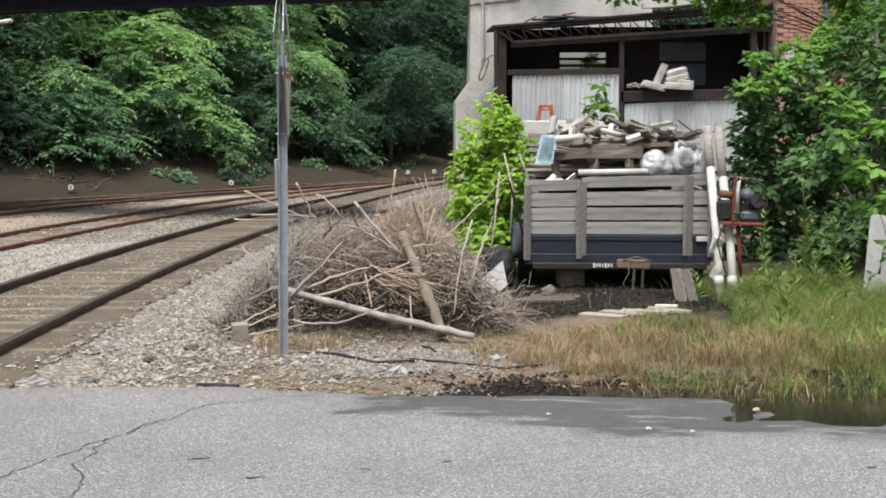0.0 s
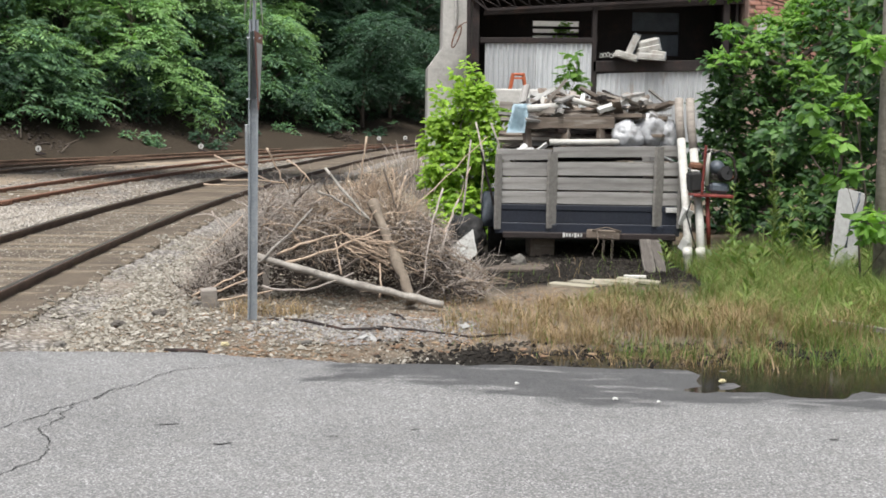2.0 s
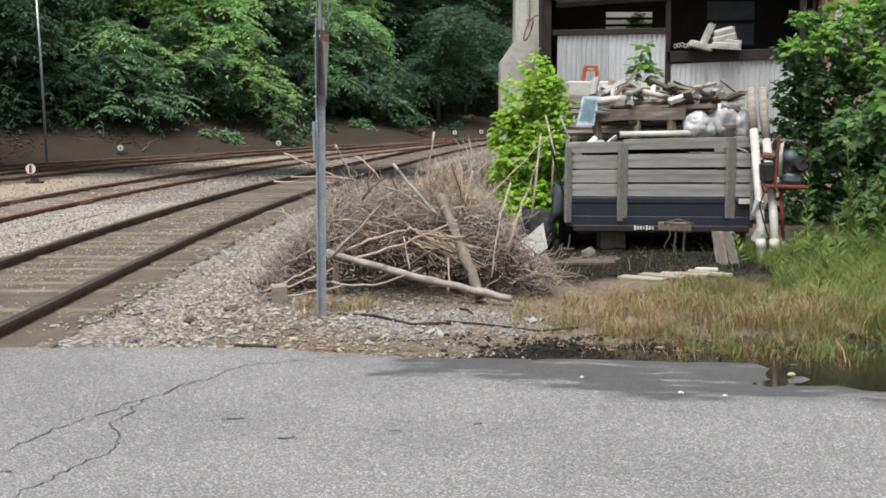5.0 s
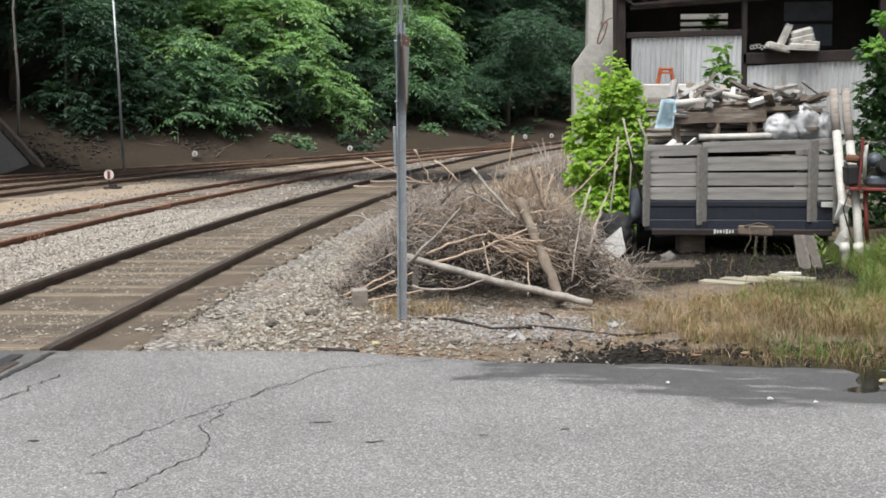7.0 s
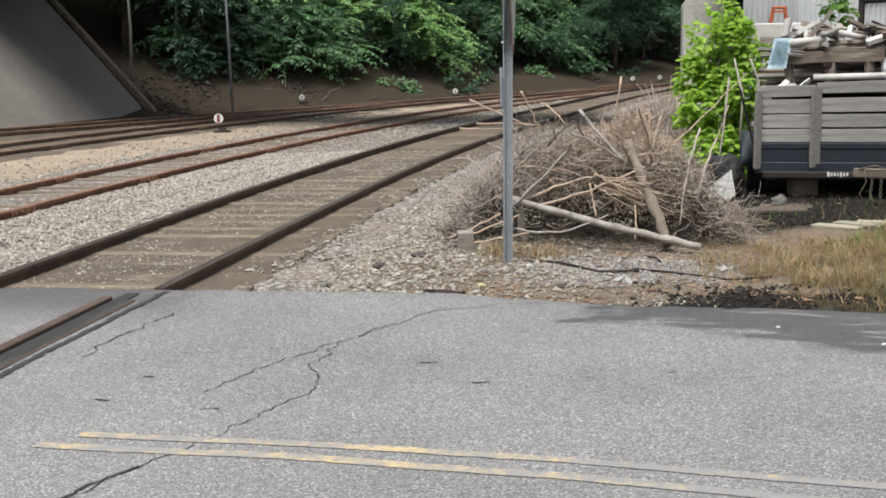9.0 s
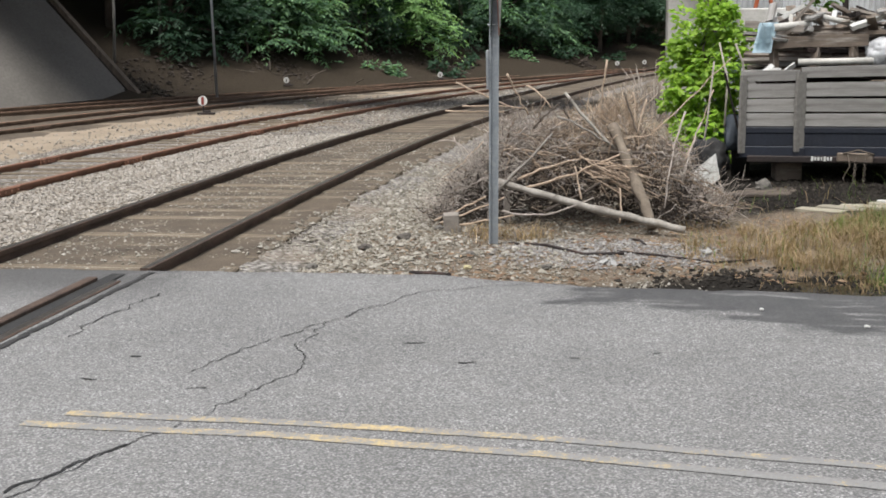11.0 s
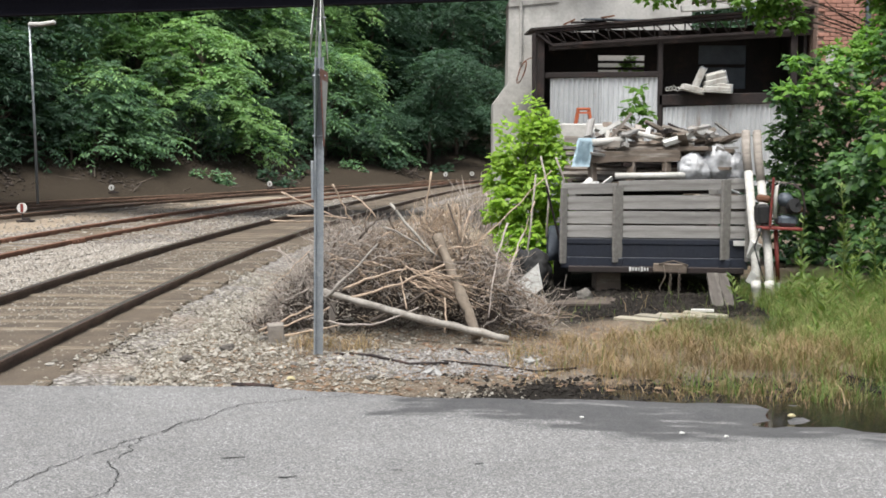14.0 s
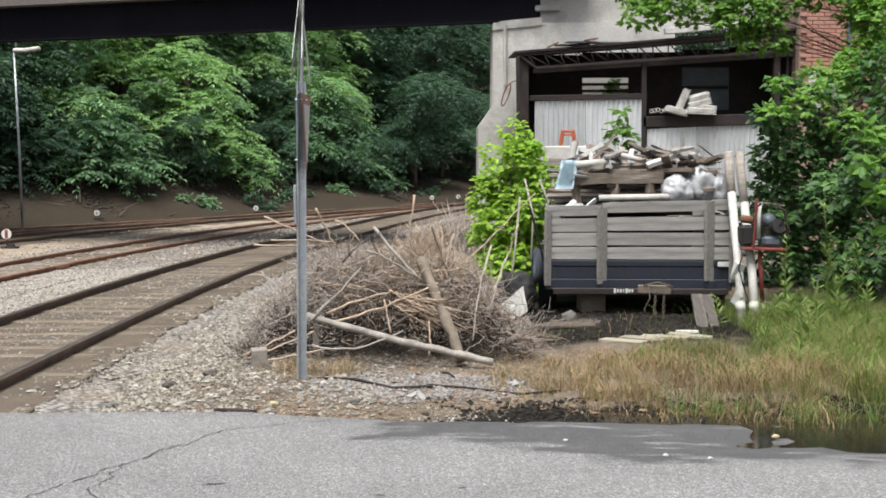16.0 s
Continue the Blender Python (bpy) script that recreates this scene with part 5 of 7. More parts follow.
def brush_pile():
    rng = random.Random(3)
    t = tagged(new("brush_pile"), "heap of dead grey branches and tan stalks beside the track", "brush pile")
    cx, cy = -0.36, 11.5
    crest_x = [-1.68, -1.42, -1.08, -0.7, -0.25, 0.05, 0.32, 0.55, 0.7, 0.98]
    crest_z = [0.0, 0.42, 0.80, 0.89, 0.94, 0.97, 0.82, 0.60, 0.40, 0.0]

    def top(x, y):
        k = max(0.0, 1 - ((y - cy) / 1.05) ** 2) ** 0.55
        return float(np.interp(x, crest_x, crest_z)) * k * (1 + 0.24 * rough(x, y, 0.3, 3.0) + 0.1 * rough(x, y, 0.1, 8.0))

    grey, brown, inner = [], [], []
    while len(grey) + len(brown) < 6600:
        x, y = rng.uniform(-1.66, 0.95), cy - abs(rng.gauss(0, 0.55)) + 0.15
        h = top(x, y)
        if h < 0.02:
            continue
        # Deep twigs get the near-black tone, painting the shade inside the heap.
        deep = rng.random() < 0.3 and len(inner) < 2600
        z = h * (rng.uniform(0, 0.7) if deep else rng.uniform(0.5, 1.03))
        # the hollow low on the near side, between the two poles
        if not deep and -0.55 < x < 0.4 and z < 0.34 and rng.random() < 0.9:
            continue
        # some clumps are thick, others let the dark through
        if not deep and rng.random() > 0.62 + 1.7 * rough(x, z, 0.2, 5.0):
            continue
        a = rng.uniform(0, 6.28)
        d = Vector((math.cos(a), 0.7 * math.sin(a), rng.gauss(0.1, 0.6)))
        L = rng.uniform(0.1, 0.42)
        pts = bent((x, y, max(z, 0.02)), d, L, 0.42, rng, 6)
        keep = [q for q in pts if 0.005 < q.z < top(q.x, q.y) + 0.10]
        if len(keep) < len(pts):
            if keep and rng.random() < 0.75 or min(q.z for q in pts) < 0:
                continue
        r = rng.choice([0.0018, 0.0022, 0.0026, 0.003, 0.0045])
        tan = 0.12 if x < -0.75 else 0.62 if x < 0.3 else 0.4
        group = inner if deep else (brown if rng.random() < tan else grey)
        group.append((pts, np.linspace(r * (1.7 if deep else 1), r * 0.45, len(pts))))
        if rng.random() < 0.7 and not deep:
            k = rng.randrange(1, 6)
            b = bent(pts[k], d + Vector((rng.gauss(0, 0.8), rng.gauss(0, 0.8), rng.gauss(0.2, 0.6))), L * 0.4, 0.3, rng, 3)
            group.append((b, np.linspace(r * 0.6, r * 0.3, 4)))
    tagged(tubes("twig_tangle", grey, TWIG, t, 4), kind="stuff")
    tagged(tubes("twig_tangle", brown, TWIG_BROWN, t, 4), kind="stuff")
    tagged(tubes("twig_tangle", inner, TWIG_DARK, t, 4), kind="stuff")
    # fine dry sprigs fanning out of the top, and a loose skirt of grey twigs at the track end
    sprigs, skirt = [], []
    for i in range(520):
        x, y = rng.gauss(0.0, 0.17), cy + rng.gauss(-0.3, 0.2)
        pts = bent((x, y, top(x, y) * rng.uniform(0.75, 1.0)), (rng.gauss(0.0, 0.6), rng.gauss(-0.2, 0.4), 0.8), rng.uniform(0.08, 0.26), 0.22, rng)
        sprigs.append((pts, np.linspace(0.0032, 0.0012, len(pts))))
    for i in range(260):
        x, y = rng.uniform(-1.75, -0.7) if i % 3 else rng.uniform(0.4, 0.9), cy - rng.uniform(0.1, 0.75)
        pts = bent((x, y, top(x, y) * rng.uniform(0.6, 1.0)), (rng.gauss(-0.3 if i % 3 else 0.3, 0.6), rng.gauss(-0.2, 0.4), 0.7), rng.uniform(0.12, 0.34), 0.3, rng)
        skirt.append((pts, np.linspace(0.003, 0.0014, len(pts))))
    tagged(tubes("sprig_tangle", sprigs, STALK, t, 4), kind="stuff")
    tagged(tubes("twig_tangle", skirt, TWIG, t, 4), kind="stuff")

    def limb(name, a, b, c, r, material, bend=0.006, taper=0.6):
        a, b, c = Vector(a), Vector(b), Vector(c)
        p = [a.lerp(b, k).lerp(b.lerp(c, k), k) + Vector((rng.gauss(0, bend), rng.gauss(0, bend), rng.gauss(0, bend))) * min(1, 4 * k * (1 - k)) for k in np.linspace(0, 1, 9)]
        tubes(name, [(p, np.linspace(r, r * taper, 9) * np.array([rng.uniform(0.88, 1.12) for _ in p]))], material, t, 6)

    # thick limbs
    limb("branch", (-0.60, 10.45, 0.15), (-0.2, 10.55, 0.36), (0.27, 10.72, 0.54), 0.015, BARK)
    limb("branch", (-0.99, 10.55, 0.34), (-0.8, 10.65, 0.53), (-0.56, 10.78, 0.78), 0.013, POLE_GREY)
    limb("branch", (-0.46, 10.95, 1.12), (-0.28, 10.85, 0.9), (-0.06, 10.72, 0.68), 0.016, POLE_GREY)
    limb("branch", (-0.52, 10.85, 0.92), (-0.3, 10.75, 0.86), (-0.02, 10.7, 0.66), 0.011, POLE_GREY)
    limb("branch", (0.05, 10.95, 1.12), (0.1, 10.95, 0.95), (0.18, 10.9, 0.74), 0.011, BARK)
    limb("branch", (-0.18, 10.75, 0.62), (0.2, 10.7, 0.64), (0.47, 10.85, 0.58), 0.017, BARK)
    limb("branch", (-0.96, 10.4, 0.16), (-0.62, 10.32, 0.06), (-0.20, 10.45, 0.27), 0.011, TWIG)
    limb("branch", (-0.66, 10.8, 0.88), (-0.68, 10.85, 1.0), (-0.65, 10.9, 1.08), 0.012, BARK)
    limb("branch", (-0.72, 10.8, 0.82), (-0.6, 10.85, 0.98), (-0.5, 10.9, 1.03), 0.010, BARK)
    limb("branch", (-0.42, 10.9, 0.9), (-0.5, 10.9, 1.0), (-0.4, 10.9, 1.08), 0.009, BARK)
    limb("branch", (0.57, 10.95, 0.95), (0.44, 10.7, 0.6), (0.39, 10.5, 0.18), 0.010, TWIG)
    limb("branch", (0.72, 11.1, 0.85), (0.62, 10.9, 0.68), (0.55, 10.7, 0.42), 0.008, TWIG)
    limb("branch", (-1.62, 10.9, 0.68), (-1.36, 10.85, 0.82), (-1.18, 10.75, 0.43), 0.007, TWIG)
    limb("branch", (-1.42, 10.8, 0.75), (-1.33, 10.75, 0.6), (-1.22, 10.7, 0.45), 0.006, TWIG)
    # bold dry stalks
    limb("stalk", (-0.77, 10.55, 0.34), (-0.4, 10.6, 0.41), (0.10, 10.7, 0.65), 0.013, STALK, 0.008)
    limb("stalk", (-0.85, 10.62, 0.40), (-0.6, 10.62, 0.52), (-0.31, 10.68, 0.57), 0.013, STALK, 0.008)
    limb("stalk", (-1.56, 10.55, 0.05), (-1.34, 10.48, 0.15), (-1.10, 10.42, 0.28), 0.012, STALK, 0.006)
    limb("stalk", (-1.50, 10.48, 0.04), (-1.25, 10.42, 0.14), (-0.94, 10.36, 0.28), 0.012, STALK, 0.006)
    limb("stalk", (-1.36, 10.42, 0.03), (-1.1, 10.36, 0.07), (-0.86, 10.3, 0.14), 0.010, STALK, 0.006)
    limb("stalk", (-1.41, 10.9, 1.22), (-1.2, 10.95, 1.12), (-0.9, 11.0, 0.98), 0.010, STALK, 0.006)
    limb("stalk", (-1.51, 10.95, 0.97), (-1.3, 11.0, 0.955), (-1.0, 11.05, 0.95), 0.010, STALK, 0.006)
    limb("stalk", (-1.36, 10.95, 1.01), (-1.1, 11.0, 1.02), (-0.8, 11.05, 0.98), 0.009, STALK, 0.006)
    limb("stalk", (-0.96, 10.9, 1.29), (-0.9, 10.95, 1.15), (-0.78, 11.0, 0.93), 0.010, STALK, 0.008)
    limb("stalk", (-0.80, 11.0, 1.18), (-0.68, 10.98, 1.15), (-0.58, 10.95, 0.99), 0.009, STALK, 0.006)
    limb("stalk", (-0.10, 10.9, 1.40), (-0.14, 10.92, 1.1), (-0.17, 10.95, 0.75), 0.010, STALK, 0.006)
    limb("stalk", (0.24, 10.95, 1.06), (0.21, 10.95, 0.95), (0.16, 10.9, 0.75), 0.009, STALK, 0.006)
    limb("stalk", (0.25, 11.2, 0.7), (0.6, 11.4, 1.0), (1.0, 11.5, 1.4), 0.007, STALK, 0.006)
    limb("stalk", (0.12, 11.0, 1.12), (0.16, 11.0, 1.05), (0.14, 10.95, 0.8), 0.009, STALK, 0.006)
    limb("stalk", (-0.62, 10.9, 1.06), (-0.66, 10.95, 1.0), (-0.7, 11.0, 0.9), 0.007, STALK, 0.006)
    limb("stalk", (0.56, 11.2, 0.45), (0.72, 11.3, 0.8), (0.84, 11.4, 1.12), 0.008, STALK, 0.006)
    limb("stalk", (0.02, 10.42, 0.06), (0.04, 10.45, 0.2), (0.02, 10.55, 0.34), 0.009, STALK, 0.006)
    limb("stalk", (-0.3, 10.42, 0.26), (-0.33, 10.5, 0.4), (-0.36, 10.6, 0.52), 0.009, STALK, 0.006)
    for i in range(46):
        # a sheaf of reddish stalks spilling towards the near side
        k = rng.random()
        a = Vector((-0.32 + 0.3 * k + rng.gauss(0, 0.05), 10.66, 0.50 - 0.05 * k + rng.gauss(0, 0.05)))
        b = a + Vector((rng.uniform(0.2, 0.5), -0.1, rng.gauss(-0.1, 0.09)))
        limb("stalk", a, a.lerp(b, 0.5) + Vector((0, -0.03, rng.gauss(0.03, 0.03))), b, rng.uniform(0.004, 0.008), STALK if i % 3 else TWIG_BROWN, 0.006)
    for i in range(90):
        x, y = rng.uniform(-1.2, 0.7), cy - rng.uniform(0.4, 0.85)
        z = top(x, y) * rng.uniform(0.75, 1.05) + 0.02
        a = rng.choice([rng.gauss(0.5, 0.5), rng.gauss(2.4, 0.5), rng.gauss(1.6, 0.4)])
        L = rng.uniform(0.2, 0.55)
        e = Vector((x + L * math.cos(a), y - 0.05, z + 0.55 * L * math.sin(a)))
        e.z = min(e.z, top(e.x, y) + 0.16)
        limb("branch" if i % 2 else "stalk", (x, y, z), Vector((x, y - 0.04, z)).lerp(e, 0.5) + Vector((0, 0, rng.gauss(0.02, 0.04))), e, rng.uniform(0.004, 0.009), [TWIG, STALK, TWIG, TWIG_BROWN][i % 4], 0.012)


brush_pile()


def timber(name, a, b, width, thick, material, label, category, group="", roll=0.0, parent=None, rag=1.0):
    """A sawn length from a to b, with worn ends."""
    a, b = Vector(a), Vector(b)
    L = (b - a).length
    bm = bmesh.new()
    bmesh.ops.create_grid(bm, x_segments=1, y_segments=1, size=0.5)
    bm.clear()
    m = (b - a).to_track_quat("X", "Z").to_matrix().to_4x4()
    n = 6
    rings = []
    for i in range(n + 1):
        s = i / n
        w = width * (1 + rag * random.uniform(-0.05, 0.05)) / 2 * (0.93 if i in (0, n) else 1)
        h = thick * (1 + rag * random.uniform(-0.07, 0.07)) / 2 * (0.93 if i in (0, n) else 1)
        c = 0.12 * min(w, h)
        off = rag * random.uniform(-0.06, 0.06) * min(thick, width)
        rings.append([bm.verts.new((s * L, y + off, z + off)) for y, z in ((-w + c, -h), (w - c, -h), (w, -h + c), (w, h - c), (w - c, h), (-w + c, h), (-w, h - c), (-w, -h + c))])
    for p, q in zip(rings, rings[1:]):
        for k in range(8):
            bm.faces.new((p[k], p[(k + 1) % 8], q[(k + 1) % 8], q[k]))
    bm.faces.new(list(reversed(rings[0])))
    bm.faces.new(rings[-1])
    ob = part(name, bm, material, parent)
    ob.matrix_basis = Matrix.Translation(a) @ m @ pose(0, 0, 0, roll)
    if label:
        tagged(ob, label, category, group)
    return ob


def pole(a, b, r, sag, material, label, seed):
    """A rough round length of timber with knots and a slight bow."""
    rng = random.Random(seed)
    a, b = Vector(a), Vector(b)
    pts = [a.lerp(b, k) + Vector((rng.gauss(0, 0.004), rng.gauss(0, 0.004), -sag * math.sin(math.pi * k) + rng.gauss(0, 0.004))) for k in np.linspace(0, 1, 15)]
    return tagged(tubes("wooden_pole", [(pts, [r * rng.uniform(0.8, 1.14) for _ in pts])], material, None, 6), label, "pole", "poles on the brush pile")


pole((-1.02, 10.62, 0.38), (0.55, 10.22, 0.035), 0.035, 0.012, POLE_GREY, "long rough grey-white wooden pole leaning on the brush pile", 4)
pole((-0.05, 10.86, 0.84), (0.29, 10.36, 0.03), 0.05, -0.03, POLE_TAN, "thick tan wooden pole leaning against the brush pile", 9)
timber("board", (-0.95, 10.66, 0.01), (-0.94, 10.62, 0.3), 0.05, 0.04, SCRAP_PALE, "short brown stub of board propping the long one", "board")
part_ob = part("wood_block", block((0.13, 0.1, 0.17), (0, 0, 0.075), (4, -3, 12), 0.008, 0.004), SCRAP_PALE)
part_ob.matrix_basis = pose(-1.37, 10.22, ground_z(-1.37, 10.22))
tagged(part_ob, "short upright brown wood block in the gravel", "wood block")
for pts, r, label in (([(-0.85, 9.72), (-0.55, 9.6), (-0.25, 9.35), (0.05, 9.3)], 0.012, "thin dark bent stick lying on the dirt"),
                      ([(0.0, 9.45), (0.3, 9.25), (0.7, 9.15), (1.0, 9.2)], 0.009, "thin dark bent stick lying on the dirt"),
                      ([(-1.45, 8.55), (-1.3, 8.47), (-1.15, 8.46)], 0.016, "short dark stick at the road's edge"),
                      ([(0.1, 10.05), (0.18, 9.9), (0.22, 9.75)], 0.009, "thin dark bent stick lying on the dirt")):
    tagged(tubes("stick", [([(x, y, ground_z(x, y) + r + 0.01 * (i % 2)) for i, (x, y) in enumerate(pts)], r)], DARK_STEEL, None, 6), label, "stick", "sticks on the verge")


# ---- railway crossing sign, seen from its edge ----
def crossing_sign():
    t = thing("crossing_sign", (-0.965, 9.68, 0), "galvanised post with yield and crossing signs turned edge-on", "road sign")
    bm = bmesh.new()
    for size, at in (((0.044, 0.004, 2.3), (0, 0.0, 1.15)), ((0.004, 0.028, 2.3), (-0.024, -0.014, 1.15)), ((0.004, 0.028, 2.3), (0.024, -0.014, 1.15)),
                     ((0.012, 0.004, 2.3), (-0.031, -0.03, 1.15)), ((0.012, 0.004, 2.3), (0.031, -0.03, 1.15)), ((0.022, 0.02, 1.4), (0.0, -0.01, 2.9))):
        box(bm, size, at)
    for k in range(58):
        cylinder(bm, 0.005, 0.003, (0, -0.004, 0.1 + 0.026 * k), (90, 0, 0), 6)
    part("post", bm, GALV, t)

    def blade(name, outline, x, turn, lean, mat, label=""):
        """A thin plate standing in the y-z plane, turned a little so that a sliver of its face shows."""
        ob = prism(name, [(0, y, z) for y, z in outline], (0.004, 0, 0), mat, t, label)
        ob.matrix_basis = pose(x, -0.03, 0, 0, lean, turn)
        return ob

    tri = [(-0.3, 2.2), (0.3, 2.2), (0.03, 1.62), (-0.03, 1.62)]
    # Dark green here puts shade and reflected trees into the plate's colour.
    blade("yield_plate", tri, -0.03, 10.5, 0, SIGN_SHADE, "shaded dark back of a yield sign")
    blade("yield_plate", tri, 0.036, -0.5, 0, RED_FACE, "faded red and white yield sign face")
    blade("yield_panel", [(-0.2, 2.12), (0.2, 2.12), (0.02, 1.68), (-0.02, 1.68)], 0.0412, -0.5, 0, WHITE, "white centre of the yield sign")
    c, w, h = 0.115, 0.115, 0.5
    for x, turn, sgn, lean in ((-0.204, 4.0, 1, 3.6), (-0.084, 7.0, -1, 1.5), (0.062, 4.0, 1, -1.0), (0.227, 3.0, -1, -4.4)):
        out = [(sgn * (a * 0.7071 - b * 0.7071), 2.78 + a * 0.7071 + b * 0.7071) for a, b in ((-0.6, -w), (0.6, -w), (0.6, w), (-0.6, w))]
        blade("crossbuck_blade", out, x, turn, lean, SIGN_BACK)
    part("bracket", block((0.022, 0.05, 0.3), (-0.048, -0.03, 1.36), (0, -1, 0), 0.003), GALV, t)
    for z in (1.7, 2.16, 2.6):
        part("bolt", cylinder(bmesh.new(), 0.008, 0.1, (0, -0.03, z), (0, 90, 0), 8), GALV, t)
    t.matrix_basis = pose(-0.965, 9.68, 0, 0, 0.5, 0)


crossing_sign()


# ---- loaded stake-side truck body ----
def wheel(parent, at, r=0.33, w=0.2):
    bm = bmesh.new()
    prof = [(r * 0.55, -w / 2), (r * 0.92, -w / 2), (r, -w / 2 + 0.035), (r, w / 2 - 0.035), (r * 0.92, w / 2), (r * 0.55, w / 2)]
    n = 28
    rings = [[bm.verts.new((y, q * math.cos(6.2832 * k / n), q * math.sin(6.2832 * k / n))) for q, y in prof] for k in range(n)]
    for k in range(n):
        for j in range(len(prof)):
            a, b = rings[k], rings[(k + 1) % n]
            bm.faces.new((a[j], a[(j + 1) % 6], b[(j + 1) % 6], b[j]))
    ty = part("wheel", bm, BLACK, parent, smooth=False)
    ty.matrix_basis = pose(*at)
    bm = cylinder(bmesh.new(), r * 0.55, w * 0.6, (0, 0, 0), (0, 90, 0), 20)
    for k in range(5):
        cylinder(bm, 0.014, w * 0.64, (0, 0.1 * math.cos(k * 1.2566), 0.1 * math.sin(k * 1.2566)), (0, 90, 0), 6)
    rim = part("rim", bm, GREY_PAINT, ty)
    return ty


def truck():
    t = thing("stake_truck", (2.27, 13.5, 0), "old navy truck body with grey wooden stake sides", "truck")
    rows = [(0.635, 0.145, 0.0), (0.785, 0.145, -0.3), (0.94, 0.155, -0.9), (1.125, 0.125, -2.4)]
    for z, h, tilt in rows:
        for x0, x1 in ((-0.98, -0.39), (-0.39, 0.76), (0.76, 1.0)):
            zc = z + h / 2 - math.tan(radians(tilt)) * (x0 + x1) / 2
            timber("plank", (x0 + 0.008, random.uniform(-0.006, 0.006), zc + 0.0), (x1 - 0.004, random.uniform(-0.006, 0.006), zc - math.tan(radians(tilt)) * (x1 - x0) * 0.5), 0.03, h - 0.012, PLANK, "", "", parent=t, rag=0.25)
    for x, z0, z1, w in ((-0.97, 0.36, 1.17, 0.07), (-0.39, 0.38, 1.2, 0.115), (0.745, 0.42, 1.27, 0.115), (0.99, 0.4, 1.28, 0.07)):
        timber("stake", (x, -0.04, z0), (x + 0.004, -0.045, z1), w, 0.04, PLANK_UP, "", "", parent=t)
    bm = bmesh.new()
    part("tail_panel", box(bm, (1.98, 0.06, 0.14), (0, 0.01, 0.5), bevel=0.008), BLUE_STEEL, t)
    part("top_rail", block((1.98, 0.066, 0.06), (0, 0.005, 0.60), bevel=0.005), BLUE_STEEL, t)
    part("lower_rail", block((1.98, 0.072, 0.122), (0, 0.003, 0.37), bevel=0.006), BLUE_STEEL, t)
    for x in (-0.39, 0.745):
        part("stake_pocket", block((0.12, 0.03, 0.12), (x, -0.045, 0.36), bevel=0.006), BLUE_STEEL, t)
    part("bumper_beam", block((1.86, 0.1, 0.07), (0.02, -0.03, 0.30), (0, 0, 0), 0.01), DARK_STEEL, t)
    for x in (-0.98, 0.98):
        for z, h in ((0.635, 0.145), (0.79, 0.145), (0.945, 0.15), (1.11, 0.12)):
            timber("side_plank", (x, 0.05, z + h / 2), (x, 2.75, z + h / 2 + 0.02), 0.03, h - 0.012, PLANK, "", "", parent=t, rag=0.25)
        part("side_rail", block((0.07, 2.8, 0.2), (x, 1.42, 0.5), bevel=0.01), BLUE_STEEL, t)
    part("bed_floor", block((1.9, 2.75, 0.05), (0, 1.4, 0.6)), DARK_STEEL, t)
    part("headboard", block((1.96, 0.05, 0.75), (0, 2.8, 0.98), bevel=0.01), PLANK, t)
    for x in (-0.4, 0.4):
        part("chassis_beam", block((0.09, 3.6, 0.14), (x, 1.9, 0.42), bevel=0.01), DARK_STEEL, t)
    part("axle", cylinder(bmesh.new(), 0.06, 1.8, (0, 0.85, 0.33), (0, 90, 0), 12), DARK_STEEL, t)
    for x in (-0.98, 0.9):
        wheel(t, (x, 0.85, 0.32))
    # rounded mudguard outside the bed
    bm = bmesh.new()
    prev = None
    for k in range(13):
        a = math.pi * k / 12
        p = [bm.verts.new((x, 0.85 - 0.42 * math.cos(a), 0.34 + 0.37 * math.sin(a))) for x in (-1.16, -1.13, -0.98)]
        p[0].co.z -= 0.05
        if prev:
            bm.faces.new((prev[0], prev[1], p[1], p[0]))
            bm.faces.new((prev[1], prev[2], p[2], p[1]))
        prev = p
    bmesh.ops.solidify(bm, geom=list(bm.faces), thickness=0.006)
    part("mudguard", bm, GREY_PAINT, t, smooth=True)
    part("reflector", block((0.13, 0.012, 0.055), (0.9, -0.045, 0.595), bevel=0.004), WHITE, t, "small white plate")
    # unreadable white lettering on the bumper
    for k, w in enumerate((0.03, 0.025, 0.03, 0.02, 0.03, 0.028, 0.02)):
        part("lettering_bar", block((w * 0.75, 0.004, 0.035 if k not in (0, 4) else 0.05), (-0.25 + 0.031 * k, -0.084, 0.31)), WHITE, t)
    part("bumper_block", block((0.36, 0.05, 0.1), (0.17, -0.1, 0.325), (0, 2, 0), 0.012, 0.006), SCRAP, t, "rotting brown wooden block")
    runs = []
    for x, x2 in ((0.18, 0.16), (0.27, 0.26)):
        for k in range(11):
            z = 0.30 - 0.028 * k
            c = x + (x2 - x) * k / 10
            ring = [(c + 0.015 * math.cos(q) * (1 if k % 2 else 0.2), -0.13 + 0.015 * math.cos(q) * (0.2 if k % 2 else 1), z + 0.02 * math.sin(q)) for q in np.linspace(0, 6.2832, 9)]
            runs.append((ring, 0.005))
    for run in (runs[:11], runs[11:]):
        tubes("chain", run, CHAIN, t, 5)
    tubes("rope", [([(0.1, -0.13, 0.36), (0.12, -0.14, 0.24), (0.06, -0.12, 0.12), (0.1, -0.11, 0.02)], 0.006), ([(0.05, -0.12, 0.37), (0.2, -0.15, 0.41), (0.36, -0.12, 0.36)], 0.008)], SCRAP, t, 5)
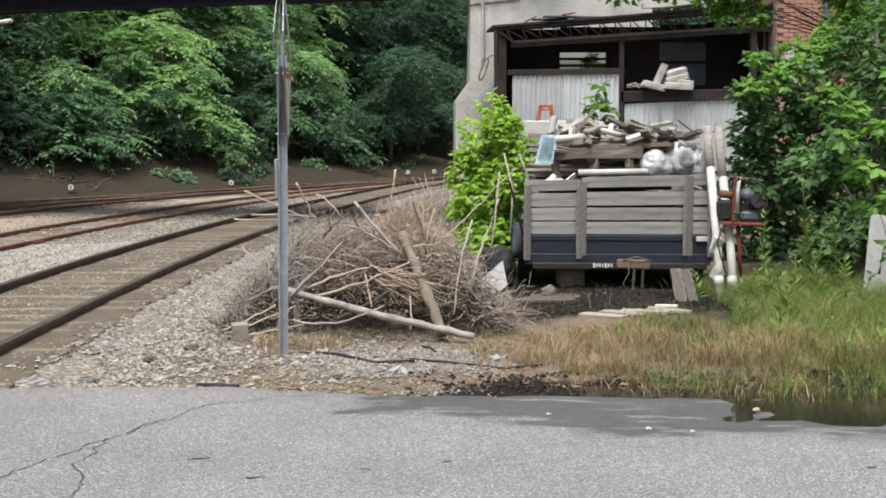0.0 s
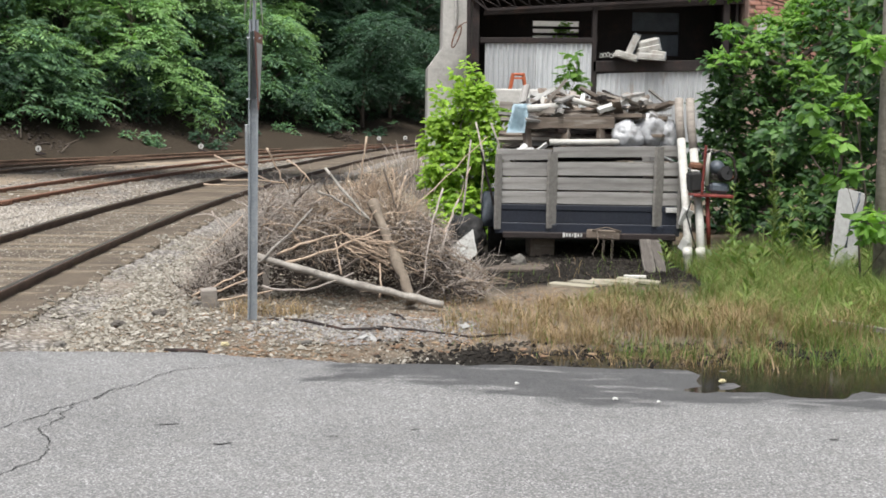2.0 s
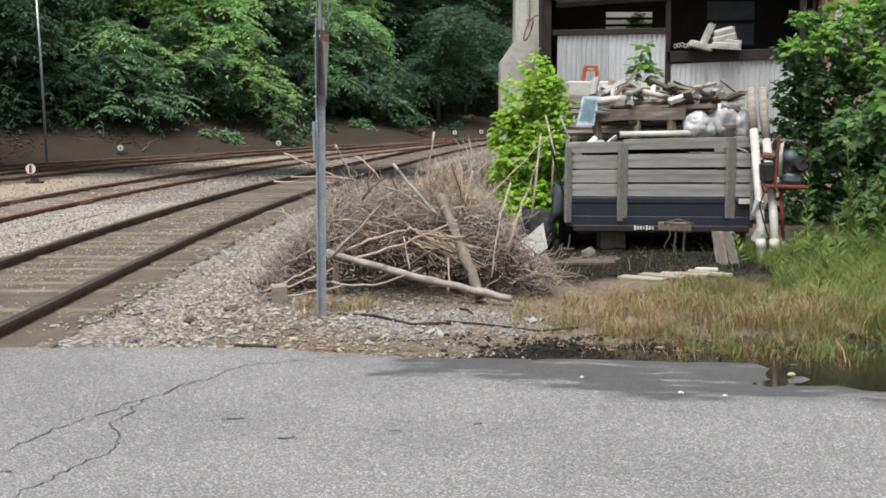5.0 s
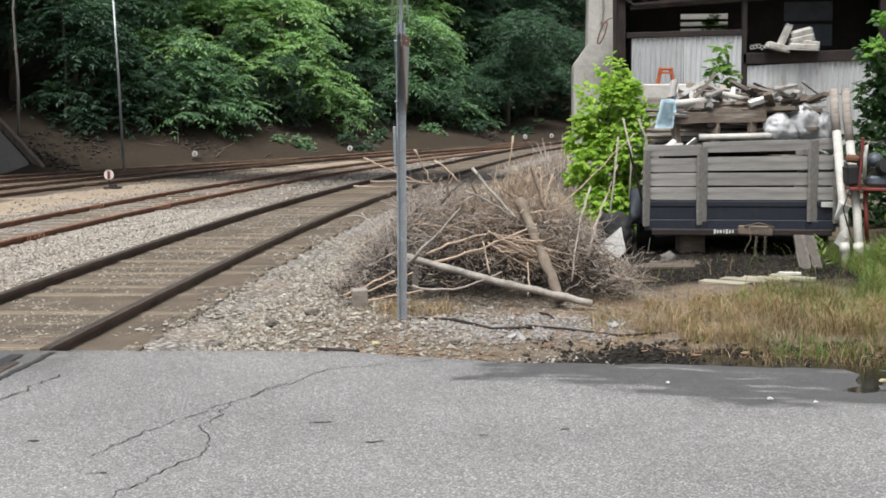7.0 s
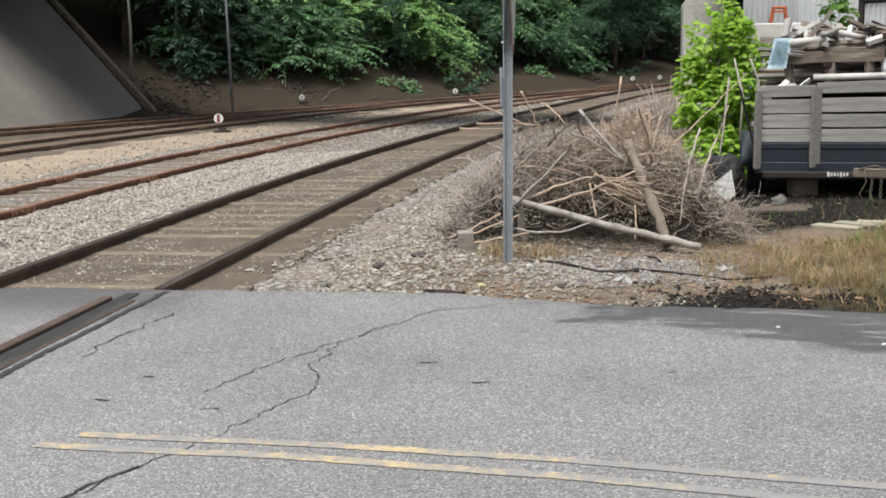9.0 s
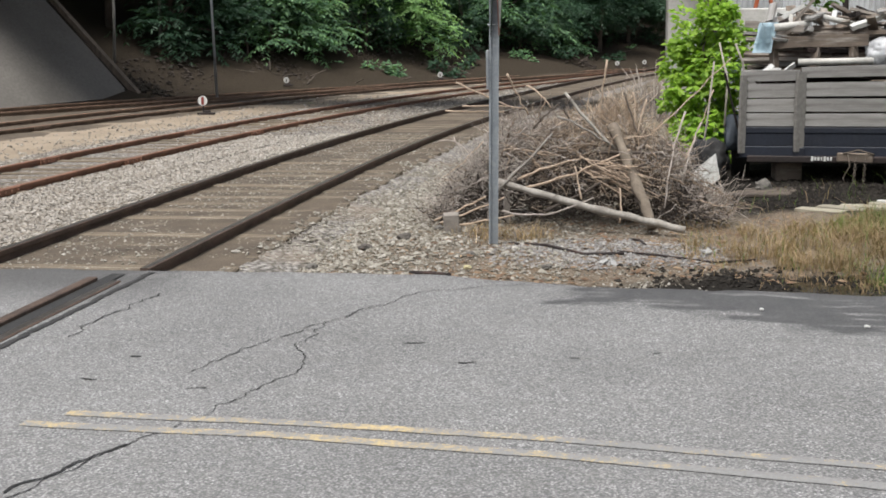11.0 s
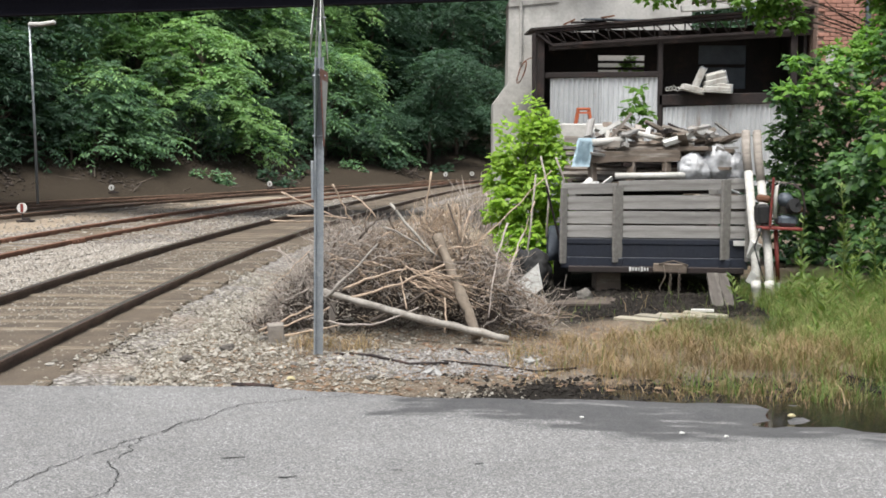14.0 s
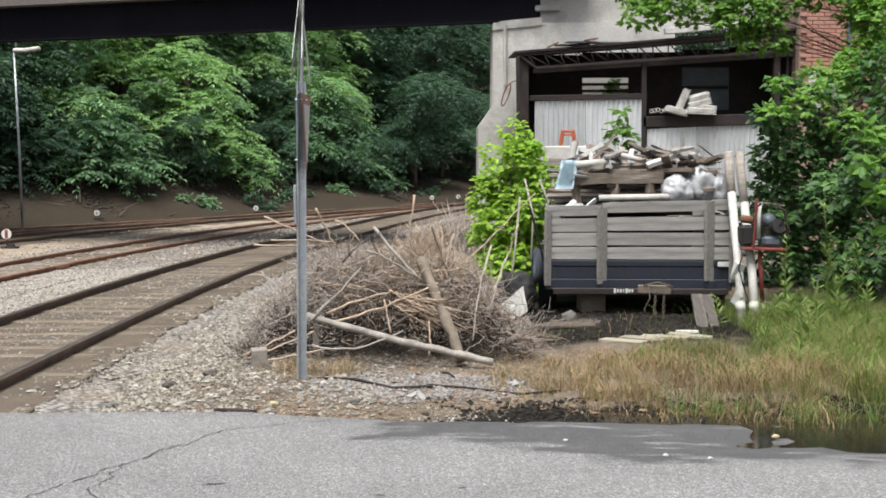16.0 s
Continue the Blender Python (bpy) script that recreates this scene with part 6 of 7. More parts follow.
    # open side door or panel at the far corner
    part("mirror_bar", cylinder(bmesh.new(), 0.012, 0.7, (-1.08, 0.3, 0.85), (12, -14, 0), 8), DARK_STEEL, t)
    return t


truck()


def load():
    rng = random.Random(17)

    def lay(n, mats, x0, x1, y0, y1, z0, z1, long, thick, tilt, label, end_on=0.0):
        for i in range(n):
            x, y, z = rng.uniform(x0, x1), rng.uniform(y0, y1), rng.uniform(z0, z1)
            L = rng.uniform(*long)
            a = rng.gauss(0, 0.28) if rng.random() > end_on else rng.gauss(1.5, 0.3)
            d = Vector((math.cos(a), math.sin(a), rng.gauss(0, tilt))).normalized() * L / 2
            c = Vector((min(max(x, 1.35 + abs(d.x) * 0.9), 3.22 - abs(d.x) * 0.9) if abs(d.x) < 0.9 else 2.27, max(y, 13.62 + abs(d.y)), z))
            timber("scrap_board", c - d, c + d, rng.uniform(*thick), rng.uniform(0.02, 0.05), rng.choice(mats), label, "board", "scrap lumber on the truck", rng.uniform(-25, 25))

    dull, pale = [SCRAP, SCRAP, DARK_STEEL], [SCRAP_PALE, SCRAP, PLANK]
    lay(30, dull, 1.4, 3.1, 13.7, 15.6, 0.75, 1.2, (0.8, 1.7), (0.09, 0.16), 0.02, "dark old scrap board stacked on the truck")
    lay(16, dull + pale, 1.6, 2.7, 13.75, 14.8, 1.2, 1.42, (0.7, 1.5), (0.09, 0.15), 0.03, "brown old scrap board stacked on the truck")
    lay(16, pale, 1.6, 3.0, 13.75, 14.9, 1.46, 1.6, (0.6, 1.3), (0.08, 0.14), 0.06, "weathered scrap board on top of the load")
    lay(46, pale + dull, 1.55, 3.15, 13.75, 14.9, 1.6, 1.8, (0.22, 0.7), (0.06, 0.12), 0.22, "short broken scrap board on top of the load", 0.5)
    lay(34, [SCRAP_PALE, PLANK, WHITE, SCRAP, WHITE_PIPE], 1.5, 3.15, 13.7, 14.6, 1.6, 1.84, (0.12, 0.38), (0.04, 0.1), 0.5, "small broken scrap piece on top of the load", 0.4)
    timber("scrap_board", (1.30, 13.62, 1.70), (1.9, 13.68, 1.64), 0.04, 0.075, SCRAP_PALE, "pale plank sticking out of the load", "board", "scrap lumber on the truck")
    timber("scrap_board", (1.5, 13.68, 1.5), (2.55, 13.7, 1.52), 0.05, 0.12, SCRAP, "brown plank across the load", "board", "scrap lumber on the truck")
    for x in (1.62, 2.02, 2.42):
        timber("scrap_board", (x, 13.7, 1.22), (x + rng.uniform(-0.03, 0.03), 13.72, 1.5), 0.09, 0.06, SCRAP, "brown upright block in the stacked load", "board", "scrap lumber on the truck")
    for a, b, r in (((1.85, 13.6, 1.3), (2.6, 13.62, 1.31), 0.035), ((1.6, 13.6, 1.66), (1.95, 13.75, 1.69), 0.04), ((2.1, 13.75, 1.76), (2.5, 13.9, 1.66), 0.03)):
        tagged(tubes("pipe", [([a, b], r)], WHITE_PIPE, None, 14), "off-white plastic pipe lying in the load", "pipe", "plastic pipes")
    for i in range(9):
        x, z = rng.uniform(1.5, 2.9), rng.uniform(1.68, 1.76)
        s = timber("scrap_strip", (x, 13.85, z), (x + rng.uniform(-0.16, 0.16), 13.9, z + rng.uniform(0.02, 0.1)), rng.uniform(0.04, 0.09), 0.012, rng.choice([WHITE, WHITE_PIPE, SCRAP_PALE]), "pale broken strip poking out of the load", "strip", "loose strips", rng.uniform(0, 90))
    # torn white pieces along the tail
    for i, (x, z) in enumerate(((1.36, 1.22), (1.5, 1.21), (1.58, 1.23), (1.72, 1.22))):
        timber("scrap_strip", (x, 13.56, z - 0.02), (x + 0.1, 13.6, z + 0.06 * (1 if i % 2 else -0.3)), 0.06, 0.015, WHITE, "white broken trim piece at the tailgate", "strip", "loose strips", 40 * i)


load()


def lumpy(name, at, size, material, label, category, seed, amp=0.3, group=""):
    """A crumpled rounded heap, like a filled bag."""
    bm = bmesh.new()
    bmesh.ops.create_icosphere(bm, subdivisions=4, radius=1)
    for v in bm.verts:
        q = v.co.copy()
        k = 1 + 0.9 * amp * noise.noise(q * 1.5 + Vector((seed, 0, 0))) - 0.9 * amp * abs(noise.noise(q * 2.6 + Vector((0, seed, 0)))) - 0.5 * amp * abs(noise.noise(q * 6.0 + Vector((0, 0, seed)))) - 0.16 * abs(noise.noise(q * 8.0 + Vector((seed, 0, seed)))) + 0.2 * amp
        v.co = Vector((q.x * size[0], q.y * size[1], max(q.z, -0.75) * size[2])) * k
    ob = part(name, bm, material, None, smooth=True)
    ob.matrix_basis = pose(*at)
    return tagged(ob, label, category, group)


lumpy("plastic_bag", (2.7, 13.7, 1.38), (0.2, 0.13, 0.17), PLASTIC_BAG, "crumpled clear plastic bag in the load", "plastic bag", 1.0, 0.24, "plastic bags")
lumpy("plastic_bag", (2.94, 13.72, 1.42), (0.18, 0.13, 0.2), PLASTIC_BAG, "crumpled clear plastic bag in the load", "plastic bag", 4.0, 0.28, "plastic bags")
lumpy("plastic_bag", (3.14, 13.74, 1.36), (0.13, 0.12, 0.18), PLASTIC_BAG, "crumpled clear plastic bag in the load", "plastic bag", 7.0, 0.28, "plastic bags")
def limp_sheet(name, corners, material, label, category, lift=0.03):
    """A creased sheet hung between four corners."""
    a, b, c, d = (Vector(p) for p in corners)
    bm = bmesh.new()
    rows = [[bm.verts.new(a.lerp(b, i / 7).lerp(d.lerp(c, i / 7), j / 7) + Vector((0.25, 1, 0.3)) * lift * (noise.noise(Vector((i * 0.55, j * 0.5, 3))) + 0.5 * noise.noise(Vector((i * 1.3, j * 1.1, 7))))) for i in range(8)] for j in range(8)]
    for p, q in zip(rows, rows[1:]):
        for i in range(7):
            bm.faces.new((p[i], p[i + 1], q[i + 1], q[i]))
    bmesh.ops.solidify(bm, geom=list(bm.faces), thickness=0.008)
    return tagged(part(name, bm, material, None, smooth=True), label, category)


limp_sheet("white_sack", ((0.72, 13.15, 0.14), (1.02, 13.3, 0.37), (1.06, 13.15, 0.12), (0.90, 13.05, 0.02)), WHITE, "flat white sack leaning beside the truck wheel", "sack")
lumpy("black_sack", (0.98, 13.9, 0.22), (0.24, 0.22, 0.27), BLACK, "black plastic sack beside the truck", "sack", 5.0, 0.3)
lumpy("rock", (1.48, 13.0, 0.06), (0.09, 0.08, 0.08), SLOPE, "grey rough rock under the truck tail", "rock", 3.0, 0.3)


def tarp():
    bm = bmesh.new()
    vs = [[bm.verts.new((1.38 + 0.19 * i / 5 + 0.07 * (1 - j / 6) + 0.012 * noise.noise(Vector((i * 0.9, j * 0.7, 2))), 13.6 + 0.05 * noise.noise(Vector((i * 0.8, j * 0.6, 0))), 1.71 - 0.052 * j)) for i in range(6)] for j in range(7)]
    for j in range(6):
        for i in range(5):
            bm.faces.new((vs[j][i], vs[j][i + 1], vs[j + 1][i + 1], vs[j + 1][i]))
    bmesh.ops.solidify(bm, geom=list(bm.faces), thickness=0.006)
    tagged(part("tarp", bm, TARP_BLUE, None, smooth=True), "pale blue tarp scrap hanging off the load", "tarp")


tarp()
# the truck stands slightly turned, and its load with it
TURN = Matrix.Translation((1.29, 13.5, 0)) @ pose(0, 0, 0, 0, 0, -6.0) @ Matrix.Translation((-1.29, -13.5, 0))
for ob in list(scene.collection.objects):
    if ob.parent is None and ob.name.split(".")[0] in ("stake_truck", "scrap_board", "scrap_strip", "plastic_bag", "tarp", "pipe"):
        ob.matrix_basis = TURN @ ob.matrix_basis
for x, dx in ((3.22, -0.04), (3.34, -0.02)):
    t = tagged(new("leaning_pipe"), "white plastic pipe leaning upright against the truck", "pipe", "plastic pipes")
    a, b = Vector((x + dx, 12.55, 0.02)), Vector((x, 13.38, 1.78))
    m = a.lerp(b, 0.76 if x < 3.3 else 0.7)
    tubes("lower", [([a, a.lerp(b, 0.3) + Vector((0.012, 0, 0)), m], 0.044)], WHITE_PIPE, t, 16)
    tubes("upper", [([m, m.lerp(b, 0.5) + Vector((-0.008, 0, 0)), b], 0.046)], SCRAP_PALE, t, 16, "brown stained upper length")
    tubes("collar", [([a.lerp(b, 0.08), a.lerp(b, 0.13)], 0.05)], WHITE_PIPE, t, 16)
tagged(part("paper_scrap", block((0.1, 0.012, 0.19), (3.17, 12.77, 0.56), (20, 14, 10), 0.004, 0.03), WHITE), "torn white wrapping stuck on the pipe", "paper")
tagged(part("paper_scrap", block((0.07, 0.012, 0.1), (3.15, 12.65, 0.3), (10, 30, 0), 0.004, 0.03), WHITE), "torn white wrapping stuck on the pipe", "paper")


def engine_stand():
    t = thing("engine_stand", (3.37, 12.8, 0), "small dark engine on a chipped red steel stand", "engine")
    tubes("post", [([(0.08, 0, 0.22), (0.05, 0.03, 0.78)], 0.022)], RED_PAINT, t, 12)
    tubes("foot", [([(0.1, -0.01, 0.0), (0.08, 0, 0.23)], 0.024)], GREY_PAINT, t, 12)
    part("tray", block((0.44, 0.24, 0.03), (0.08, 0.02, 0.79), (0, 2, 0), 0.006), RED_PAINT, t)
    part("upright", block((0.025, 0.025, 0.5), (-0.03, -0.1, 1.06), (0, 3, 0), 0.006), RED_PAINT, t)
    part("engine_block", block((0.13, 0.2, 0.2), (-0.09, 0.03, 0.93), (0, -4, 0), 0.02), BLACK, t)
    part("crankcase", block((0.2, 0.2, 0.11), (0.15, 0.02, 0.87), (0, 3, 0), 0.03), GREY_PAINT, t, "faded blue-grey crankcase")
    for k in range(5):
        part("cooling_fin", block((0.19 - 0.012 * k, 0.17, 0.01), (0.15, 0.02, 0.94 + 0.018 * k), (0, 4, 0), 0.003), DARK_STEEL, t)
    bm = bmesh.new()
    bmesh.ops.create_uvsphere(bm, u_segments=18, v_segments=10, radius=1, matrix=pose(0.13, 0.0, 1.08, 0, 12, 0) @ Matrix.Diagonal((0.085, 0.085, 0.075, 1)))
    part("flywheel_cover", bm, GREY_PAINT, t, "dull grey rounded cover", True)
    part("recoil_housing", cylinder(bmesh.new(), 0.075, 0.07, (0.2, -0.07, 1.02), (75, 0, 20), 18), BLACK, t)
    part("tank", block((0.13, 0.14, 0.08), (-0.08, 0.04, 1.09), (0, 8, 0), 0.025), RUST, t, "rusty fuel tank")
    part("muffler", cylinder(bmesh.new(), 0.04, 0.15, (0.24, 0.05, 0.98), (0, 90, 20), 14), RUST, t)
    part("air_cleaner", cylinder(bmesh.new(), 0.05, 0.07, (0.02, 0.0, 1.2), (10, 0, 0), 16), DARK_STEEL, t)
    part("lid_panel", block((0.3, 0.18, 0.015), (0.14, 0.06, 1.25), (0, 8, 4), 0.004), SCRAP, t, "bent brown cover sheet")
    tubes("exhaust_pipe", [([(0.0, -0.12, 0.9), (0.0, -0.13, 1.12), (0.01, -0.12, 1.22), (0.05, -0.1, 1.26)], 0.02)], WHITE_PIPE, t, 10, "pale pipe with red paint")
    tubes("frame_hoop", [([(0.27, -0.1, 0.82), (0.31, -0.1, 1.0), (0.27, -0.1, 1.18), (0.18, -0.1, 1.24)], 0.012)], DARK_STEEL, t, 8)
    tubes("hose", [([(-0.13, -0.1, 0.8), (-0.2, -0.12, 0.6), (-0.12, -0.1, 0.35), (-0.02, -0.08, 0.1)], 0.008), ([(0.2, -0.1, 1.0), (0.3, -0.1, 1.15), (0.18, -0.1, 1.27), (0.0, -0.08, 1.2)], 0.009)], BLACK, t, 6)


engine_stand()
for i, (a, b, w) in enumerate([((1.62, 11.5, 0.04), (1.98, 11.27, 0.04), 0.18), ((1.82, 11.6, 0.05), (2.18, 11.38, 0.045), 0.16), ((2.02, 11.68, 0.045), (2.42, 11.5, 0.05), 0.17), ((2.28, 11.72, 0.06), (2.66, 11.58, 0.04), 0.15)]):
    timber("ground_board", a, b, w, 0.025, PALE_BOARD, "pale yellowed board lying on the ground by the truck", "board", "boards on the ground")
timber("ground_board", (2.36, 11.78, 0.075), (2.56, 11.72, 0.08), 0.08, 0.02, WHITE, "white board scrap lying on the ground by the truck", "board", "boards on the ground")
for i in range(5):
    timber("ground_board", (1.0 + 0.1 * i, 12.6 + 0.12 * i, 0.02), (1.7 + 0.1 * i, 12.55 + 0.13 * i, 0.03), 0.09, 0.025, BARK, "dark wet board lying under the truck tail", "board", "boards on the ground")
timber("prop_board", (2.74, 12.35, 0.02), (2.81, 12.98, 0.29), 0.12, 0.05, PROP, "brown weathered board propped under the truck tail", "board")
timber("prop_board", (2.87, 12.4, 0.02), (2.92, 13.0, 0.28), 0.1, 0.05, PROP, "brown weathered board propped under the truck tail", "board")
tagged(part("wood_block", block((0.28, 0.25, 0.3), (1.8, 13.7, 0.15), (0, 0, 5), 0.012, 0.006), SCRAP), "brown wooden block under the truck body", "wood block")
for pts in ([(1.05, 14.2, 1.3), (0.98, 14.0, 0.7), (0.9, 13.8, 0.2)], [(1.12, 14.4, 1.5), (1.2, 14.2, 1.1), (1.16, 14.0, 0.6)], [(1.22, 13.6, 1.5), (1.3, 13.6, 1.3), (1.36, 13.6, 1.0)]):
    tagged(tubes("stick", [(pts, 0.012)], SCRAP_PALE, None, 6), "thin dry pole leaning beside the truck", "stick", "poles beside the truck")

lumpy("dirt_mound", (0.28, 15.2, 0.1), (0.5, 0.6, 0.55), STRAW_MAT, "tan dry earth mound beside the bush", "mound", 6.0, 0.2)
# leaning pale panel, wooden post and bits on the verge
t = thing("panel", (4.6, 12.0, 0.08), "grey-white painted panel leaning in the weeds", "panel", turn=12)
part("sheet", block((0.3, 0.03, 0.85), (0, 0, 0.42), (-14, 14, 0), 0.006), PANEL_GREY, t)
tubes("stripe", [([(-0.1, -0.14, 0.28), (-0.02, -0.08, 0.5), (0.1, -0.02, 0.72), (0.12, 0.0, 0.8)], 0.014)], GREY_PAINT, t, 6)
post = tagged(new("wooden_post"), "weathered wooden post wrapped in green climbers", "post")
tubes("shaft", [([(4.37, 10.5, -0.1), (4.35, 10.5, 1.5), (4.33, 10.5, 3.0), (4.31, 10.5, 4.6)], [0.1, 0.095, 0.09, 0.085])], SCRAP_PALE, post, 14)
for x, y, s, mat, label in ((2.16, 7.6, 0.022, YELLOW_SCRAP, "pale leaf scrap floating at the puddle's edge"), (1.38, 7.05, 0.018, WHITE, "small white pebble on the wet road"), (1.62, 6.98, 0.014, WHITE, "small white pebble on the wet road"), (-1.05, 8.6, 0.03, YELLOW_SCRAP, "yellow wrapper scrap on the verge"), (0.85, 7.45, 0.014, WHITE, "small white pebble on the wet road")):
    ob = lumpy("scrap" if mat is YELLOW_SCRAP else "pebble", (x, y, max(road_z(x, y), -0.03) + s * 0.4), (s, s * 0.8, s * 0.6), mat, label, "litter", x, 0.3)
for x, y, w, tilt in ((-0.1, 8.95, 0.08, 16), (-0.03, 8.88, 0.07, -24), (0.67, 9.45, 0.06, 12)):
    tagged(part("paper_scrap", block((w, 0.035, 0.012), (x, y, ground_z(x, y) + 0.025), (tilt, -tilt, 3 * tilt), 0.003, 0.016), PANEL_GREY), "torn white plastic scrap on the gravel", "litter")
for i, (x, y, r) in enumerate(((-1.72, 9.95, 0.055), (-2.0, 9.7, 0.05), (-1.5, 10.4, 0.035), (-2.35, 9.3, 0.045), (-1.1, 9.2, 0.03), (-0.5, 8.75, 0.03))):
    lumpy("rock", (x, y, ground_z(x, y) + r * 0.4), (r * 1.2, r, r * 0.7), PROP if i < 2 else SLOPE, "dark rough stone lying in the gravel" if i < 2 else "grey rough stone lying in the gravel", "rock", i * 2.0, 0.3, "stones in the gravel")
timber("stick", (3.35, 9.1, 0.1), (3.75, 8.85, 0.07), 0.05, 0.04, SCRAP_PALE, "pale stick lying in the grass", "stick")
timber("stick", (3.9, 8.9, 0.1), (4.4, 8.6, 0.07), 0.06, 0.04, SCRAP_PALE, "pale stick lying in the grass", "stick")


# ---- corrugated shed against the abutment ----
def corrugated(name, x0, x1, z0, z1a, z1b, y, parent):
    """A ribbed sheet; its top edge runs from z1a to z1b."""
    n = int((x1 - x0) / 0.0115)
    vs, fs = [], []
    for i in range(n + 1):
        x = x0 + (x1 - x0) * i / n
        k = (x / 0.092) % 1.0
        d = 0.03 * (1 if k < 0.25 else 1 - (k - 0.25) / 0.15 if k < 0.4 else 0 if k < 0.85 else (k - 0.85) / 0.15)
        top = z1a + (z1b - z1a) * i / n
        vs += [(x, y - d, z0), (x, y - d, top), (x, y - d + 0.004, z0), (x, y - d + 0.004, top)]
        if i:
            a = 4 * i
            fs += [(a - 4, a, a + 1, a - 3), (a - 2, a - 1, a + 3, a + 2)]
    return sheet(name, vs, fs, CORRUGATED, parent)


def shed():
    t = thing("shed", (0, 0, 0), "derelict open shed with corrugated metal sides and dark steel frame", "shed")
    y = 23.5
    corrugated("corrugated_sheet", 1.98, 2.93, -0.1, 2.86, 2.885, y, t)
    corrugated("corrugated_sheet", 2.935, 3.98, -0.1, 2.885, 2.905, y + 0.006, t)
    corrugated("corrugated_sheet", 4.09, 5.0, -0.1, 2.33, 2.37, y, t)
    corrugated("corrugated_sheet", 5.005, 6.6, -0.1, 2.37, 2.43, y + 0.006, t)
    part("rail", block((2.2, 0.09, 0.1), (2.98, y - 0.01, 2.93), (0, -0.8, 0), 0.01), DARK_STEEL, t)
    part("rail", block((2.7, 0.12, 0.2), (5.35, y + 0.0, 2.49), (0, -1.2, 0), 0.01), DARK_STEEL, t)
    for x, top, w in ((1.80, 3.65, 0.13), (4.02, 3.75, 0.09), (6.5, 3.9, 0.12)):
        part("post", block((w, 0.12, top + 0.1), (x, y + 0.0, top / 2 - 0.05), (0, 0, 0), 0.008), DARK_STEEL, t)
    part("post", block((0.07, 0.07, 3.7), (1.66, y - 0.35, 1.8), (0, -0.6, 0), 0.008), DARK_STEEL, t)
    # lattice joist
    runs = []
    a0, a1 = Vector((1.68, y - 0.12, 3.70)), Vector((6.9, y - 0.12, 4.12))
    b0, b1 = Vector((2.0, y - 0.12, 3.47)), Vector((6.9, y - 0.12, 3.78))
    n = 18
    for i in range(n):
        runs.append(([b0.lerp(b1, i / n), a0.lerp(a1, (i + 0.55) / n)], 0.013))
        runs.append(([a0.lerp(a1, (i + 0.55) / n), b0.lerp(b1, (i + 1) / n)], 0.013))
    tubes("lattice", runs, DARK_STEEL, t, 6)
    for p, q in ((a0, a1), (b0, b1)):
        timber("chord", p, q, 0.05, 0.05, DARK_STEEL, "", "", parent=t)
    timber("chord", (1.68, y - 0.12, 3.70), (2.0, y - 0.12, 3.47), 0.04, 0.04, DARK_STEEL, "", "", parent=t)
    timber("beam", (1.95, y + 0.02, 3.42), (6.9, y + 0.02, 3.72), 0.08, 0.09, DARK_STEEL, "", "", parent=t)
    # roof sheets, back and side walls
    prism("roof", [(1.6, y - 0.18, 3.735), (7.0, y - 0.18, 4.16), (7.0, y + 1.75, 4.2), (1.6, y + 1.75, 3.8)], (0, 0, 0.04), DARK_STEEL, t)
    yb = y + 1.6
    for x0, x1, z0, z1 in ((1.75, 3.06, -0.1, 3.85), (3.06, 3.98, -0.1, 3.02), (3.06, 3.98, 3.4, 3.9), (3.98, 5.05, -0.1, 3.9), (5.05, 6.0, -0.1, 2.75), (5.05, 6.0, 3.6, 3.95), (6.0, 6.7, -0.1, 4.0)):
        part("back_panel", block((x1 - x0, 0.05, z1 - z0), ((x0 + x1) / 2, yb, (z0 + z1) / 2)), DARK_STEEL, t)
    for z in (3.14, 3.27):
        part("mullion", block((0.92, 0.05, 0.05), (3.52, yb - 0.01, z)), DARK_STEEL, t)
    part("mullion", block((0.95, 0.05, 0.06), (5.5, yb - 0.01, 3.2)), DARK_STEEL, t)
    part("window_board", block((1.05, 0.03, 0.95), (5.52, yb + 0.04, 3.17)), GREY_PAINT, t)
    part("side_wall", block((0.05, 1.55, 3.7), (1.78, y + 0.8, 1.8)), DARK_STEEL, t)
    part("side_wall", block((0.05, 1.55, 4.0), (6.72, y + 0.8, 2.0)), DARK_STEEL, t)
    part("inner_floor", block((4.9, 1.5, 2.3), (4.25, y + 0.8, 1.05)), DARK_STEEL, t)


shed()
shrub("sapling", (3.8, 25.35, 0), [(3.62, 25.35, 3.2, 0.16), (3.85, 25.35, 3.1, 0.18), (3.75, 25.35, 3.35, 0.12)], 1500, 0.09, HIGH_LEAF, "leafy sapling outside the shed's rear window", "sapling", 91, 0.012)
for i, (a, b, mat, w) in enumerate([((2.35, 23.4, 3.88), (3.0, 23.5, 3.9), DARK_STEEL, 0.12), ((2.55, 23.3, 3.93), (3.6, 23.6, 3.94), GREY_PAINT, 0.2), ((2.9, 23.3, 3.96), (3.12, 23.35, 4.0), RUST, 0.14), ((2.2, 23.4, 3.84), (2.42, 23.4, 3.94), RUST, 0.05)]):
    timber("roof_scrap", a, b, w, 0.03, mat, "loose rusty scrap lying on the shed roof", "scrap", "scrap on the shed roof")
timber("metal_strip", (4.35, 23.25, 4.12), (6.1, 23.3, 4.27), 0.16, 0.11, WHITE, "long white metal strip along the shed roof", "metal strip")
tagged(part("low_wall", block((0.95, 0.5, 2.15), (2.55, 22.6, 0.93), bevel=0.02, wobble=0.01), CONCRETE), "low white painted block wall before the shed", "wall")


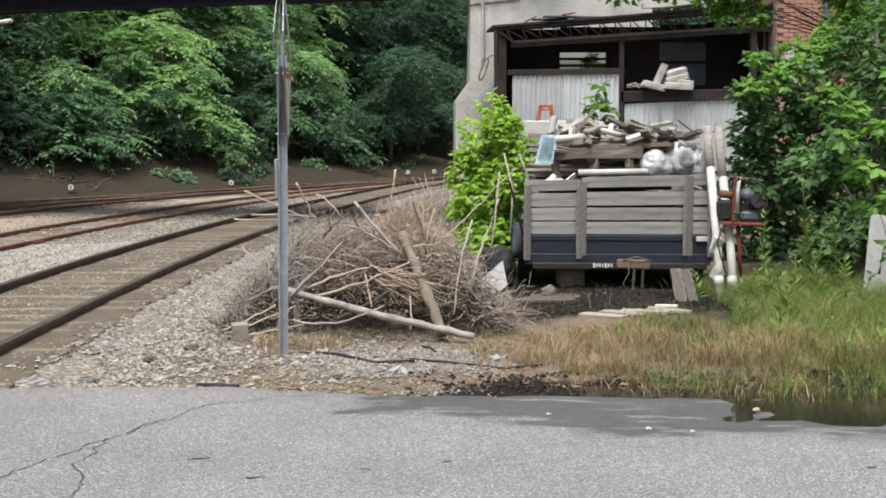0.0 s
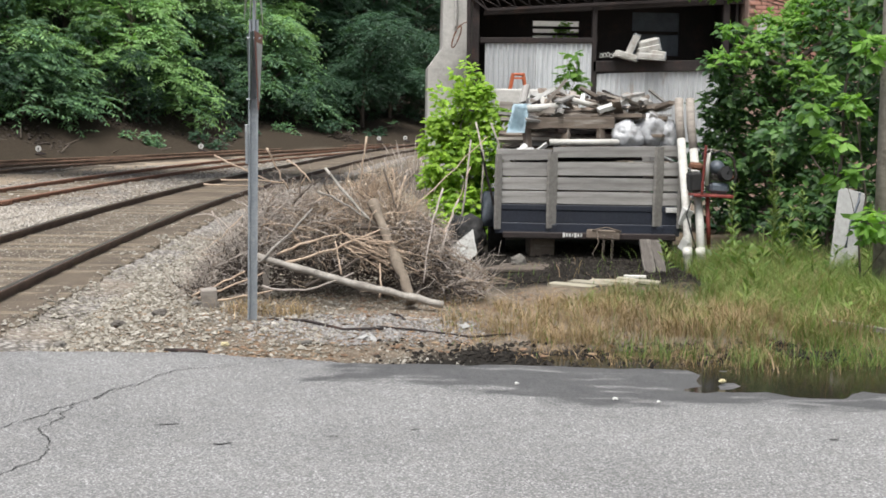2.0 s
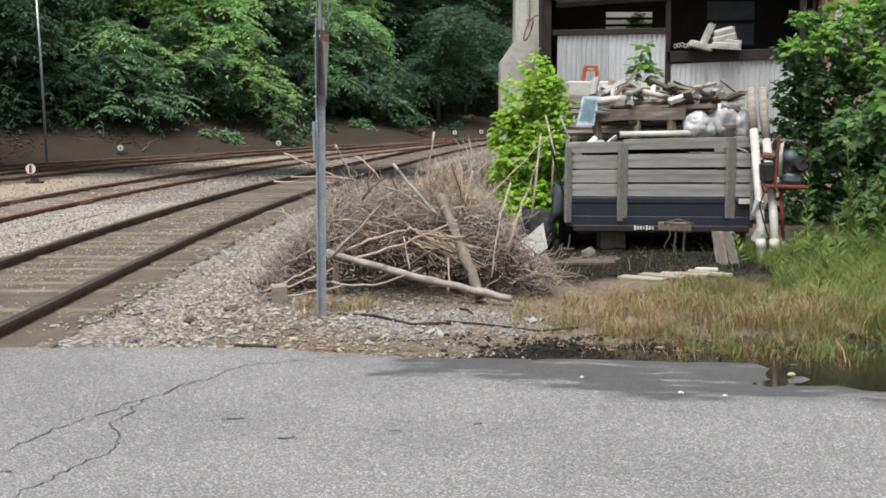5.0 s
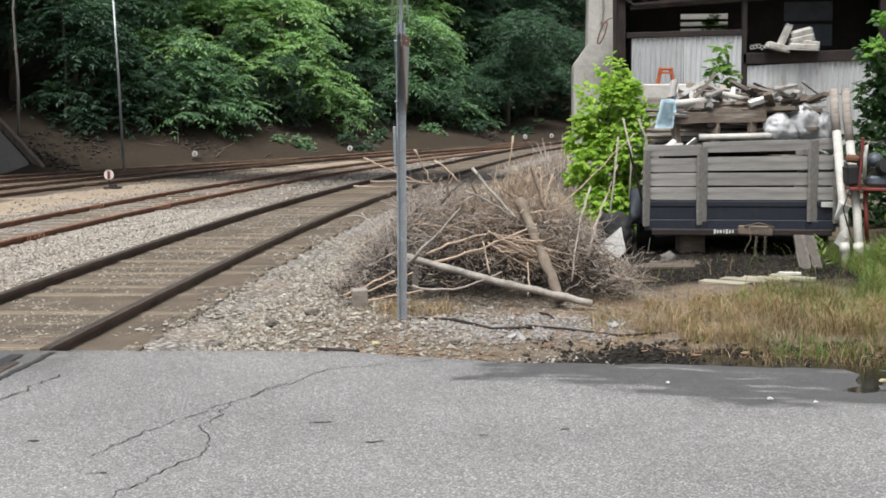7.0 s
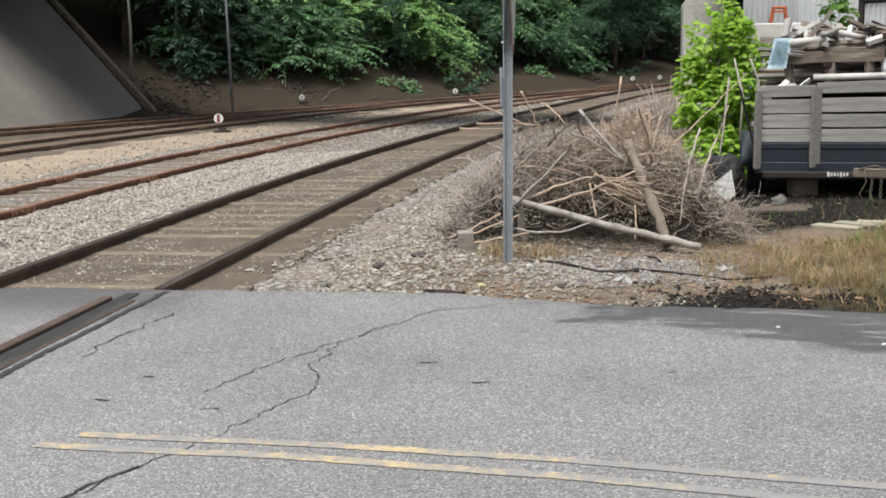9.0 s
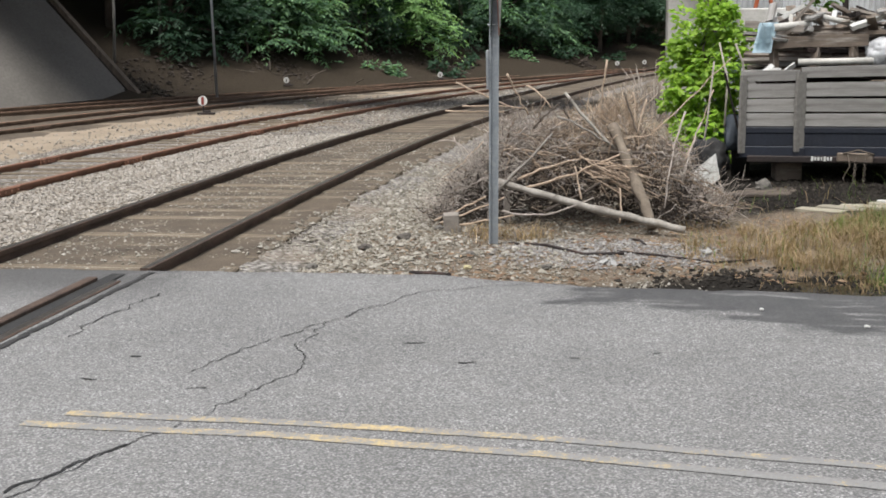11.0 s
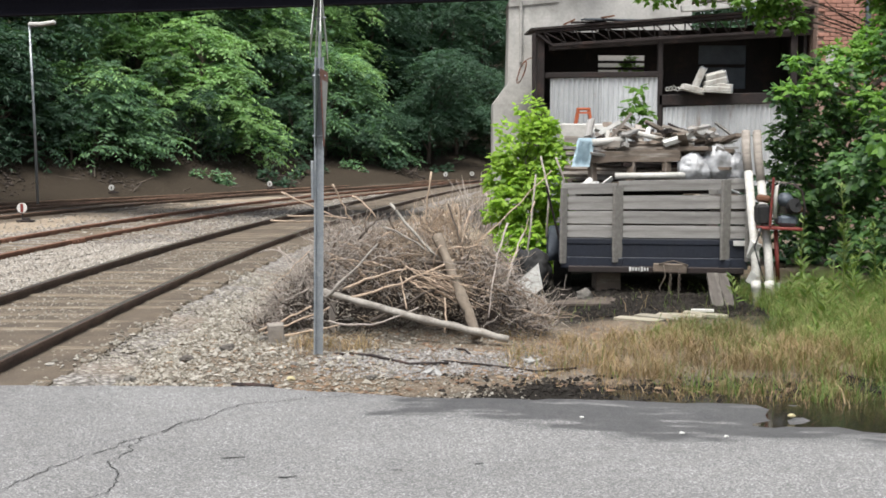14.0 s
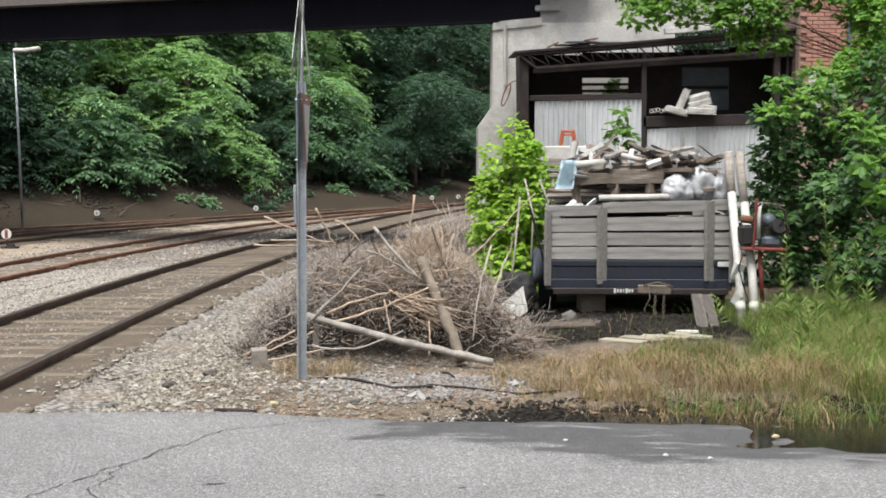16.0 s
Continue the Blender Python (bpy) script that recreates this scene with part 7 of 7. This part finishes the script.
def stool():
    t = thing("stool", (2.50, 22.55, 2.0), "small orange-brown stool standing on the white wall", "stool")
    part("seat", block((0.24, 0.22, 0.045), (0, 0, 0.27), bevel=0.012), ORANGE, t)
    for sx in (-1, 1):
        for sy in (-1, 1):
            timber("leg", (sx * 0.14, sy * 0.1, 0.0), (sx * 0.095, sy * 0.085, 0.26), 0.045, 0.04, ORANGE, "", "", parent=t)
        part("stretcher", block((0.03, 0.18, 0.03), (sx * 0.12, 0, 0.12)), ORANGE, t)
    part("stretcher", block((0.22, 0.03, 0.035), (0, -0.09, 0.2)), ORANGE, t)


stool()
for i, (x, y, z, rx, ry, rz, L) in enumerate([(5.02, 23.4, 2.80, 0, -12, 8, 0.5), (4.72, 23.4, 2.86, 0, -66, 0, 0.48), (5.02, 23.45, 2.92, 10, -14, 5, 0.46), (5.05, 23.36, 2.66, 0, 3, 4, 0.6), (5.1, 23.4, 2.73, 0, 8, -6, 0.55), (4.6, 23.36, 2.67, 0, 14, 10, 0.46)]):
    t = thing("light_fixture", (x, y, z), "discarded white strip-light fixture piled on the sill", "light fixture", "discarded light fixtures")
    t.matrix_basis = pose(x, y, z, rx, ry, rz)
    part("housing", block((L * 0.85, 0.2, 0.1), bevel=0.015), WHITE_PIPE, t)
    part("reflector", block((L * 0.96, 0.2, 0.012), (0, 0, -0.055), bevel=0.004), WHITE, t)
    part("end_cap", block((0.02, 0.2, 0.11), (L * 0.44, 0, 0), bevel=0.004), GALV, t)
runs = [([(4.14 + 0.062 * k + 0.028 * math.cos(q), 23.36, 2.66 + 0.012 * (k % 3) + 0.036 * math.sin(q)) for q in np.linspace(0, 6.2832, 11)], 0.007) for k in range(6)]
tagged(tubes("chain", runs, WHITE, None, 5), "white plastic chain links along the sill", "chain")
loop = [(1.42 + 0.05 * math.cos(q) + 0.07 * math.sin(q), 23.1, 2.95 + 0.2 * math.sin(q)) for q in np.linspace(0, 6.2832, 15)]
tagged(tubes("hook", [(loop, 0.014)], RUST, None, 6), "rusty orange loop hanging on the frame", "hook")
tagged(tubes("hook", [([(1.46, 23.1, 3.14), (1.55, 23.12, 3.2), (1.63, 23.15, 3.22)], 0.01)], RUST, None, 6), "rusty wire holding the loop", "wire")


def brick_wall():
    w = tagged(new("brick_building"), "old red brick building corner behind the trees", "building")
    part("wall", block((2.6, 0.3, 7.0), (8.12, 23.3, 3.4)), MORTAR, w)
    part("wall", block((0.3, 3.0, 7.0), (6.97, 24.9, 3.4)), MORTAR, w)
    mesh = None
    for j in range(34):
        for i in range(6):
            x = 6.94 + 0.215 * i + (0.107 if j % 2 else 0)
            z = 2.6 + 0.075 * j
            if mesh is None:
                b = part("brick", block((0.203, 0.05, 0.064), bevel=0.004, wobble=0.0015), BRICK, w)
                mesh = b.data
            else:
                b = new("brick", mesh)
                b.parent = w
            b.matrix_basis = pose(x, 23.14 + random.uniform(-0.004, 0.003), z, 0, random.uniform(-0.5, 0.5), 0)
    part("downpipe", cylinder(bmesh.new(), 0.05, 5, (7.72, 23.05, 4.0), sides=12), GREY_PAINT, w)
    part("patch", block((0.24, 0.02, 0.9), (7.1, 23.105, 3.0), bevel=0.005), CONCRETE, w)


brick_wall()


# ---- yard lamp and track signals ----
def yard_lamp():
    t = thing("yard_lamp", (-11.8, 36.3, 0), "thin steel yard lamp with two white heads", "lamp post")
    tubes("pole", [([(0, 0, -0.3), (-0.05, 0, 2.5), (-0.12, 0, 5.0)], [0.042, 0.036, 0.03])], GALV, t, 10)
    for x, r in ((0.08, 0), (0.42, -8)):
        part("head", block((0.42, 0.2, 0.11), (x, 0, 5.03 + 0.03 * (x > 0.2)), (0, r, 0), 0.03), WHITE, t)
    tubes("arm", [([(-0.12, 0, 4.95), (0.2, 0, 5.0)], 0.025)], GALV, t, 8)


yard_lamp()


def switch_target(at, radius, banded):
    t = thing("switch_stand", at, "low railway switch stand with a white disc target" + (" and red band" if banded else ""), "switch stand", "switch stands")
    z = radius * (2.4 if banded else 1.55)
    part("base", block((radius * 3.4, 0.16, 0.05), (radius * 0.6, 0, 0.02), bevel=0.01), DARK_STEEL, t)
    part("box", block((radius * 1.2, 0.12, radius * 0.9), (radius * 0.8, 0, radius * 0.4), bevel=0.015), DARK_STEEL, t)
    part("stem", block((0.03, 0.03, z), (0, 0, z / 2)), DARK_STEEL, t)
    part("disc", cylinder(bmesh.new(), radius, 0.02, (0, -0.02, z + radius * 0.4), (90, 0, 0), 28), WHITE, t)
    if banded:
        part("band", block((radius * 0.6, 0.008, radius * 1.6), (0, -0.036, z + radius * 0.4), bevel=0.004), RED_PAINT, t)
    else:
        part("band", block((radius * 0.4, 0.008, radius * 1.0), (0, -0.036, z + radius * 0.3)), DARK_STEEL, t)


switch_target((-9.62, 28.5, -0.16), 0.115, True)
for at in ((-6.3, 45.2, 0.0), (-10.9, 41.0, 0.0), (-4.75, 53.8, 0.1), (0.05, 55.6, 0.1), (1.25, 57.0, 0.1)):
    switch_target(at, 0.095, False)
